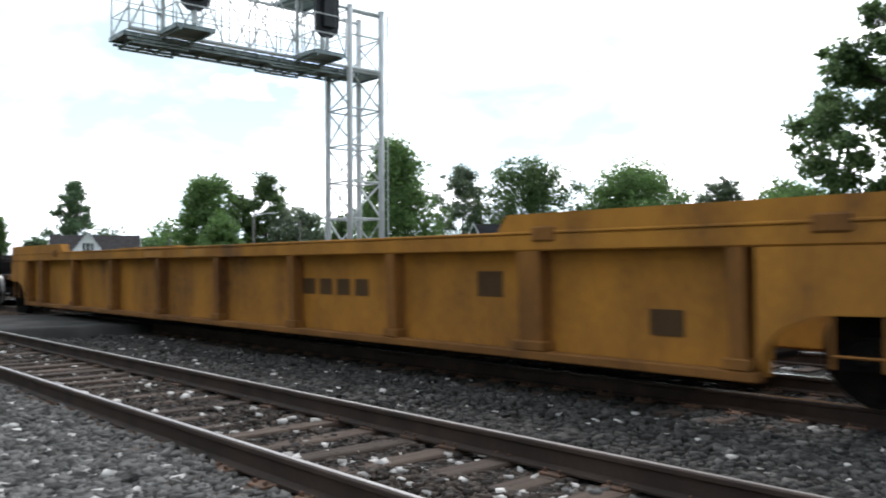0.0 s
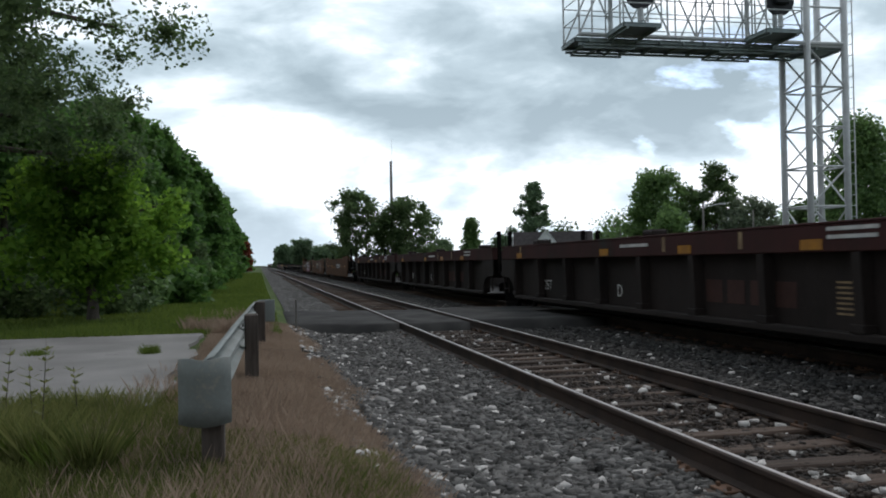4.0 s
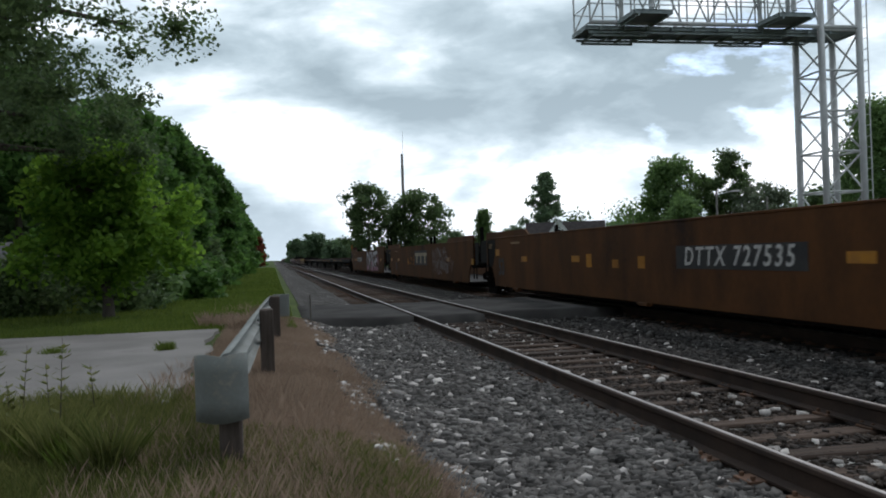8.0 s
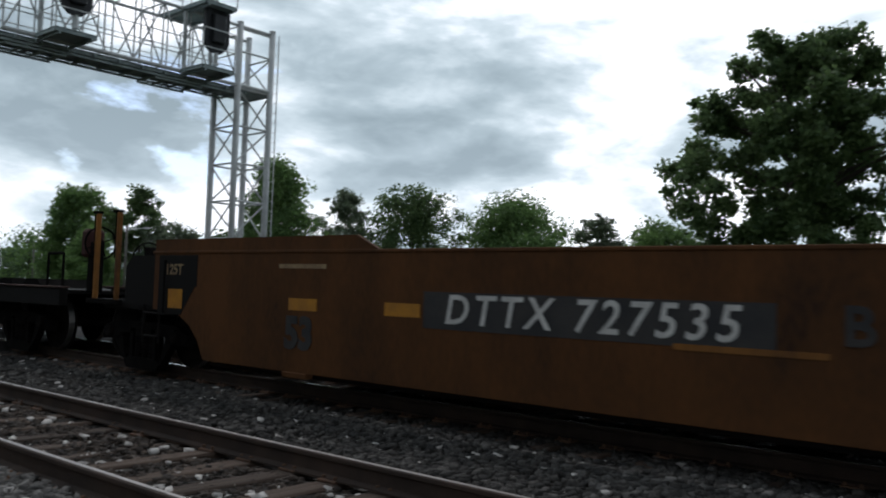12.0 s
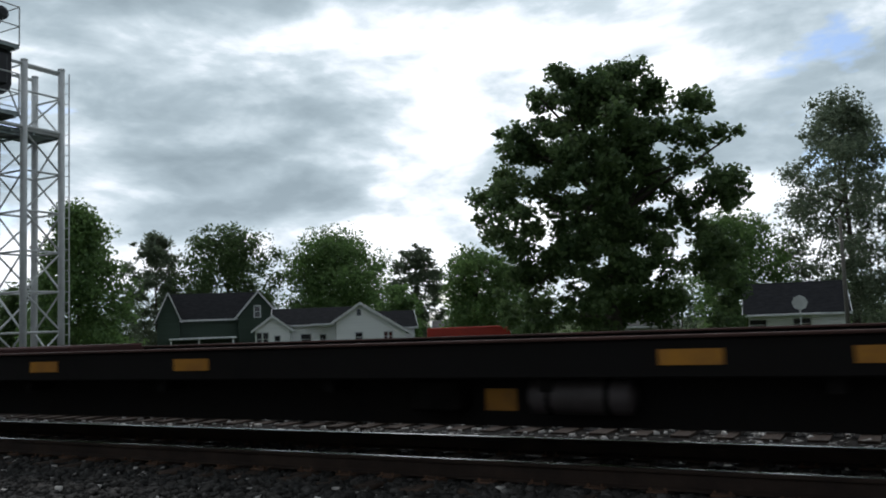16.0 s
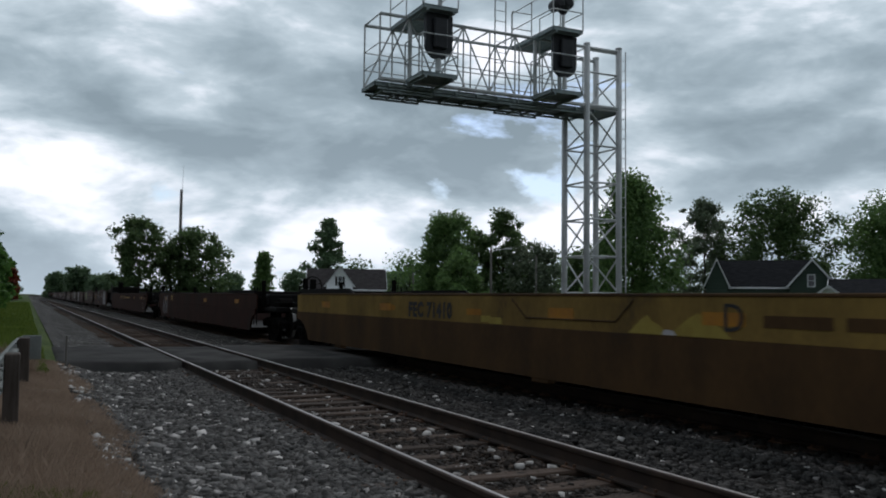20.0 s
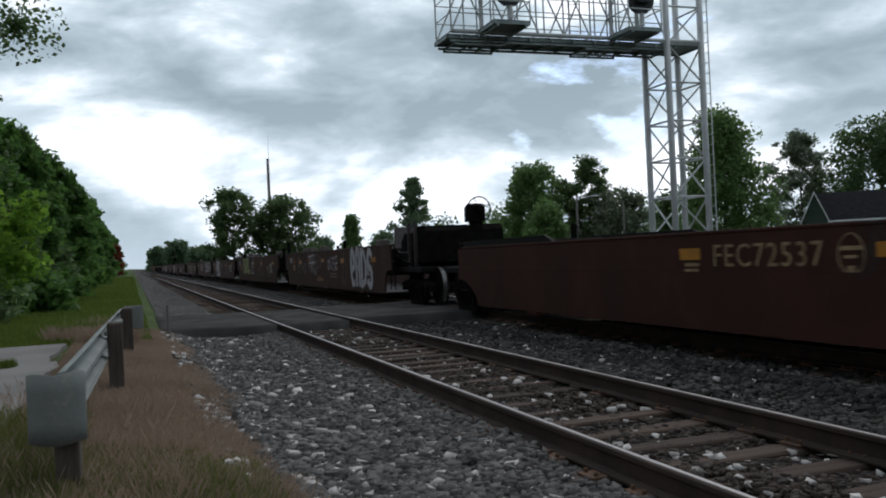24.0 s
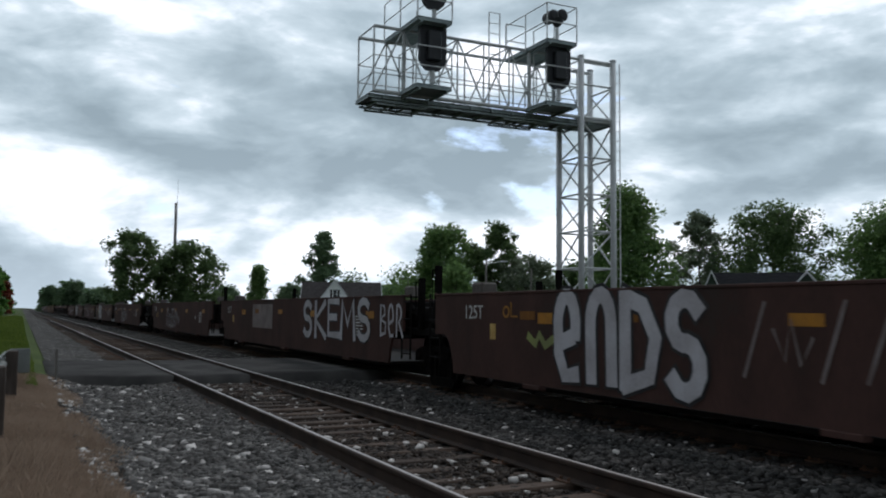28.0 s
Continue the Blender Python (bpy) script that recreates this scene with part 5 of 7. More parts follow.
        stroke(m, [(0, 0), (1, 1)], 0.22, -HW - 0.010, 0.30, 0.24, 4.56, 1.16)
        stroke(m, [(0, 0), (1, 1)], 0.22, -HW - 0.010, 0.28, 0.22, 4.16, 0.94)
        part("graffiti_marks", m, SPRAY_PINK, car, "two pink slanted marks")
        graffiti(car, "MaM", 4.0, 0.6, 0.4, 0.4, 0.035, SPRAY_BLACK, seed=8)
    if k == 0:
        stripes(car, [L - 2.2], 1.3, 0.19, 0.42)
    put_text(car, "53", 0.64 if k == 0 else 0.5, L - 2.62 if k == 0 else L - 4.05, 0.95 if k == 0 else 0.85, PANEL_B, label="black stencilled 53", bold=0.025)
    bars(car, L - 4.1, 1.62, 1, 0.9, 0.05, 0.03, LETTER_P)
    place(car, s, "rusty orange plain-sided well car, empty, streaked with grime")

# D: five low black units
for k, s in enumerate((199.6, 219.6, 239.7, 259.6, 279.5)):
    L = 19.9
    car = spine_unit(L, -2.1 if k == 0 else -0.7, L + 0.9 if k == 4 else None, *(
        (6.45, (8.3, 11.6, 15.0), ((5.1, 0.14), (3.0, 0.2))) if k in (0, 4) else (0, (4.8, 7.2, 10.5, 13.3, 15.0), ((2.9, 0.22),)) if k in (1, 3) else (7.5,)))
    truck(car, 0.0)
    if k == 4:
        truck(car, L - 0.6)
        handbrake(car, -0.5, L + 0.9, 1.75, 1)
        part("brake_stand", Mesh().box(-0.58, -0.42, L + 0.7, L + 0.88, 1.2, 1.8, 0.02), GREASE, car)
    if k == 0:
        part("coupler", Mesh().box(-0.12, 0.12, -2.7, -0.6, 0.76, 0.94, 0.03), GREASE, car)
        part("end_frame", Mesh().tube((-1.2, -1.75, 1.2), (-1.2, -1.75, 1.84), 0.022, n=6).tube((-1.2, -1.75, 1.84), (-1.2, -1.2, 1.84), 0.022, n=6).tube((-1.2, -1.2, 1.84), (-1.2, -1.2, 1.2), 0.022, n=6), GREASE, car, "black bent grab rail")
        part("brake_stand", Mesh().box(-0.98, -0.78, -2.32, -2.12, 1.2, 2.05, 0.02), GREASE, car)
        part("brake_housing", Mesh().box(-1.04, -0.72, -2.22, -1.98, 1.78, 2.26, 0.05), P_MAROON, car, "rusty brake gear housing")
        handbrake(car, -0.88, -2.36, 2.02, 1)
    place(car, s, "low sooty black flat car with yellow reflectors, empty")

# E, F, G: single wells with a ledge along the side
for s, L, up, low, tag in ((303.6, 25.2, P_CREAM, P_FECLOW, "dirty cream-yellow well car with a brown lower side, empty"),
                           (332.2, 23.2, P_BROWN, P_BROWN, "red-brown well car with white graffiti, empty"),
                           (359.5, 25.0, P_BROWN, P_BROWN, "dark brown well car with yellow lettering, empty")):
    car = smooth_unit(L, up, low, 0.36, 1.50, ledge=1.06, raised=0.15, raised_len=4.0, slope=(0.6, 0.95))
    gear(car, L, True, P_DARK, (1.95, 1.95), brake=(s < 310, True))
    stripes(car, ([3.4, 9.1, 12.1, 18.4, 22.2] if s < 310 else [3.4, 9.2, L - 3.2]) if s < 350 else [3.4, 7.6, 13.5, 16.5], 1.2, 0.14, 0.6 if s < 350 else 0.4)
    if s < 310:
        put_text(car, "FEC 71410", 0.36, 16.3, 1.23, PANEL_B, label="dark stencilled car number", spacing=1.15, bold=0.018)
        put_text(car, "D", 0.42, 8.95, 1.27, PANEL_B, label="dark round logo shape")
        for y0, y1 in ((7.75, 8.55), (7.1, 7.6), (5.7, 6.95)):
            part("small_lettering", Mesh().box(-HW - 0.006, -HW - 0.001, y0, y1, 1.20, 1.32), P_FECLOW, car, "faded dark lettering")
        # thin dark tubes stand for the dark lines of a crease
        fold = [(13.4, 1.46), (13.0, 1.19), (10.9, 1.19), (10.55, 1.46)]
        for p, q in zip(fold, fold[1:]):
            part("side_crease", Mesh().tube((-HW, *p), (-HW, *q), 0.014, n=6), P_FECLOW, car, "dark line tracing a crease in the side")
        for y, w, h in ((10.3, 0.62, 0.22), (9.45, 0.85, 0.26)):
            mound = [(y - w * 0.55, 1.07), (y + w * 0.55, 1.07), (y + w * 0.34, 1.07 + h * 0.45), (y + w * 0.16, 1.07 + h * 0.8), (y, 1.07 + h), (y - w * 0.12, 1.07 + h * 0.7), (y - w * 0.4, 1.07 + h * 0.4)]
            part("spray_patch", Mesh().prism(mound, -HW - 0.005, -HW), SPRAY_YELLOW, car, "bright yellow sprayed patch")
        part("spray_patch", Mesh().prism([(9.8, 1.07), (10.05, 1.07), (10.0, 1.13), (9.86, 1.12)], -HW - 0.007, -HW), SPRAY_PALE, car, "white sprayed dab")
        for y, z, w in ((14.6, 1.22, 0.5), (13.9, 1.1, 0.4), (14.2, 1.12, 0.3), (18.1, 1.24, 0.4)):
            part("old_paint", Mesh().box(-HW - 0.004, -HW, y - w / 2, y + w / 2, z - 0.03, z + 0.07, 0.002), P_YELLOW if z > 1.2 else SPRAY_YELLOW, car, "worn yellow paint patch")
    elif s < 340:
        graffiti(car, "aeoSe", L - 2.4, 0.55, 0.42, 0.85, 0.045, SPRAY_PALE, seed=9, gap=0.8, label="white scrawled graffiti", x0=HW + 0.034)
        bars(car, L - 5.2, 1.4, 4, 0.7, 0.03, 0.03, LETTER_Y)
    else:
        put_text(car, "FEC72537", 0.37, 15.2, 1.23, LETTER_P, label="faded yellow stencilled car number", spacing=1.14, bold=0.0)
        ring = Mesh()
        for a in range(16):
            p, q = math.tau * a / 16, math.tau * (a + 1) / 16
            ring.tube((-HW - 0.004, 14.0 + 0.16 * math.cos(p), 1.23 + 0.2 * math.sin(p)), (-HW - 0.004, 14.0 + 0.16 * math.cos(q), 1.23 + 0.2 * math.sin(q)), 0.008, n=5)
        ring.box(-HW - 0.008, -HW - 0.001, 13.86, 14.14, 1.27, 1.31).box(-HW - 0.008, -HW - 0.001, 13.92, 14.08, 1.19, 1.22).box(-HW - 0.008, -HW - 0.001, 13.95, 14.05, 1.05, 1.12)
        part("logo", ring, LETTER_P, car, "faded yellow round logo shape")
        bars(car, 16.45, 1.12, 2, 0.3, 0.04, 0.03, LETTER_P)
        part("small_lettering", Mesh().box(-HW - 0.006, -HW - 0.001, 10.4, 13.0, 1.2, 1.28), LETTER_Y, car, "faded yellow lettering")
        frame_pts = [(2.6, 0.97), (2.5, 0.64), (1.75, 0.64), (1.85, 0.97), (2.6, 0.97)]
        for p, q in zip(frame_pts, frame_pts[1:]):
            part("panel_outline", Mesh().tube((-HW - 0.03, *p), (-HW - 0.03, *q), 0.012, n=5), SPRAY_THIN, car, "pale outline of a painted square")
        part("bare_patch", Mesh().box(-HW - 0.004, -HW, 0.95, 1.75, 1.12, 1.44, 0.002), P_ORANGE, car, "rusty orange bare patch")
        for y in (4.3, 3.6, 3.05, 2.2):
            part("pale_block", Mesh().box(-HW - 0.005, -HW, y - 0.14, y + 0.12, 1.16, 1.31, 0.002), LETTER_P, car, "pale worn paint block")
        graffiti(car, "SR", 5.0, 0.68, 0.26, 0.3, 0.035, P_OXIDE, seed=61, gap=0.8, label="grey scribbled tag", x0=HW + 0.034)
        for y in (0.95, 1.3):
            part("lift_ring", Mesh().tube((-HW - 0.02, y, 1.42), (-HW - 0.02, y + 0.16, 1.32), 0.014, n=5).tube((-HW - 0.02, y + 0.16, 1.32), (-HW - 0.02, y + 0.32, 1.42), 0.014, n=5), GREASE, car)
        # tall handbrake and its gear box over the rear truck
        handbrake(car, -0.75, L - 0.05, 2.36, -1)
        part("brake_column", Mesh().box(-0.88, -0.62, L + 0.05, L + 0.3, 1.1, 2.3, 0.03), GREASE, car)
        part("gear_box", Mesh().prism([(L + 0.02, 2.1), (L + 0.42, 2.1), (L + 0.42, 2.42), (L + 0.2, 2.5), (L + 0.02, 2.45)], -0.92, -0.58), GREASE, car)
        part("container_guide", Mesh().prism([(L - 1.35, 1.5), (L - 0.95, 1.5), (L - 1.0, 1.82), (L - 1.28, 1.82)], -1.35, -1.0), GREASE, car)
    place(car, s, tag)

# H: five oxide brown units covered in graffiti
TAGS = ["ends", "buel", "ends2", "skems", "plain"]
for k, s in enumerate((388.0, 406.4, 424.6, 442.3, 460.2)):
    L = 18.1
    car = smooth_unit(L, P_OXIDE, P_OXIDE, 0.43, 1.70, slope=0.35)
    gear(car, L, k == 4, P_DARK, (2.05 if k in (1, 3) else 0, 2.25 if k in (0, 2, 3) else 0), brake=(k == 0, k == 4))
    if k == 0:
        # machinery stand-in, sized to fit the camera's view and hide a house behind
        part("hitch_housing", Mesh().prism([(-0.75, 1.3), (1.3, 1.3), (1.3, 1.8), (1.0, 2.0), (0.3, 2.0), (0.2, 2.14), (-0.6, 2.14), (-0.75, 2.0)], -1.05, 1.05), GREASE, car)
        for y in (-0.25, 0.25):
            part("guide_post", Mesh().box(-1.2, -1.12, y - 0.04, y + 0.04, 1.1, 2.26, 0.01), P_TANK, car)
    stripes(car, [2.6, 6.4, L - 4.4], 1.28, 0.15, 0.45)
    if k in (0, 2):
        yy, wd = (5.30, 0.66) if k == 0 else (13.55, 0.735)
        graffiti(car, "enDs", yy, 0.61, wd, 1.04, 0.215, SPRAY_PALE, SPRAY_BLACK, gap=1.0, jitter=0.03, seed=11 + k, label="pale fat graffiti letters")
    if k == 2:
        graffiti(car, "/~//", 10.24, 0.85, 0.44, 0.72, 0.04, SPRAY_THIN, gap=1.05, seed=14, label="thin scrawled graffiti")
        graffiti(car, "Lo/aRe", 7.6, 0.7, 0.6, 0.8, 0.035, SPRAY_THIN, gap=1.05, seed=15, label="thin scrawled graffiti")
        graffiti(car, "~", 14.15, 0.95, 0.6, 0.25, 0.12, SPRAY_GREEN, seed=16, label="pale green sprayed leaf")
        graffiti(car, "oL", 14.9, 1.36, 0.24, 0.2, 0.03, STRIPE, seed=17, label="small yellow tag")
    if k == 0:
        graffiti(car, "oUSe", 8.64, 1.06, 0.42, 0.44, 0.045, SPRAY_PALE, gap=1.0, seed=21, label="thin white graffiti")
        m = Mesh()
        for z in (0.92, 0.82):
            stroke(m, [(0, 0), (1, 0)], 0.03, -HW - 0.008, 1.05, 0.1, 8.28, z)
        stroke(m, [(0.1, 0), (0, 0.3), (0.5, 1), (0.75, 0.4), (0.3, 0)], 0.025, -HW - 0.008, 0.8, 1.08, 6.45, 0.58)
        part("graffiti_marks", m, SPRAY_THIN, car, "white sprayed lines")
        graffiti(car, "Ro", 11.6, 0.9, 0.6, 0.62, 0.09, SPRAY_THIN, seed=22)
        graffiti(car, "e~a", 14.2, 0.9, 0.6, 0.6, 0.04, SPRAY_THIN, seed=23)
    if k == 1:
        graffiti(car, "EUEL", 14.1, 0.92, 0.78, 0.70, 0.26, SPRAY_GREEN, SPRAY_BLACK, gap=0.98, seed=31, label="pale green graffiti letters")
        graffiti(car, "ooe", 10.55, 0.8, 0.62, 0.85, 0.045, SPRAY_PALE, gap=0.62, seed=32, label="white scribbled circles")
        graffiti(car, "L~KS", 7.7, 0.72, 0.5, 0.85, 0.035, SPRAY_THIN, seed=33)
        graffiti(car, "ao~", 4.6, 0.7, 0.7, 0.8, 0.04, SPRAY_THIN, seed=34)
    if k == 3:
        graffiti(car, "SKEMS", 7.3, 0.84, 0.97, 0.80, 0.16, SPRAY_PALE, SPRAY_BLACK, gap=1.0, seed=41, label="pale block graffiti letters")
        graffiti(car, "BeR", 2.05, 0.95, 0.42, 0.6, 0.07, SPRAY_PALE, seed=42)
        part("paint_patch", Mesh().box(-HW - 0.004, -HW, 10.2, 12.5, 0.9, 1.6), SPRAY_THIN, car, "grey sprayed patch")
    if k == 4:
        graffiti(car, "RaSo~", 12.0, 0.6, 0.8, 0.9, 0.07, SPRAY_PALE, seed=51)
    put_text(car, "125T", 0.30, L - 2.3, 1.42, LETTER, label="white stencilled 125T")
    put_text(car, "BCDEA"[k], 0.26, 4.3, 1.1, LETTER, label="white unit letter")
    bars(car, 3.2, 1.3, 7, 0.6, 0.03, 0.035, LETTER)
    part("yellow_tag", Mesh().box(-HW - 0.005, -HW, 15.1, 15.27, 1.02, 1.26, 0.002), LETTER_Y, car, "pale yellow sticker")
    for y in (11.97, 9.4, 15.0 - 0.4 * k):
        part("reflector", Mesh().box(-HW - 0.006, -HW, y - 0.2, y + 0.2, 1.33, 1.45), P_YRUST if y > 10 else STRIPE, car, "dull orange patch")
    if k == 0:
        m = Mesh()
        stroke(m, [(0.0, 0.95), (0.12, 0.1), (0.2, 1.0), (0.34, 0.2), (0.4, 0.98), (0.55, 0.12), (0.6, 1.02), (0.76, 0.22), (0.8, 0.96), (0.95, 0.15), (1.0, 0.9)], 0.05, -HW - 0.008, 1.1, 0.8, 11.95, 0.86)
        stroke(m, [(0, 0.85), (1, 0.95)], 0.04, -HW - 0.012, 1.1, 0.8, 11.95, 0.86)
        stroke(m, [(0, 0.55), (1, 0.6)], 0.04, -HW - 0.012, 1.1, 0.8, 11.95, 0.86)
        part("graffiti_block", m, SPRAY_PALE, car, "white scribbled block")
        graffiti(car, "So", 10.6, 1.1, 0.5, 0.52, 0.04, SPRAY_THIN, gap=0.95, seed=24, label="thin outlined tag")
        graffiti(car, "~n~", 10.5, 0.62, 0.4, 0.2, 0.04, STRIPE, gap=0.8, seed=25, label="small yellow tag")
    for yb in ((14.4, 13.1, 10.9, 3.0) if k in (0, 1) else (1.2, L - 2.0)):
            part("stacking_bracket", Mesh().box(-1.2, -0.9, yb, yb + 0.35, 1.7, 1.92, 0.03), P_GREY, car, "pale lock bracket on the rim")
    place(car, s, "faded oxide brown well car covered in graffiti, empty")
tail_oxide = CARS[-3][0]
tail_plain = CARS[-1][0]
tail_orange = CARS[7][0]
tail_rib = CARS[3][0]

# the rest of the train, up the line
s = 481.5
for k in range(15):
    src, step = ((tail_plain, 18.0), (tail_oxide, 18.0), (tail_plain, 18.0), (tail_oxide, 18.0), (tail_plain, 21.5), (tail_rib, 18.4), (tail_rib, 18.4), (tail_rib, 22.0), (tail_orange, 23.8), (tail_orange, 26.0))[k % 10]
    c = copy_thing(src, pose(FAR_C, s, 0))
    CARS.append((c, s))
    s += step


# ---- houses beyond the line ----
def polar(az, d, z=0.0):
    """A place d metres off, az degrees to the far side of the track's line."""
    return (d * math.sin(radians(az)), d * math.cos(radians(az)), z)


ROOF = mat("dark_shingles", (0.011, 0.012, 0.014), (0.022, 0.022, 0.025), 0.97, scale=2, fine=30, bump=0.5, bump_dist=0.02, stretch=(1, 1, 6), spec=0.08)
ROOF_G = mat("grey_shingles", (0.06, 0.058, 0.058), (0.10, 0.095, 0.09), 0.9, scale=2, fine=30, bump=0.5, bump_dist=0.02)
SIDE_GREEN = mat("dark_green_siding", (0.030, 0.05, 0.036), (0.042, 0.066, 0.048), 0.7, scale=1, fine=20, bump=0.3, stretch=(0.2, 0.2, 9))
SIDE_WHITE = mat("white_siding", (0.9, 0.905, 0.915), (0.84, 0.845, 0.855), 0.7, scale=1, fine=20, bump=0.3, stretch=(0.2, 0.2, 9))
SIDE_TAN = mat("cream_siding", (0.50, 0.50, 0.47), (0.42, 0.42, 0.4), 0.7, scale=1, fine=20, bump=0.3, stretch=(0.2, 0.2, 9))
BRICK_D = mat("dark_brown_wall", (0.06, 0.042, 0.035), (0.09, 0.062, 0.05), 0.9, scale=3, fine=40)
TRIM = mat("white_trim", (0.72, 0.73, 0.74), (0.6, 0.61, 0.62), 0.6, scale=3, fine=40, bump=0.05)
GLASS = mat("dark_window_glass", (0.015, 0.017, 0.02), (0.022, 0.025, 0.03), 0.08, scale=1, fine=5, bump=0.0, spec=0.8)


def window(house, x, y, z, w, h, nx, ny):
    """A window in a wall whose outward direction is (nx, ny), along one of the house's axes."""
    at = pose(x, y, z, 0, 0, math.degrees(math.atan2(-nx, ny)) + 180)
    fr = part("window", Mesh().box(-w / 2 - 0.1, w / 2 + 0.1, -0.04, 0.0, -h / 2 - 0.1, -h / 2, 0.01).box(-w / 2 - 0.1, w / 2 + 0.1, -0.04, 0.0, h / 2, h / 2 + 0.1, 0.01).box(
        -w / 2 - 0.1, -w / 2, -0.04, 0.0, -h / 2, h / 2, 0.01).box(w / 2, w / 2 + 0.1, -0.04, 0.0, -h / 2, h / 2, 0.01).box(-w / 2, w / 2, -0.03, 0.0, -0.025, 0.025), TRIM, house, "white window frame", at=at)
    part("pane", Mesh().box(-w / 2, w / 2, -0.015, -0.004, -h / 2, h / 2), GLASS, fr, "dark window pane")


def gable_wing(house, x0, x1, y0, y1, zg, ze, zr, wall, roof, along="x", over=0.35, trim=True, mid=None, ze2=None):
    """A wing with a pitched roof whose ridge runs along x or y; mid and ze2 make its two sides unlike."""
    a0, a1, lo, hi, ax = (x0, x1, y0, y1, "x") if along == "x" else (y0, y1, x0, x1, "y")
    mid = (lo + hi) / 2 if mid is None else mid
    ze2 = ze if ze2 is None else ze2
    part("wall", Mesh().prism([(lo, zg), (hi, zg), (hi, ze2), (mid, zr), (lo, ze)], a0, a1, ax), wall, house)
    for s, e, zq in ((-1, lo, ze), (1, hi, ze2)):
        k = (zr - zq) / abs(mid - e)
        ee = e + s * over
        zz = zq - k * over
        sh = [(mid, zr + 0.02), (mid, zr + 0.18), (ee, zz + 0.18), (ee, zz + 0.02)]
        part("roof", Mesh().prism(sh, a0 - over, a1 + over, ax), roof, house)
        if trim:
            for q in (a0 - over - 0.05, a1 + over):
                part("barge_board", Mesh().prism([(mid, zr - 0.06), (mid, zr + 0.19), (ee, zz + 0.19), (ee, zz - 0.06)], q, q + 0.05, ax), TRIM, house, "white barge board")
            g0, g1 = sorted((ee, ee + s * 0.1))
            part("gutter", Mesh().box(*((a0 - over, a1 + over, g0, g1) if ax == "x" else (g0, g1, a0 - over, a1 + over)), zz - 0.02, zz + 0.14), TRIM, house, "white gutter")


ZG = -1.75
# green house: a long roof and two gables, shaped to fit the camera's view
hg = thing("house", "dark green house with black shingle roof and white trim", "house", at=pose(*polar(46.0, 86), 0, 0, -46.0))
gable_wing(hg, -3.4, 4.6, 0.2, 7.0, ZG, 2.95, 5.35, SIDE_GREEN, ROOF, "x")
gable_wing(hg, 2.85, 6.6, -0.9, 5.0, ZG, 3.1, 5.3, SIDE_GREEN, ROOF, "y", 0.25)
gable_wing(hg, -4.62, -2.6, -0.5, 4.6, ZG, 3.1, 5.4, SIDE_GREEN, ROOF, "y", 0.2)
window(hg, 4.64, -0.9, 3.43, 0.5, 1.0, 0, -1)
part("porch_roof", Mesh().box(-3.5, 2.6, -2.6, 0.2, 0.95, 1.12, 0.03), TRIM, hg, "white-edged porch roof")
for x in (-3.3, -0.8, 2.3):
    part("porch_post", Mesh().box(x - 0.08, x + 0.08, -2.5, -2.34, ZG, 0.96), TRIM, hg)
window(hg, -0.5, 0.2, -0.3, 1.0, 1.2, 0, -1)

# white house with a small porch
hw = thing("house", "white single-storey house with dark roof and small porch", "house", at=pose(*polar(53.0, 80), 0, 0, -53.0))
gable_wing(hw, 1.7, 8.15, 0.0, 8.0, ZG - 0.3, 2.2, 3.66, SIDE_WHITE, ROOF, "y", 0.35, mid=3.92, ze2=1.0)
gable_wing(hw, -4.0, 3.6, 1.2, 7.4, ZG - 0.3, 1.95, 3.4, SIDE_WHITE, ROOF, "x", 0.3)
gable_wing(hw, -5.55, -2.5, -1.3, 2.4, ZG - 0.3, 1.6, 2.72, SIDE_WHITE, ROOF, "y", 0.25)
gable_wing(hw, 4.5, 9.4, 4.0, 10.0, ZG - 0.3, 1.4, 2.9, SIDE_WHITE, ROOF, "x", 0.3)
part("eave_box", Mesh().box(-0.65, 1.6, -0.1, 1.0, 1.82, 1.98, 0.02), TRIM, hw, "white boxed eave")
part("porch_post", Mesh().box(-2.36, -2.22, -1.3, -1.16, ZG - 0.3, 1.62), TRIM, hw)
for x, y, z, w, h in ((-5.2, -1.3, 0.75, 0.42, 1.15), (-4.62, -1.3, 0.75, 0.42, 1.15), (-3.6, -1.3, 0.55, 0.45, 0.9), (0.47, 1.2, 0.55, 0.5, 0.85), (3.76, 0.0, 0.6, 0.62, 0.85), (6.25, 0.0, 0.6, 0.3, 0.8), (6.7, 0.0, 0.6, 0.3, 0.8),
                      (-1.1, 1.2, 0.6, 0.9, 0.9)):
    window(hw, x, y, z, w, h, 0, -1)
part("gable_vent", Mesh().box(3.62, 4.0, -0.04, 0.0, 2.6, 3.2, 0.01), GLASS, hw, "dark louvred gable vent")

# low house behind the big tree
h3 = thing("house", "low white house with dark roof behind trees", "house", at=pose(*polar(82.6, 72, -0.5), 0, 0, -82.3))
gable_wing(h3, -2.2, 4.8, 0.0, 8.0, ZG, 1.85, 4.15, SIDE_WHITE, ROOF, "x", 0.4)
for x in (-1.5, 1.7):
    window(h3, x, 0.0, 0.95, 1.2, 0.8, 0, -1)
part("porch_roof", Mesh().box(-2.4, 3.0, -1.2, 0.0, 1.62, 1.78, 0.02), TRIM, h3, "white porch roof edge")

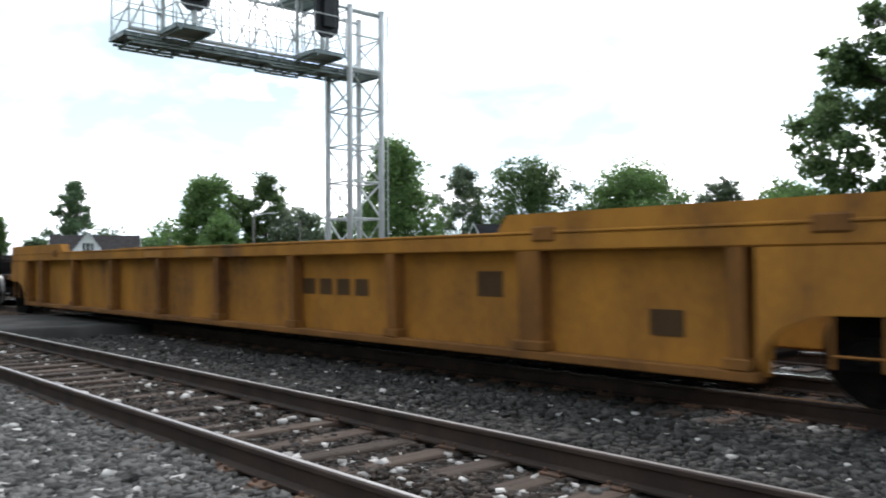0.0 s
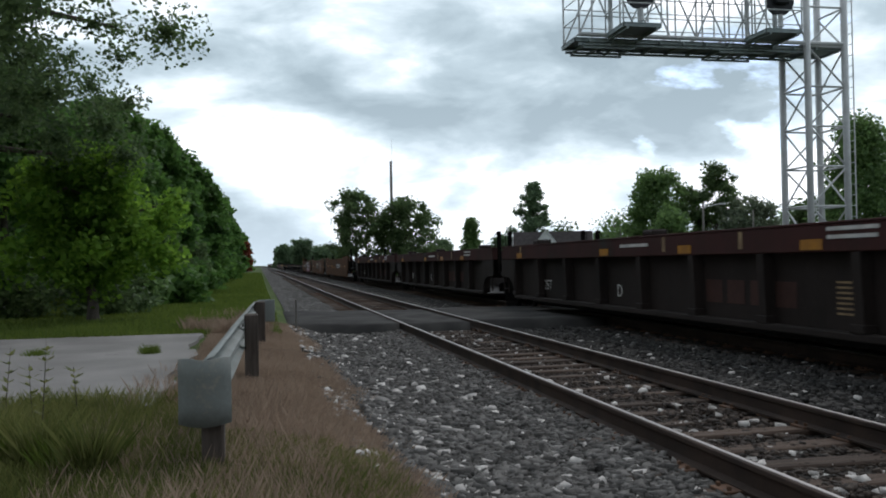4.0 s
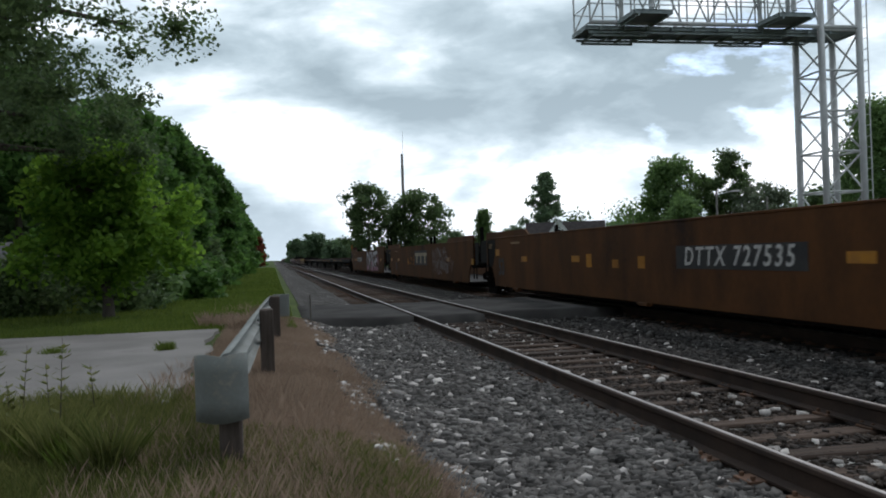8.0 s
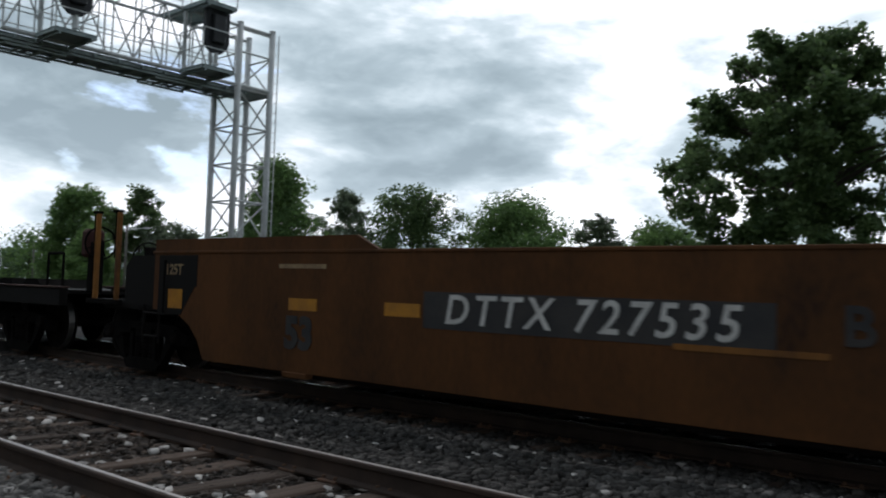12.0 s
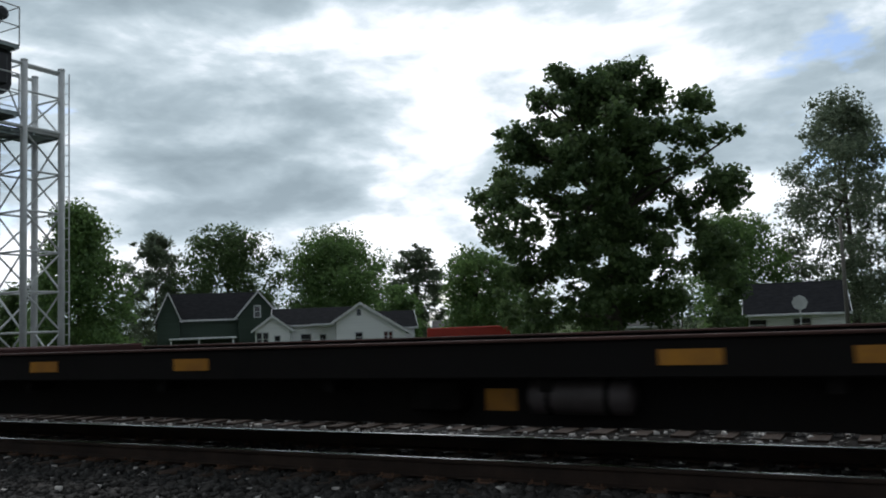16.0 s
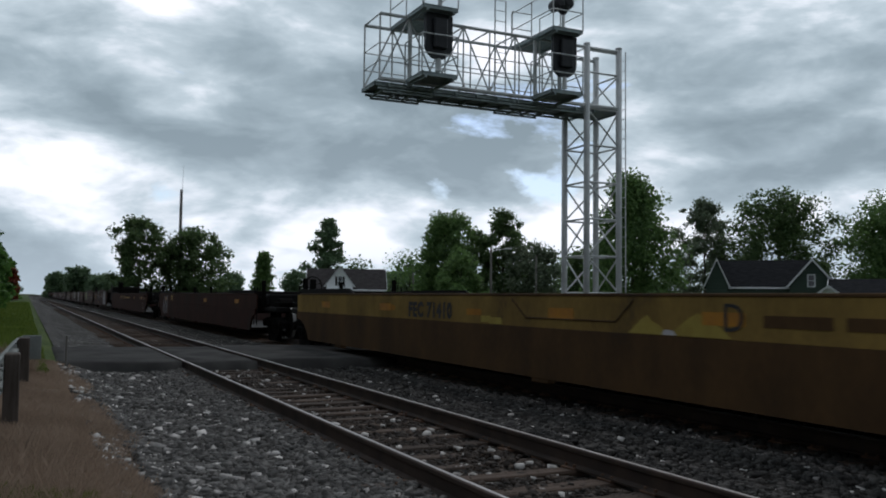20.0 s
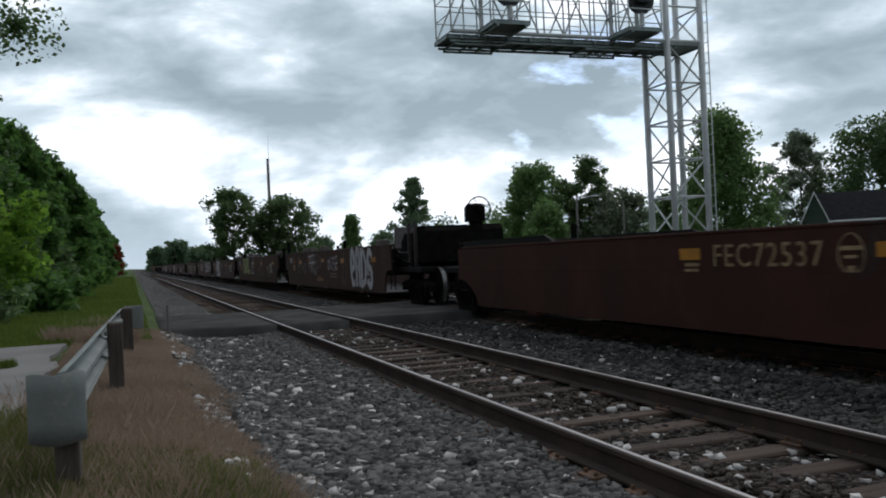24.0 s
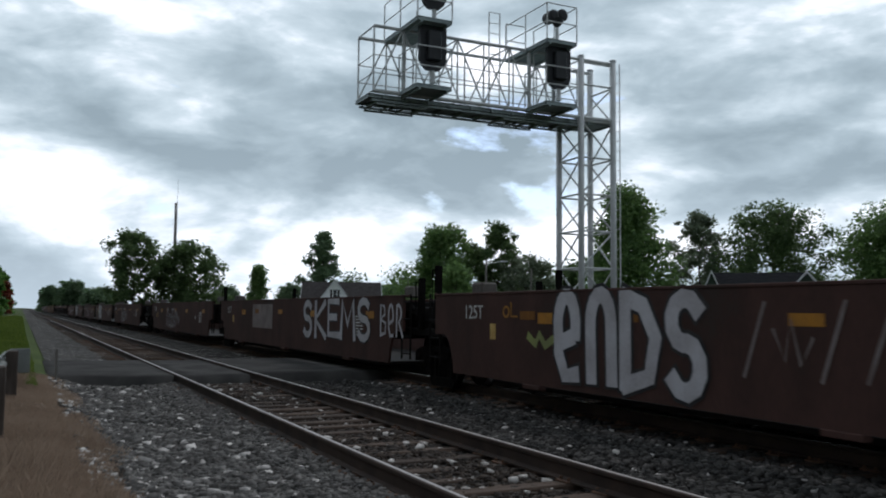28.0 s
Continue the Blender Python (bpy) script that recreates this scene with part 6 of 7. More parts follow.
# far house with a white dormer gable
ROOF_B = mat("brown_grey_shingles", (0.035, 0.031, 0.031), (0.055, 0.05, 0.05), 0.95, scale=2, fine=30, bump=0.5, bump_dist=0.02, spec=0.1)
h4 = thing("house", "far house with grey-brown roof and a white dormer gable", "house", at=pose(*polar(19.2, 125), 0, 0, -19.2))
gable_wing(h4, -5.0, 6.0, 0.0, 8.0, ZG, 2.7, 5.5, SIDE_TAN, ROOF_B, "x", 0.35)
gable_wing(h4, -2.35, 1.4, -0.8, 4.0, ZG, 3.25, 5.75, SIDE_WHITE, ROOF_B, "y", 0.25)
window(h4, -0.45, -0.8, 3.75, 0.5, 1.3, 0, -1)
for x in (-0.98, 0.08):
    part("shutter", Mesh().box(x - 0.14, x + 0.14, -0.84, -0.8, 3.1, 4.4, 0.01), P_DARK, h4, "dark window shutter")
part("porch_roof", Mesh().box(-5.0, 6.0, -2.4, 0.0, 2.3, 2.5, 0.03), TRIM, h4, "white porch roof edge")

# dark shed behind the hedge on the near side
h5 = thing("shed", "low dark brown building with a grey roof", "building", at=pose(-12.0, 29.0, 0.3, 0, 0, 3))
gable_wing(h5, -5, 4.7, 0, 6, 0, 1.15, 1.85, BRICK_D, ROOF_G, "x", 0.5, False)

# pale houses and sheds far up the line
for az, d, w, hgt in ((10.6, 190, 9, 2.2), (12.3, 210, 8, 2.0), (63.4, 80, 7.5, 1.9), (74.5, 72, 5.0, 2.0)):
    b = thing("outbuilding", "small pale outbuilding with a low roof", "building", at=pose(*polar(az, d), 0, 0, -az))
    gable_wing(b, -w / 2, w / 2, 0, 6, -1.8, hgt - 1.3, hgt - 0.2, SIDE_WHITE if d > 100 else SIDE_TAN, ROOF_G, "x", 0.3)

# red trailer parked by the houses
RED = mat("red_car_paint", (0.42, 0.035, 0.02), (0.36, 0.03, 0.02), 0.35, scale=1, fine=10, bump=0.0)
car_r = thing("box_trailer", "red box trailer parked by the houses", "trailer", at=pose(*polar(63.0, 58, -1.95), 0, 0, -63))
part("body", Mesh().box(-2.75, 2.75, -1.1, 1.1, 0.75, 3.2, 0.05), RED, car_r)
part("hitch", Mesh().tube((2.75, 0, 0.6), (3.7, 0, 0.55), 0.06), P_DARK, car_r)
for x in (-1.2, -0.3):
    for y in (-1.0, 1.0):
        part("wheel", Mesh().lathe([(-0.1, 0.3), (-0.09, 0.36), (0.09, 0.36), (0.1, 0.3)], "y", 16, pose(x, y, 0.36)), P_DARK, car_r)
# covered heap on the left, among the trees
TARP = mat("pale_tarpaulin", (0.2, 0.185, 0.19), (0.14, 0.13, 0.13), 0.6, scale=2, fine=20, bump=0.3, bump_dist=0.03)
for x, y, r, hh in ((-6.55, 21.6, 0.3, 0.42), (-6.0, 22.2, 0.36, 0.6)):
    m = Mesh().lathe([(hh * u ** 0.8, r * (1 - u) ** 0.6 + 0.03) for u in [0.0, 0.15, 0.35, 0.6, 0.8, 0.93, 1.0]], "z", 16, pose(x, y, 0.3))
    m.v = [(x + (px - x) * 1.5 + 0.12 * noise.noise((px * 3, py * 3, pz * 3)), py, pz) for px, py, pz in m.v]
    solid("tarpaulin_cover", m, TARP, "pale grey rounded heap under a tarpaulin", "heap", smooth=True)


# ---- poles ----
def pole(az, d, top, z0=-1.9, r=0.13, lamp=0, arm=False, tip=0.0, label="grey wooden utility pole"):
    x, y, _ = polar(az, d)
    p = thing("utility_pole", label, "pole", at=pose(x, y, 0, 0, 0, -az))
    part("shaft", Mesh().tube((0, 0, z0), (0, 0, top), r, r * 0.7, 8), M_POLE, p, smooth=True)
    if lamp:
        part("lamp_arm", Mesh().tube((0, 0, top - 0.4), (lamp, 0, top - 0.1), 0.04, n=6), M_GALV, p)
        part("lamp_head", Mesh().box(lamp - 0.1, lamp + 0.55, -0.15, 0.15, top - 0.2, top - 0.05, 0.04), M_GALV, p)
    if arm:
        part("cross_arm", Mesh().box(-1.1, 1.1, -0.06, 0.06, top - 0.7, top - 0.55, 0.01), M_POLE, p)
        for ix in (-1.0, -0.5, 0.5, 1.0):
            part("insulator", Mesh().lathe([(0, 0.05), (0.1, 0.07), (0.18, 0.03)], "z", 8, pose(ix, 0, top - 0.55)), M_BLACK, p)
    if tip:
        part("antenna", Mesh().tube((0.15, 0, top - 1.5), (0.25, 0, top + tip), 0.05, 0.02, 5), M_GALV, p)
    return p


pole(8.72, 160, 20.4, r=0.34, tip=4.4, label="tall dark pole with a thin antenna beside it")
pole(29.05, 84, 6.5, lamp=1.5, label="street lamp on a grey pole")
pole(32.05, 84, 5.7, r=0.1)
pole(23.85, 130, 6.9, arm=True)
pole(86.5, 60, 7.3, r=0.15)
pole(27.0, 100, 4.6, r=0.07)
sign = thing("road_sign", "grey back of an octagonal road sign on a post", "sign", at=pose(*polar(83.9, 52), 0, 0, -83.9))
part("post", Mesh().box(-0.04, 0.04, -0.04, 0.04, -1.8, 2.2), M_GALV, sign)
part("plate", Mesh().lathe([(-0.01, 0.42), (0.01, 0.42)], "y", 8, pose(0, -0.06, 1.9)), M_GALV, sign)


# ---- trees ----
def leaves_at(centres, radii, n, size, r):
    """n leaves spread over clumps, as folded quads; returns corners and faces."""
    wgt = radii ** 2
    k = r.choice(len(centres), n, p=wgt / wgt.sum())
    d = r.normal(size=(n, 3))
    d /= np.linalg.norm(d, axis=1)[:, None]
    rad = radii[k] * np.minimum(1.3, np.abs(r.normal(size=n)) ** 0.7)
    p = centres[k] + d * rad[:, None] * np.array([1, 1, 0.78])
    a = r.normal(size=(n, 3))
    a[:, 2] = a[:, 2] * 0.5 - 0.25
    a /= np.linalg.norm(a, axis=1)[:, None]
    b = np.cross(a, r.normal(size=(n, 3)))
    b /= np.linalg.norm(b, axis=1)[:, None]
    s = size * (0.5 + 0.9 * r.random(n))[:, None]
    v = np.stack([p - a * s * 0.6, p + b * s * 0.4, p + a * s * 0.6 + np.array([0, 0, -0.12]) * s, p - b * s * 0.4], 1)
    f = np.arange(n * 4).reshape(n, 4)
    return v.reshape(-1, 3), f


PROFILES = {"round": lambda u: math.sqrt(max(0.02, 1 - (1.62 * u - 0.74) ** 2)), "spread": lambda u: max(0.3, 1 - 0.8 * abs(u - 0.2)), "tall": lambda u: 0.55 + 0.45 * math.sin(math.pi * min(1, 0.2 + 0.75 * u)) - 0.45 * max(0, u - 0.75) * 2,
            "cone": lambda u: 1.0 - 0.80 * u ** 1.2, "full": lambda u: 1.0 - 0.72 * u ** 2.4,
            "dome": lambda u: (0.84 + 0.3 * u if u < 0.42 else 0.96 * math.sqrt(max(0.05, 1 - ((u - 0.42) / 0.62) ** 2)))}


def tree(x, y, z0, h, w, leaf, n, size, seed, label, name="tree", trunk_h=0.28, trunk_r=None, shape="round", clumps=26, clump_r=0.2, lean=0.0, limbs=9, group=""):
    """Tapered trunk, limbs reaching to clumps of leaves, an uneven crown with stray sprays."""
    r = np.random.default_rng(seed)
    t = thing(name, label, "tree", group, at=pose(x, y, z0))
    tr = trunk_r or max(0.08, h * 0.016)
    ch = h * (1 - trunk_h)
    c0 = h * trunk_h
    cs, rs = [], []
    lobes = r.uniform(0.55, 1.18, 7)
    for i in range(clumps):
        u = (i + 0.5) / clumps
        ang = i * 2.399 + r.uniform(-0.5, 0.5)
        prof = PROFILES[shape](u) * lobes[int((ang % 6.283) / 6.283 * 7) % 7] * r.uniform(0.86, 1.08)
        q = (0.2 + 0.8 * r.random() ** 0.45) * prof * w / 2
        rr = clump_r * w * 0.5 * r.uniform(0.5, 1.3)
        q = max(0.0, q - rr * 0.55)
        cs.append((math.cos(ang) * q + lean * u, math.sin(ang) * q, c0 + ch * u + r.uniform(-0.05, 0.05) * h))
        rs.append(max(rr, 0.2))
    cs, rs = np.array(cs), np.array(rs)
    top = (cs[:, 2] + rs * 0.75).max()
    cs[:, 2] *= h / top
    m = Mesh()
    zf = c0 + ch * 0.6
    pts = [(0, 0, -0.2), (0.05 * tr, 0, h * 0.12), (lean * 0.2 + r.uniform(-0.1, 0.1), r.uniform(-0.1, 0.1), max(c0, h * 0.2)), (lean * 0.5 + r.uniform(-0.2, 0.2), r.uniform(-0.2, 0.2), max(zf, h * 0.3))]
    rad = [tr * 1.35, tr, tr * 0.8, tr * 0.3]
    for i in range(3):
        m.tube(pts[i], pts[i + 1], rad[i], rad[i + 1], 9, False)
    part("trunk", m, M_BARK, t, "grey-brown bark", True)
    order = r.permutation(len(cs))[:limbs]
    for i in order:
        m = Mesh()
        u = r.uniform(0.35, 1.0)
        a = Vector(pts[2]).lerp(Vector(pts[3]), u) if cs[i][2] > pts[2][2] + 0.5 else Vector(pts[1]).lerp(Vector(pts[2]), 0.8)
        e = Vector(cs[i])
        mid = a.lerp(e, 0.5) + Vector((0, 0, 0.06 * h * r.uniform(-0.2, 1)))
        m.tube(a, mid, tr * 0.38, tr * 0.24, 6, False).tube(mid, e, tr * 0.24, tr * 0.08, 6, False)
        part("limb", m, M_BARK, t)
    v, f = leaves_at(cs, rs, n, size, r)
    part("crown", raw_mesh("crown", v, f, leaf), None, t, "leafy crown")
    return t


def tree_at(az0, az1, el, d, leaf, n, seed, label, ground=-1.8, **kw):
    az = (az0 + az1) / 2
    x, y, _ = polar(az, d)
    top = 1.36 + d * math.tan(radians(el))
    w = 1.26 * 2 * d * math.tan(radians((az1 - az0) / 2))
    return tree(x, y, ground, top - ground, w, leaf, n, kw.pop("size", 0.5), seed, label, **kw)


FARSIDE = (
    # az from, to, elevation of the top, distance, leaves, count, look, shape
    (4.6, 8.0, 4.95, 140, L_DARK, 3800, "dark green broadleaf tree by the line", "round", 22, 0.34),
    (7.7, 11.3, 4.5, 140, L_DARK, 4600, "dense dark green round tree", "round", 26, 0.42),
    (12.9, 15.1, 2.95, 130, L_MID, 1800, "small pointed green tree beyond the line", "cone", 18, 0.4),
    (17.0, 19.4, 5.25, 152, L_FAR, 3000, "tall narrow green tree", "tall", 22, 0.42),
    (23.6, 28.6, 5.95, 100, L_MID, 6500, "broad dark tree with gaps in its crown", "round", 30, 0.3),
    (27.6, 32.0, 6.05, 98, L_DARK, 3800, "thin dark tree with upright branches", "tall", 26, 0.26),
    (25.4, 28.6, 3.4, 88, L_MID, 2600, "low bright green tree beyond the line", "round", 16, 0.42),
    (29.5, 34.0, 3.9, 96, L_GREY, 3000, "low greyish tree beyond the line", "round", 20, 0.36),
    (34.6, 42.0, 8.5, 74, L_MID, 9500, "full green tree behind the signal tower", "full", 34, 0.34),
    (40.8, 45.0, 6.6, 132, L_GREY, 3800, "open grey-green tree behind the green house", "tall", 26, 0.28),
    (44.0, 50.6, 7.05, 128, L_DARK, 7500, "large dark tree behind the houses", "round", 32, 0.34),
    (50.6, 57.6, 6.6, 125, L_MID, 9500, "dense round green tree behind the white house", "round", 34, 0.42),
    (58.0, 61.4, 5.5, 110, L_GREY, 3200, "thin grey-green tree beyond the line", "tall", 22, 0.3),
    (60.6, 66.5, 5.25, 68, L_MID, 6000, "broad green tree beyond the line", "round", 28, 0.36),
    (77.0, 83.6, 6.6, 85, L_MID, 5000, "green tree behind the low house", "round", 26, 0.36),
    (83.0, 91.0, 13.2, 92, L_GREY, 9000, "tall open grey-green tree", "tall", 36, 0.28),
    (11.0, 13.2, 1.6, 210, L_FAR, 1500, "far low tree beyond the line", "round", 14, 0.4),
    (15.0, 17.2, 1.8, 190, L_FAR, 1500, "far low tree beyond the line", "round", 14, 0.4),
    (21.2, 24.4, 1.9, 170, L_FAR, 2200, "far low tree beyond the line", "round", 18, 0.4),
    (0.9, 2.2, 1.35, 330, L_FAR, 1500, "far trees at the end of the line", "round", 16, 0.45),
    (1.9, 3.6, 1.72, 300, L_FAR, 2200, "far trees at the end of the line", "round", 18, 0.45),
    (3.3, 5.3, 1.3, 290, L_FAR, 2000, "far trees at the end of the line", "round", 18, 0.45),
    (56.8, 60.0, 2.9, 92, L_MID, 2400, "low green tree beyond the line", "round", 18, 0.4),
    (33.2, 37.2, 3.6, 90, L_DARK, 2600, "low dark tree beyond the line", "round", 18, 0.4),
    (92.0, 99.0, 9.0, 62, L_MID, 4000, "green tree beyond the houses", "round", 26, 0.36),
)
for k, (a0, a1, el, d, leaf, n, look_of, shape, cl, cr) in enumerate(FARSIDE):
    tree_at(a0, a1, el, d, leaf, int(n * 3.7), 100 + k, look_of, shape=shape, clumps=int(cl * 5), clump_r=cr * 0.55, size=0.0023 * d + 0.07, trunk_h=0.08)
big = tree_at(65.6, 79.8, 16.9, 50, L_DARK, 80000, 7, "large spreading dark green maple with gaps in its crown", shape="dome", clumps=360, clump_r=0.085, size=0.26, trunk_h=0.13, trunk_r=0.42, limbs=34)

for k in range(26):
    az = 20.0 + 3.0 * k + 0.8 * math.sin(k * 2.3)
    tree_at(az - 2.4, az + 2.4, 2.5 + 0.7 * math.sin(k * 1.7), 138 + 9 * math.sin(k * 1.1), (L_DARK, L_MID, L_DARK, L_GREY)[k % 4], 2600, 700 + k, "low thicket of bushes behind the houses", name="thicket", shape="full", clumps=46, clump_r=0.26,
            size=0.42, trunk_h=0.03, limbs=4, group="thickets behind the houses")

# thick row of trees along the near side of the line
HEDGE = ((-6.6, 24.5, 6.6, 5.2, 11000, L_HEDGE), (-4.9, 28.0, 6.4, 4.6, 11000, L_HEDGE), (-5.4, 34.0, 7.4, 5.6, 10000, L_HEDGE), (-4.6, 40.5, 7.6, 5.2, 9000, L_HEDGE),
         (-5.0, 48.0, 8.2, 6.0, 8000, L_HEDGE), (-4.6, 57.0, 8.4, 6.0, 7000, L_HEDGE), (-4.9, 67.0, 8.6, 6.6, 6000, L_HEDGE), (-5.0, 79.0, 9.0, 7.0, 5000, L_HEDGE), (-5.0, 93.0, 9.2, 7.2, 4500, L_HEDGE),
         (-5.0, 110.0, 9.4, 7.4, 4000, L_HEDGE), (-5.0, 130.0, 9.0, 7.4, 3500, L_HEDGE), (-5.2, 155.0, 9.0, 8.0, 3000, L_HEDGE), (-5.4, 185.0, 9.0, 8.4, 2600, L_HEDGE), (-5.6, 225.0, 9.0, 9.0, 2200, L_HEDGE),
         (-10.5, 39.0, 7.2, 6.0, 6000, L_DARK), (-10.0, 22.0, 5.6, 5.0, 7000, L_DARK), (-12.0, 46.0, 8.4, 7.0, 5000, L_DARK), (-14.5, 27.0, 7.6, 6.5, 5000, L_DARK))
for k, (x, y, h, w, n, leaf) in enumerate(HEDGE):
    tree(x, y, 0.25, h, w, leaf, int(n * 3.0), 0.07 + 0.0036 * y, 300 + k, "dense dark green tree in the row along the line" if leaf is L_HEDGE else "dark tree behind the row",
         trunk_h=0.46 if x < -6.3 and y < 33 else 0.03, clumps=150, clump_r=0.17, shape="full", limbs=8, group="trees along the line")
tree(-3.4, 18.7, 0.25, 3.7, 4.3, L_BRIGHT, 17000, 0.12, 299, "bright green young maple at the edge of the row", trunk_h=0.3, trunk_r=0.11, clumps=70, clump_r=0.2, shape="round", limbs=14)
tree(-6.6, 16.2, 0.25, 11.0, 10.6, L_DARK, 140000, 0.078, 401, "large dark tree reaching over the row", trunk_h=0.34, trunk_r=0.34, clumps=250, clump_r=0.105, limbs=60, shape="spread")
tree(-2.1, 150.0, 0.2, 5.2, 2.4, leaf_mat("reddish_leaves", (0.16, 0.035, 0.02), (0.26, 0.06, 0.03), 0.3), 1500, 0.5, 402, "small reddish tree at the row's far end", clumps=24, clump_r=0.3, trunk_h=0.1)


for k, (x, y, h, w) in enumerate(((-5.4, 20.6, 1.5, 2.8), (-3.6, 21.0, 1.3, 2.6), (-7.2, 21.4, 1.2, 2.4))):
    tree(x, y, 0.25, h, w, L_DARK, 5000, 0.1, 520 + k, "low dark bush in the shade of the trees", name="bush", trunk_h=0.02, clumps=50, clump_r=0.25, shape="full", limbs=3, group="bushes under the trees")
for k in range(2, 13):
    yb = 17.6 + k * 2.6 + (k * 0.35) ** 2
    tree(-2.75 - 0.35 * ((k * 7) % 3), yb, 0.25, 1.3 + 0.5 * ((k * 5) % 3), 2.6, (L_HEDGE, L_DARK, L_MID)[k % 3], 2600, 0.11 + 0.003 * yb, 500 + k, "low leafy bush at the foot of the trees", name="bush", trunk_h=0.02, clumps=40,
         clump_r=0.3, shape="full", limbs=3, group="bushes under the trees")


# ---- undergrowth, grass, stones ----
def blades(n, place_fn, hgt, wid, r, bend=0.35):
    x, y, s = place_fn(n)
    z = np.array([height(a, b) for a, b in zip(x, y)])
    n = len(x)
    ang = r.random(n) * 2 * np.pi
    h = hgt * (0.45 + 0.9 * r.random(n)) * s
    w = wid * (0.6 + 0.8 * r.random(n))
    dx, dy = np.cos(ang), np.sin(ang)
    la = r.random(n) * 2 * np.pi
    bx, by = np.cos(la) * h * bend * r.random(n), np.sin(la) * h * bend * r.random(n)
    p0 = np.stack([x - dx * w, y - dy * w, z - 0.02], 1)
    p1 = np.stack([x + dx * w, y + dy * w, z - 0.02], 1)
    p2 = np.stack([x + bx * 0.55 + dx * w * 0.8, y + by * 0.55 + dy * w * 0.8, z + h * 0.6], 1)
    p3 = np.stack([x + bx, y + by, z + h], 1)
    return np.stack([p0, p1, p2, p3], 1).reshape(-1, 3), np.arange(n * 4).reshape(n, 4)


def area(x0, x1, y0, y1, near=1.0, gaps=0.0):
    def fn(n):
        u = rng.random(n) ** (1 + near)
        y = y0 + (y1 - y0) * u
        x = x0 + (x1 - x0) * rng.random(n)
        s = np.array([0.75 + 0.6 * noise.noise((a * 0.9, b * 0.9, 7.0)) for a, b in zip(x, y)])
        keep = s > gaps
        return x[keep], y[keep], np.clip(s[keep], 0.2, 1.3)
    return fn


def tuft(x0, y0, w):
    def fn(n):
        dx, dy = rng.normal(size=n) * w * 0.5, rng.normal(size=n) * 0.07
        return x0 + dx, y0 + dy, np.clip(1.1 - (dx / w) ** 2, 0.3, 1.1)
    return fn


def stuff(name, v, f, material, label, category):
    return tagged(new(name, raw_mesh(name, v, f, material)), label, category, kind="stuff")


stuff("dry_grass", *blades(200000, area(-0.8, 0.86, 3.0, 17.0, 0.8, 0.2), 0.055, 0.001, rng, 1.1), G_DRY, "fine dry brown grass along the ballast", "grass")
stuff("dry_grass_tall", *blades(5000, area(-1.1, 0.3, 3.6, 9.0, 0.4, 0.6), 0.17, 0.0007, rng, 0.7), G_DRY, "tall thin dry stalks round the guardrail", "grass")
stuff("green_grass", *blades(110000, area(-4.6, -0.3, 3.3, 7.0, 0.4, 0.15), 0.11, 0.0014, rng, 0.9), G_GREEN, "rough green grass at the road's edge", "grass")
stuff("dry_grass_near", *blades(50000, area(-0.85, 0.86, -6.0, 3.0, 0.0, 0.2), 0.06, 0.003, rng, 1.1), G_DRY, "dry brown grass along the verge", "grass")
stuff("green_grass_near", *blades(50000, area(-6.0, -0.5, -6.0, 3.4, 0.0, 0.2), 0.1, 0.004, rng, 0.9), G_GREEN, "rough green grass beside the verge", "grass")
stuff("road_edge_grass", *blades(14000, area(-5.2, -0.6, 5.7, 7.2, 0.0, 0.55), 0.17, 0.0014, rng, 0.8), G_GREEN, "tall rough grass at the road's edge", "grass")
stuff("ballast_edge_grass", *blades(9000, area(0.55, 1.0, 2.8, 9.0, 0.6, 0.75), 0.07, 0.0015, rng, 1.1), G_DRY, "dry grass creeping over the ballast", "grass")
stuff("green_grass_patch", *blades(16000, area(-0.5, 0.75, 3.2, 5.6, 0.5, 0.55), 0.08, 0.0013, rng, 0.9), G_GREEN, "green grass among the dry stalks", "grass")
stuff("lawn", *blades(60000, area(-9.5, 0.3, 14.1, 34.0, 0.5), 0.09, 0.012, rng, 0.5), G_LAWN, "bright green mown strip by the trees", "grass")
stuff("lawn_far", *blades(26000, area(-3.6, 0.25, 34.0, 120.0, 0.5), 0.14, 0.035, rng, 0.5), G_LAWN, "bright green strip along the line", "grass")
stuff("verge_weeds", *blades(12000, area(-1.3, 0.1, 13.6, 19.0, 0.2, 0.8), 0.22, 0.0035, rng, 0.7), G_DRY, "brown weeds at the end of the guardrail", "weeds")
for (wx, wy, ww, wh, wn) in ((-1.35, 10.9, 0.13, 0.05, 700), (-2.7, 11.2, 0.2, 0.04, 300), (-3.4, 11.25, 0.22, 0.04, 300)):
    stuff("weed_tuft", *blades(wn, tuft(wx, wy, ww), wh + 0.06, 0.004, rng, 0.9), G_LAWN, "tuft of green weeds in a crack of the road", "weeds")


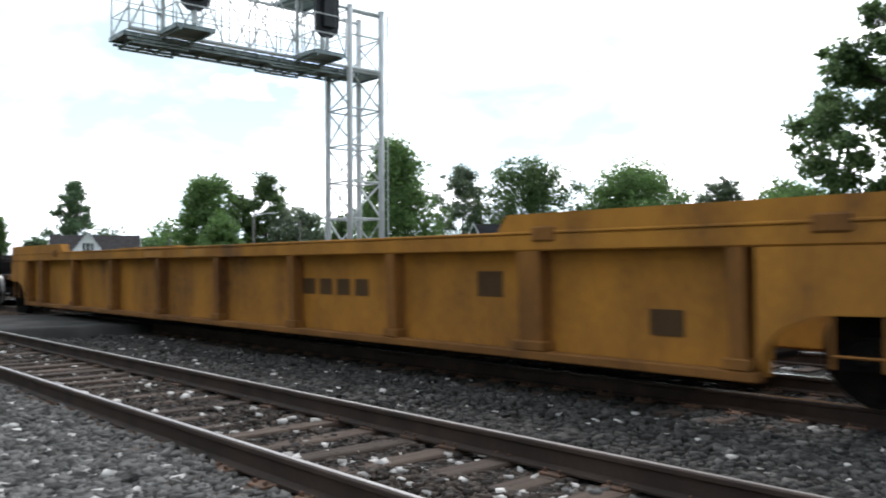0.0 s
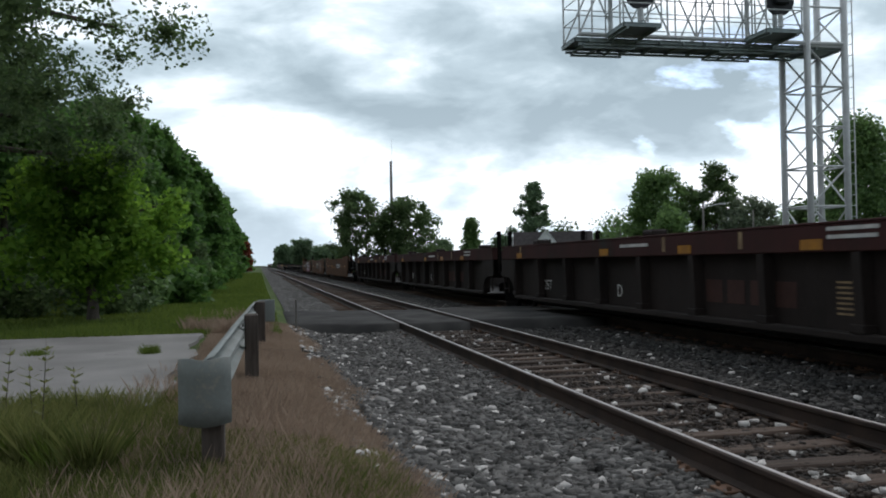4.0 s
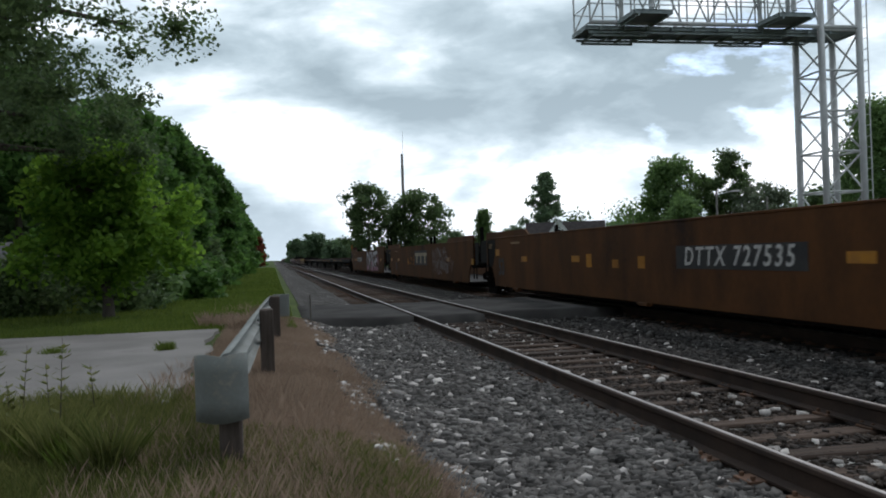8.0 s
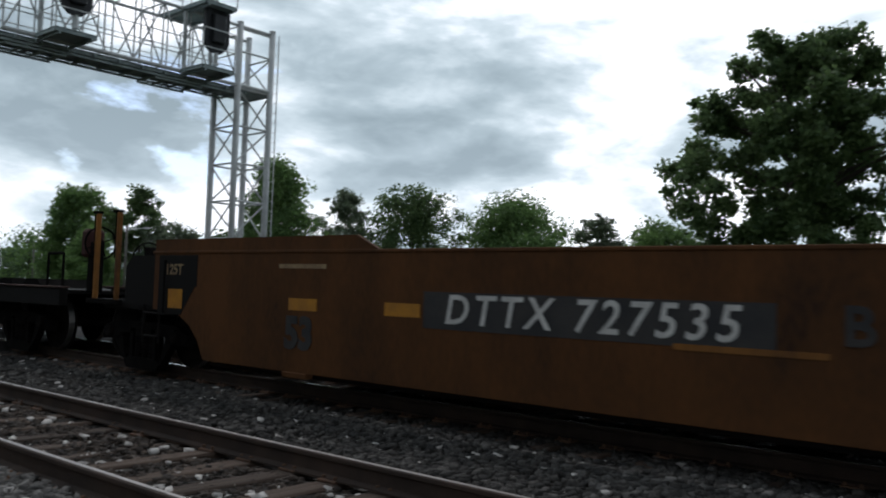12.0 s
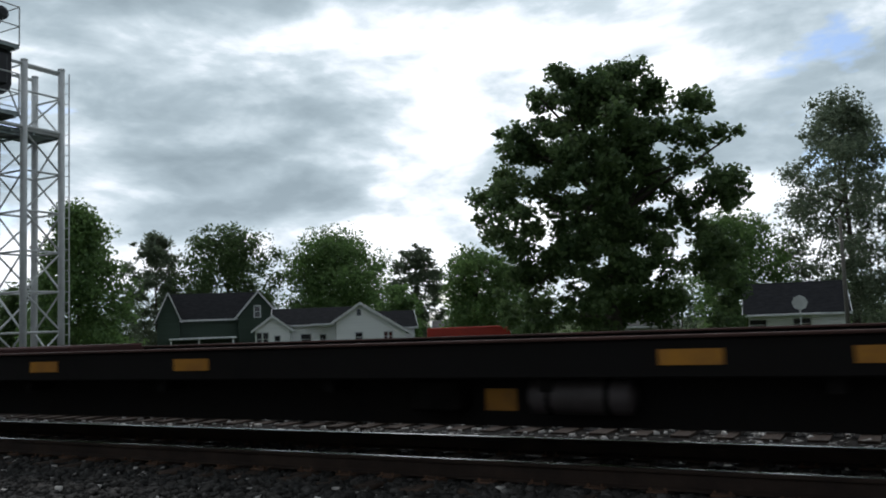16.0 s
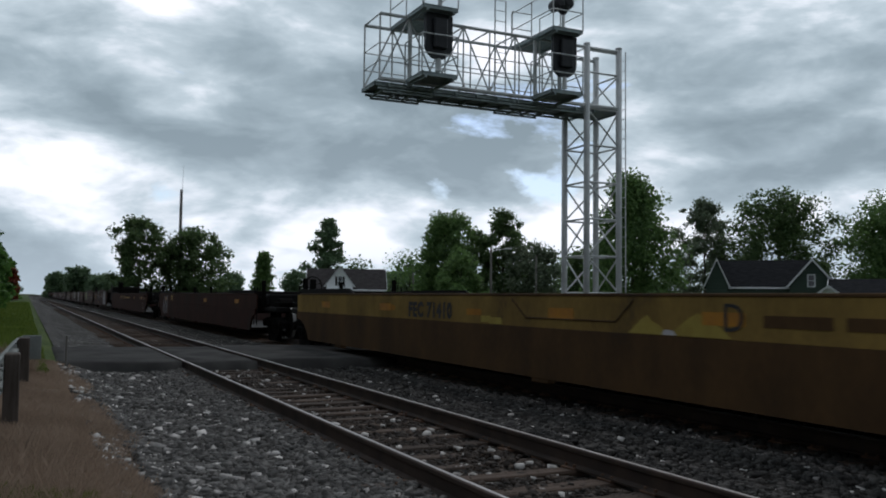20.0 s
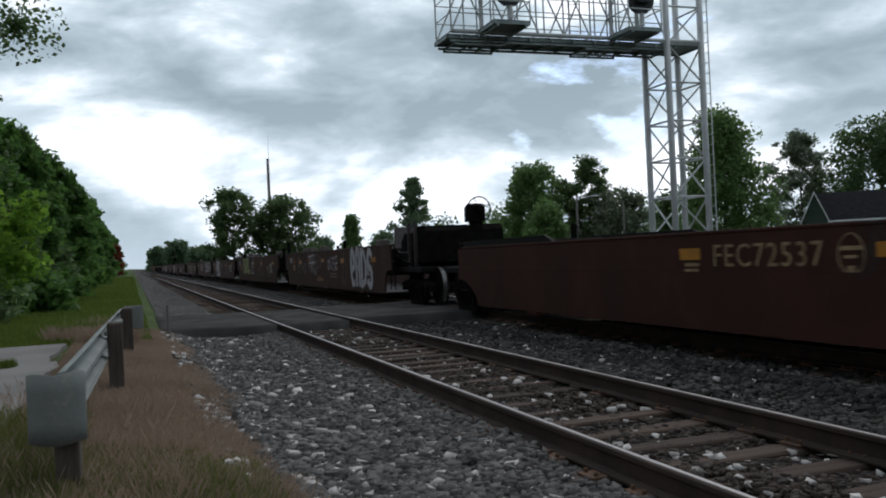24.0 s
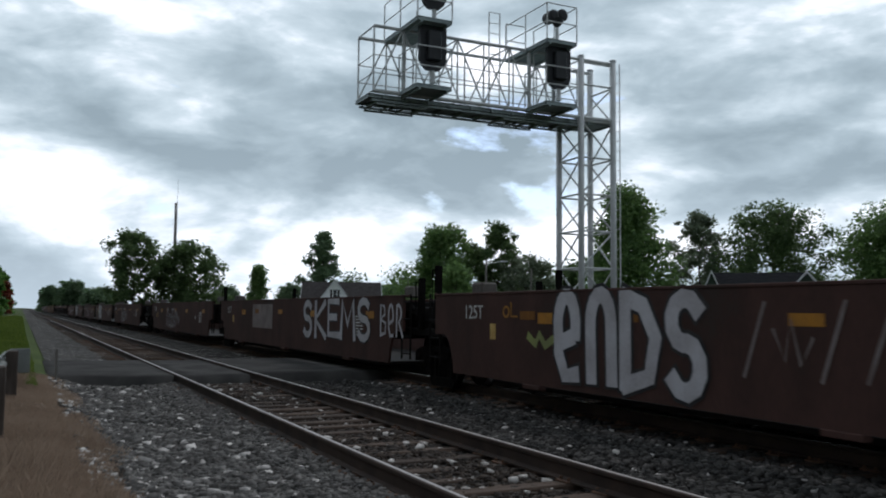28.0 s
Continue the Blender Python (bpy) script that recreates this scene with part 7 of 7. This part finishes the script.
def weed(x, y, h, seed):
    r = random.Random(seed)
    w = thing("tall_weed", "tall leafy weed with a brown stalk", "weed", at=pose(x, y, height(x, y)))
    m, lv = Mesh(), []
    p = Vector((0, 0, 0))
    m.tube((0, 0, 0), (r.uniform(-0.04, 0.04), r.uniform(-0.04, 0.04), h), 0.006, 0.001, 6)
    for i in range(9):
        q = Vector(m.v[0]).lerp(Vector(m.v[6]), (i + 1) / 9)
        for _ in range(5):
            a = r.uniform(0, 6.28)
            d = Vector((math.cos(a), math.sin(a), 0.5)) * r.uniform(0.03, 0.09)
            s = Vector((-math.sin(a), math.cos(a), 0)) * 0.014
            k = len(lv)
            lv += [p, p + d * 0.5 + s, p + d, p + d * 0.5 - s]
        p = q
    part("stalk", m, M_BARK, w)
    part("leaves", raw_mesh("leaves", [tuple(q) for q in lv], np.arange(len(lv)).reshape(-1, 4), G_GREEN), None, w)


for k in range(16):
    wx, wy = -2.9 + 2.1 * ((k * 0.618) % 1.0), 4.6 + 1.9 * ((k * 0.382) % 1.0)
    stuff("weed_clump", *blades(700, tuft(wx, wy, 0.13), 0.16 + 0.04 * (k % 3), 0.0015, rng, 0.9), G_GREEN if k % 3 else G_LAWN, "bushy clump of rough weeds in the grass", "weeds")
for k, (x, y, h) in enumerate(((-1.42, 5.9, 0.62), (-1.52, 6.1, 0.45), (-1.75, 6.3, 0.55), (-1.62, 5.6, 0.4), (-1.3, 6.4, 0.4), (-2.0, 6.6, 0.45), (-1.95, 5.7, 0.5))):
    weed(x, y, h, k)


def stones(n, spots, size, r, lift=0.0):
    """Broken stones: an uneven, leaning block each."""
    x, y, s = spots(n)
    n = len(x)
    z = np.array([height(a, b) + lift + 0.035 * noise.noise((a * 1.7, b * 0.9, 3.3)) for a, b in zip(x, y)])
    base = np.array([[x, y, z] for x in (-0.8, 0.8) for y in (-0.8, 0.8) for z in (-0.8, 0.8)])
    tri = np.array([[0, 1, 3], [0, 3, 2], [4, 6, 7], [4, 7, 5], [0, 4, 5], [0, 5, 1], [2, 3, 7], [2, 7, 6], [0, 2, 6], [0, 6, 4], [1, 5, 7], [1, 7, 3]])
    sc = size * (0.45 + 0.9 * r.random(n)) * s
    v = base[None] * (0.45 + 0.85 * r.random((n, 8, 3))) * sc[:, None, None] * np.stack([np.ones(n), 0.6 + 0.5 * r.random(n), 0.5 + 0.4 * r.random(n)], 1)[:, None, :]
    a = r.random(n) * 2 * np.pi
    b = (r.random(n) - 0.5) * 1.2
    ca, sa, cb, sb = np.cos(a), np.sin(a), np.cos(b), np.sin(b)
    vx, vy, vz = v[..., 0], v[..., 1], v[..., 2]
    vy, vz = vy * cb[:, None] - vz * sb[:, None], vy * sb[:, None] + vz * cb[:, None]
    vx, vy = vx * ca[:, None] - vy * sa[:, None], vx * sa[:, None] + vy * ca[:, None]
    v = np.stack([vx + x[:, None], vy + y[:, None], vz + (z + sc * 0.22)[:, None]], 2)
    f = (tri[None] + 8 * np.arange(n)[:, None, None]).reshape(-1, 3)
    return v.reshape(-1, 3), f


def gravel_spots(x0, x1, y0, y1, near):
    def fn(n):
        y = y0 + (y1 - y0) * rng.random(n) ** (1 + near)
        x = x0 + (x1 - x0) * rng.random(n)
        keep = ~((y > 16.9) & (y < 22.7) & (x > 0.5))
        for c in (NEAR_C, FAR_C):
            for s in (-HALF_GAUGE, HALF_GAUGE):
                keep &= np.abs(x - c - s) > 0.1
        return x[keep], y[keep], 0.8 + 0.4 * rng.random(keep.sum())
    return fn


stuff("loose_ballast", *stones(34000, gravel_spots(0.78, 2.75, 3.4, 24.0, 0.7), 0.034, rng), M_STONE, "loose grey ballast stones beside the near track", "ballast")
stuff("strewn_stones", *stones(1100, gravel_spots(0.5, 0.95, 2.6, 17.0, 0.6), 0.022, rng, 0.004), M_STONE, "stones strewn over the verge", "ballast")
stuff("track_ballast", *stones(13000, gravel_spots(2.85, 4.25, 2.0, 20.0, 0.5), 0.026, rng, -0.004), M_STONE_R, "rust-stained stones between the ties", "ballast")
stuff("shoulder_ballast", *stones(6000, gravel_spots(2.1, 2.72, 2.0, 17.0, 0.6), 0.032, rng, 0.022), M_STONE, "grey stones over the ends of the ties", "ballast")
# stones towards the train carry its shade in their colour
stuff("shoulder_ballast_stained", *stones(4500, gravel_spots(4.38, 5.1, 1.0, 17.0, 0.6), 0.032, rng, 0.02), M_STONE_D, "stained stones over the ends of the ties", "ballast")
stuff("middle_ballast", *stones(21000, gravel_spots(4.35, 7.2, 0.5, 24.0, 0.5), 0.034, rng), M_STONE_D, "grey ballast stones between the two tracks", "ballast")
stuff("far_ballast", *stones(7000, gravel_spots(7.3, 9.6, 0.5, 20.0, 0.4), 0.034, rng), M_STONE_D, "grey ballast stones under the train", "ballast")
stuff("loose_ballast_near", *stones(9000, gravel_spots(0.78, 7.2, -6.0, 3.4, 0.0), 0.034, rng), M_STONE, "loose grey ballast stones", "ballast")
stuff("pale_stones", *stones(560, gravel_spots(0.9, 2.6, 3.4, 20.0, 0.9), 0.043, rng), M_STONE_W, "scattered pale stones", "ballast")
stuff("pale_track_stones", *stones(300, gravel_spots(2.8, 4.3, 2.0, 18.0, 0.7), 0.036, rng), M_STONE_W, "pale stones between the ties", "ballast")
stuff("pale_far_stones", *stones(700, gravel_spots(9.0, 12.0, 0.3, 22.0, 0.2), 0.034, rng), M_STONE_W, "pale stones beyond the train", "ballast")
stuff("pale_edge_stones", *stones(900, gravel_spots(0.5, 1.25, 3.2, 17.0, 0.5), 0.03, rng), M_STONE_W, "pale stones at the ballast's edge", "ballast")
stuff("pale_middle_stones", *stones(260, gravel_spots(4.4, 7.1, 0.6, 18.0, 0.6), 0.034, rng), M_STONE_W, "scattered pale stones", "ballast")

lay_ties(track_near, NEAR_C, 0.6, 82, 300)
lay_ties(track_far, FAR_C, 0.4, 80, 200)
lay_ties(track_third, THIRD_C, 0.5, 0, 330)


# ---- what moves ----
def motions():
    for c, at in CARS:
        walk(c, [(t, pose(FAR_C, at - SPEED * t, 0)) for t in (0.0, 14.0, 28.0)])


motions()
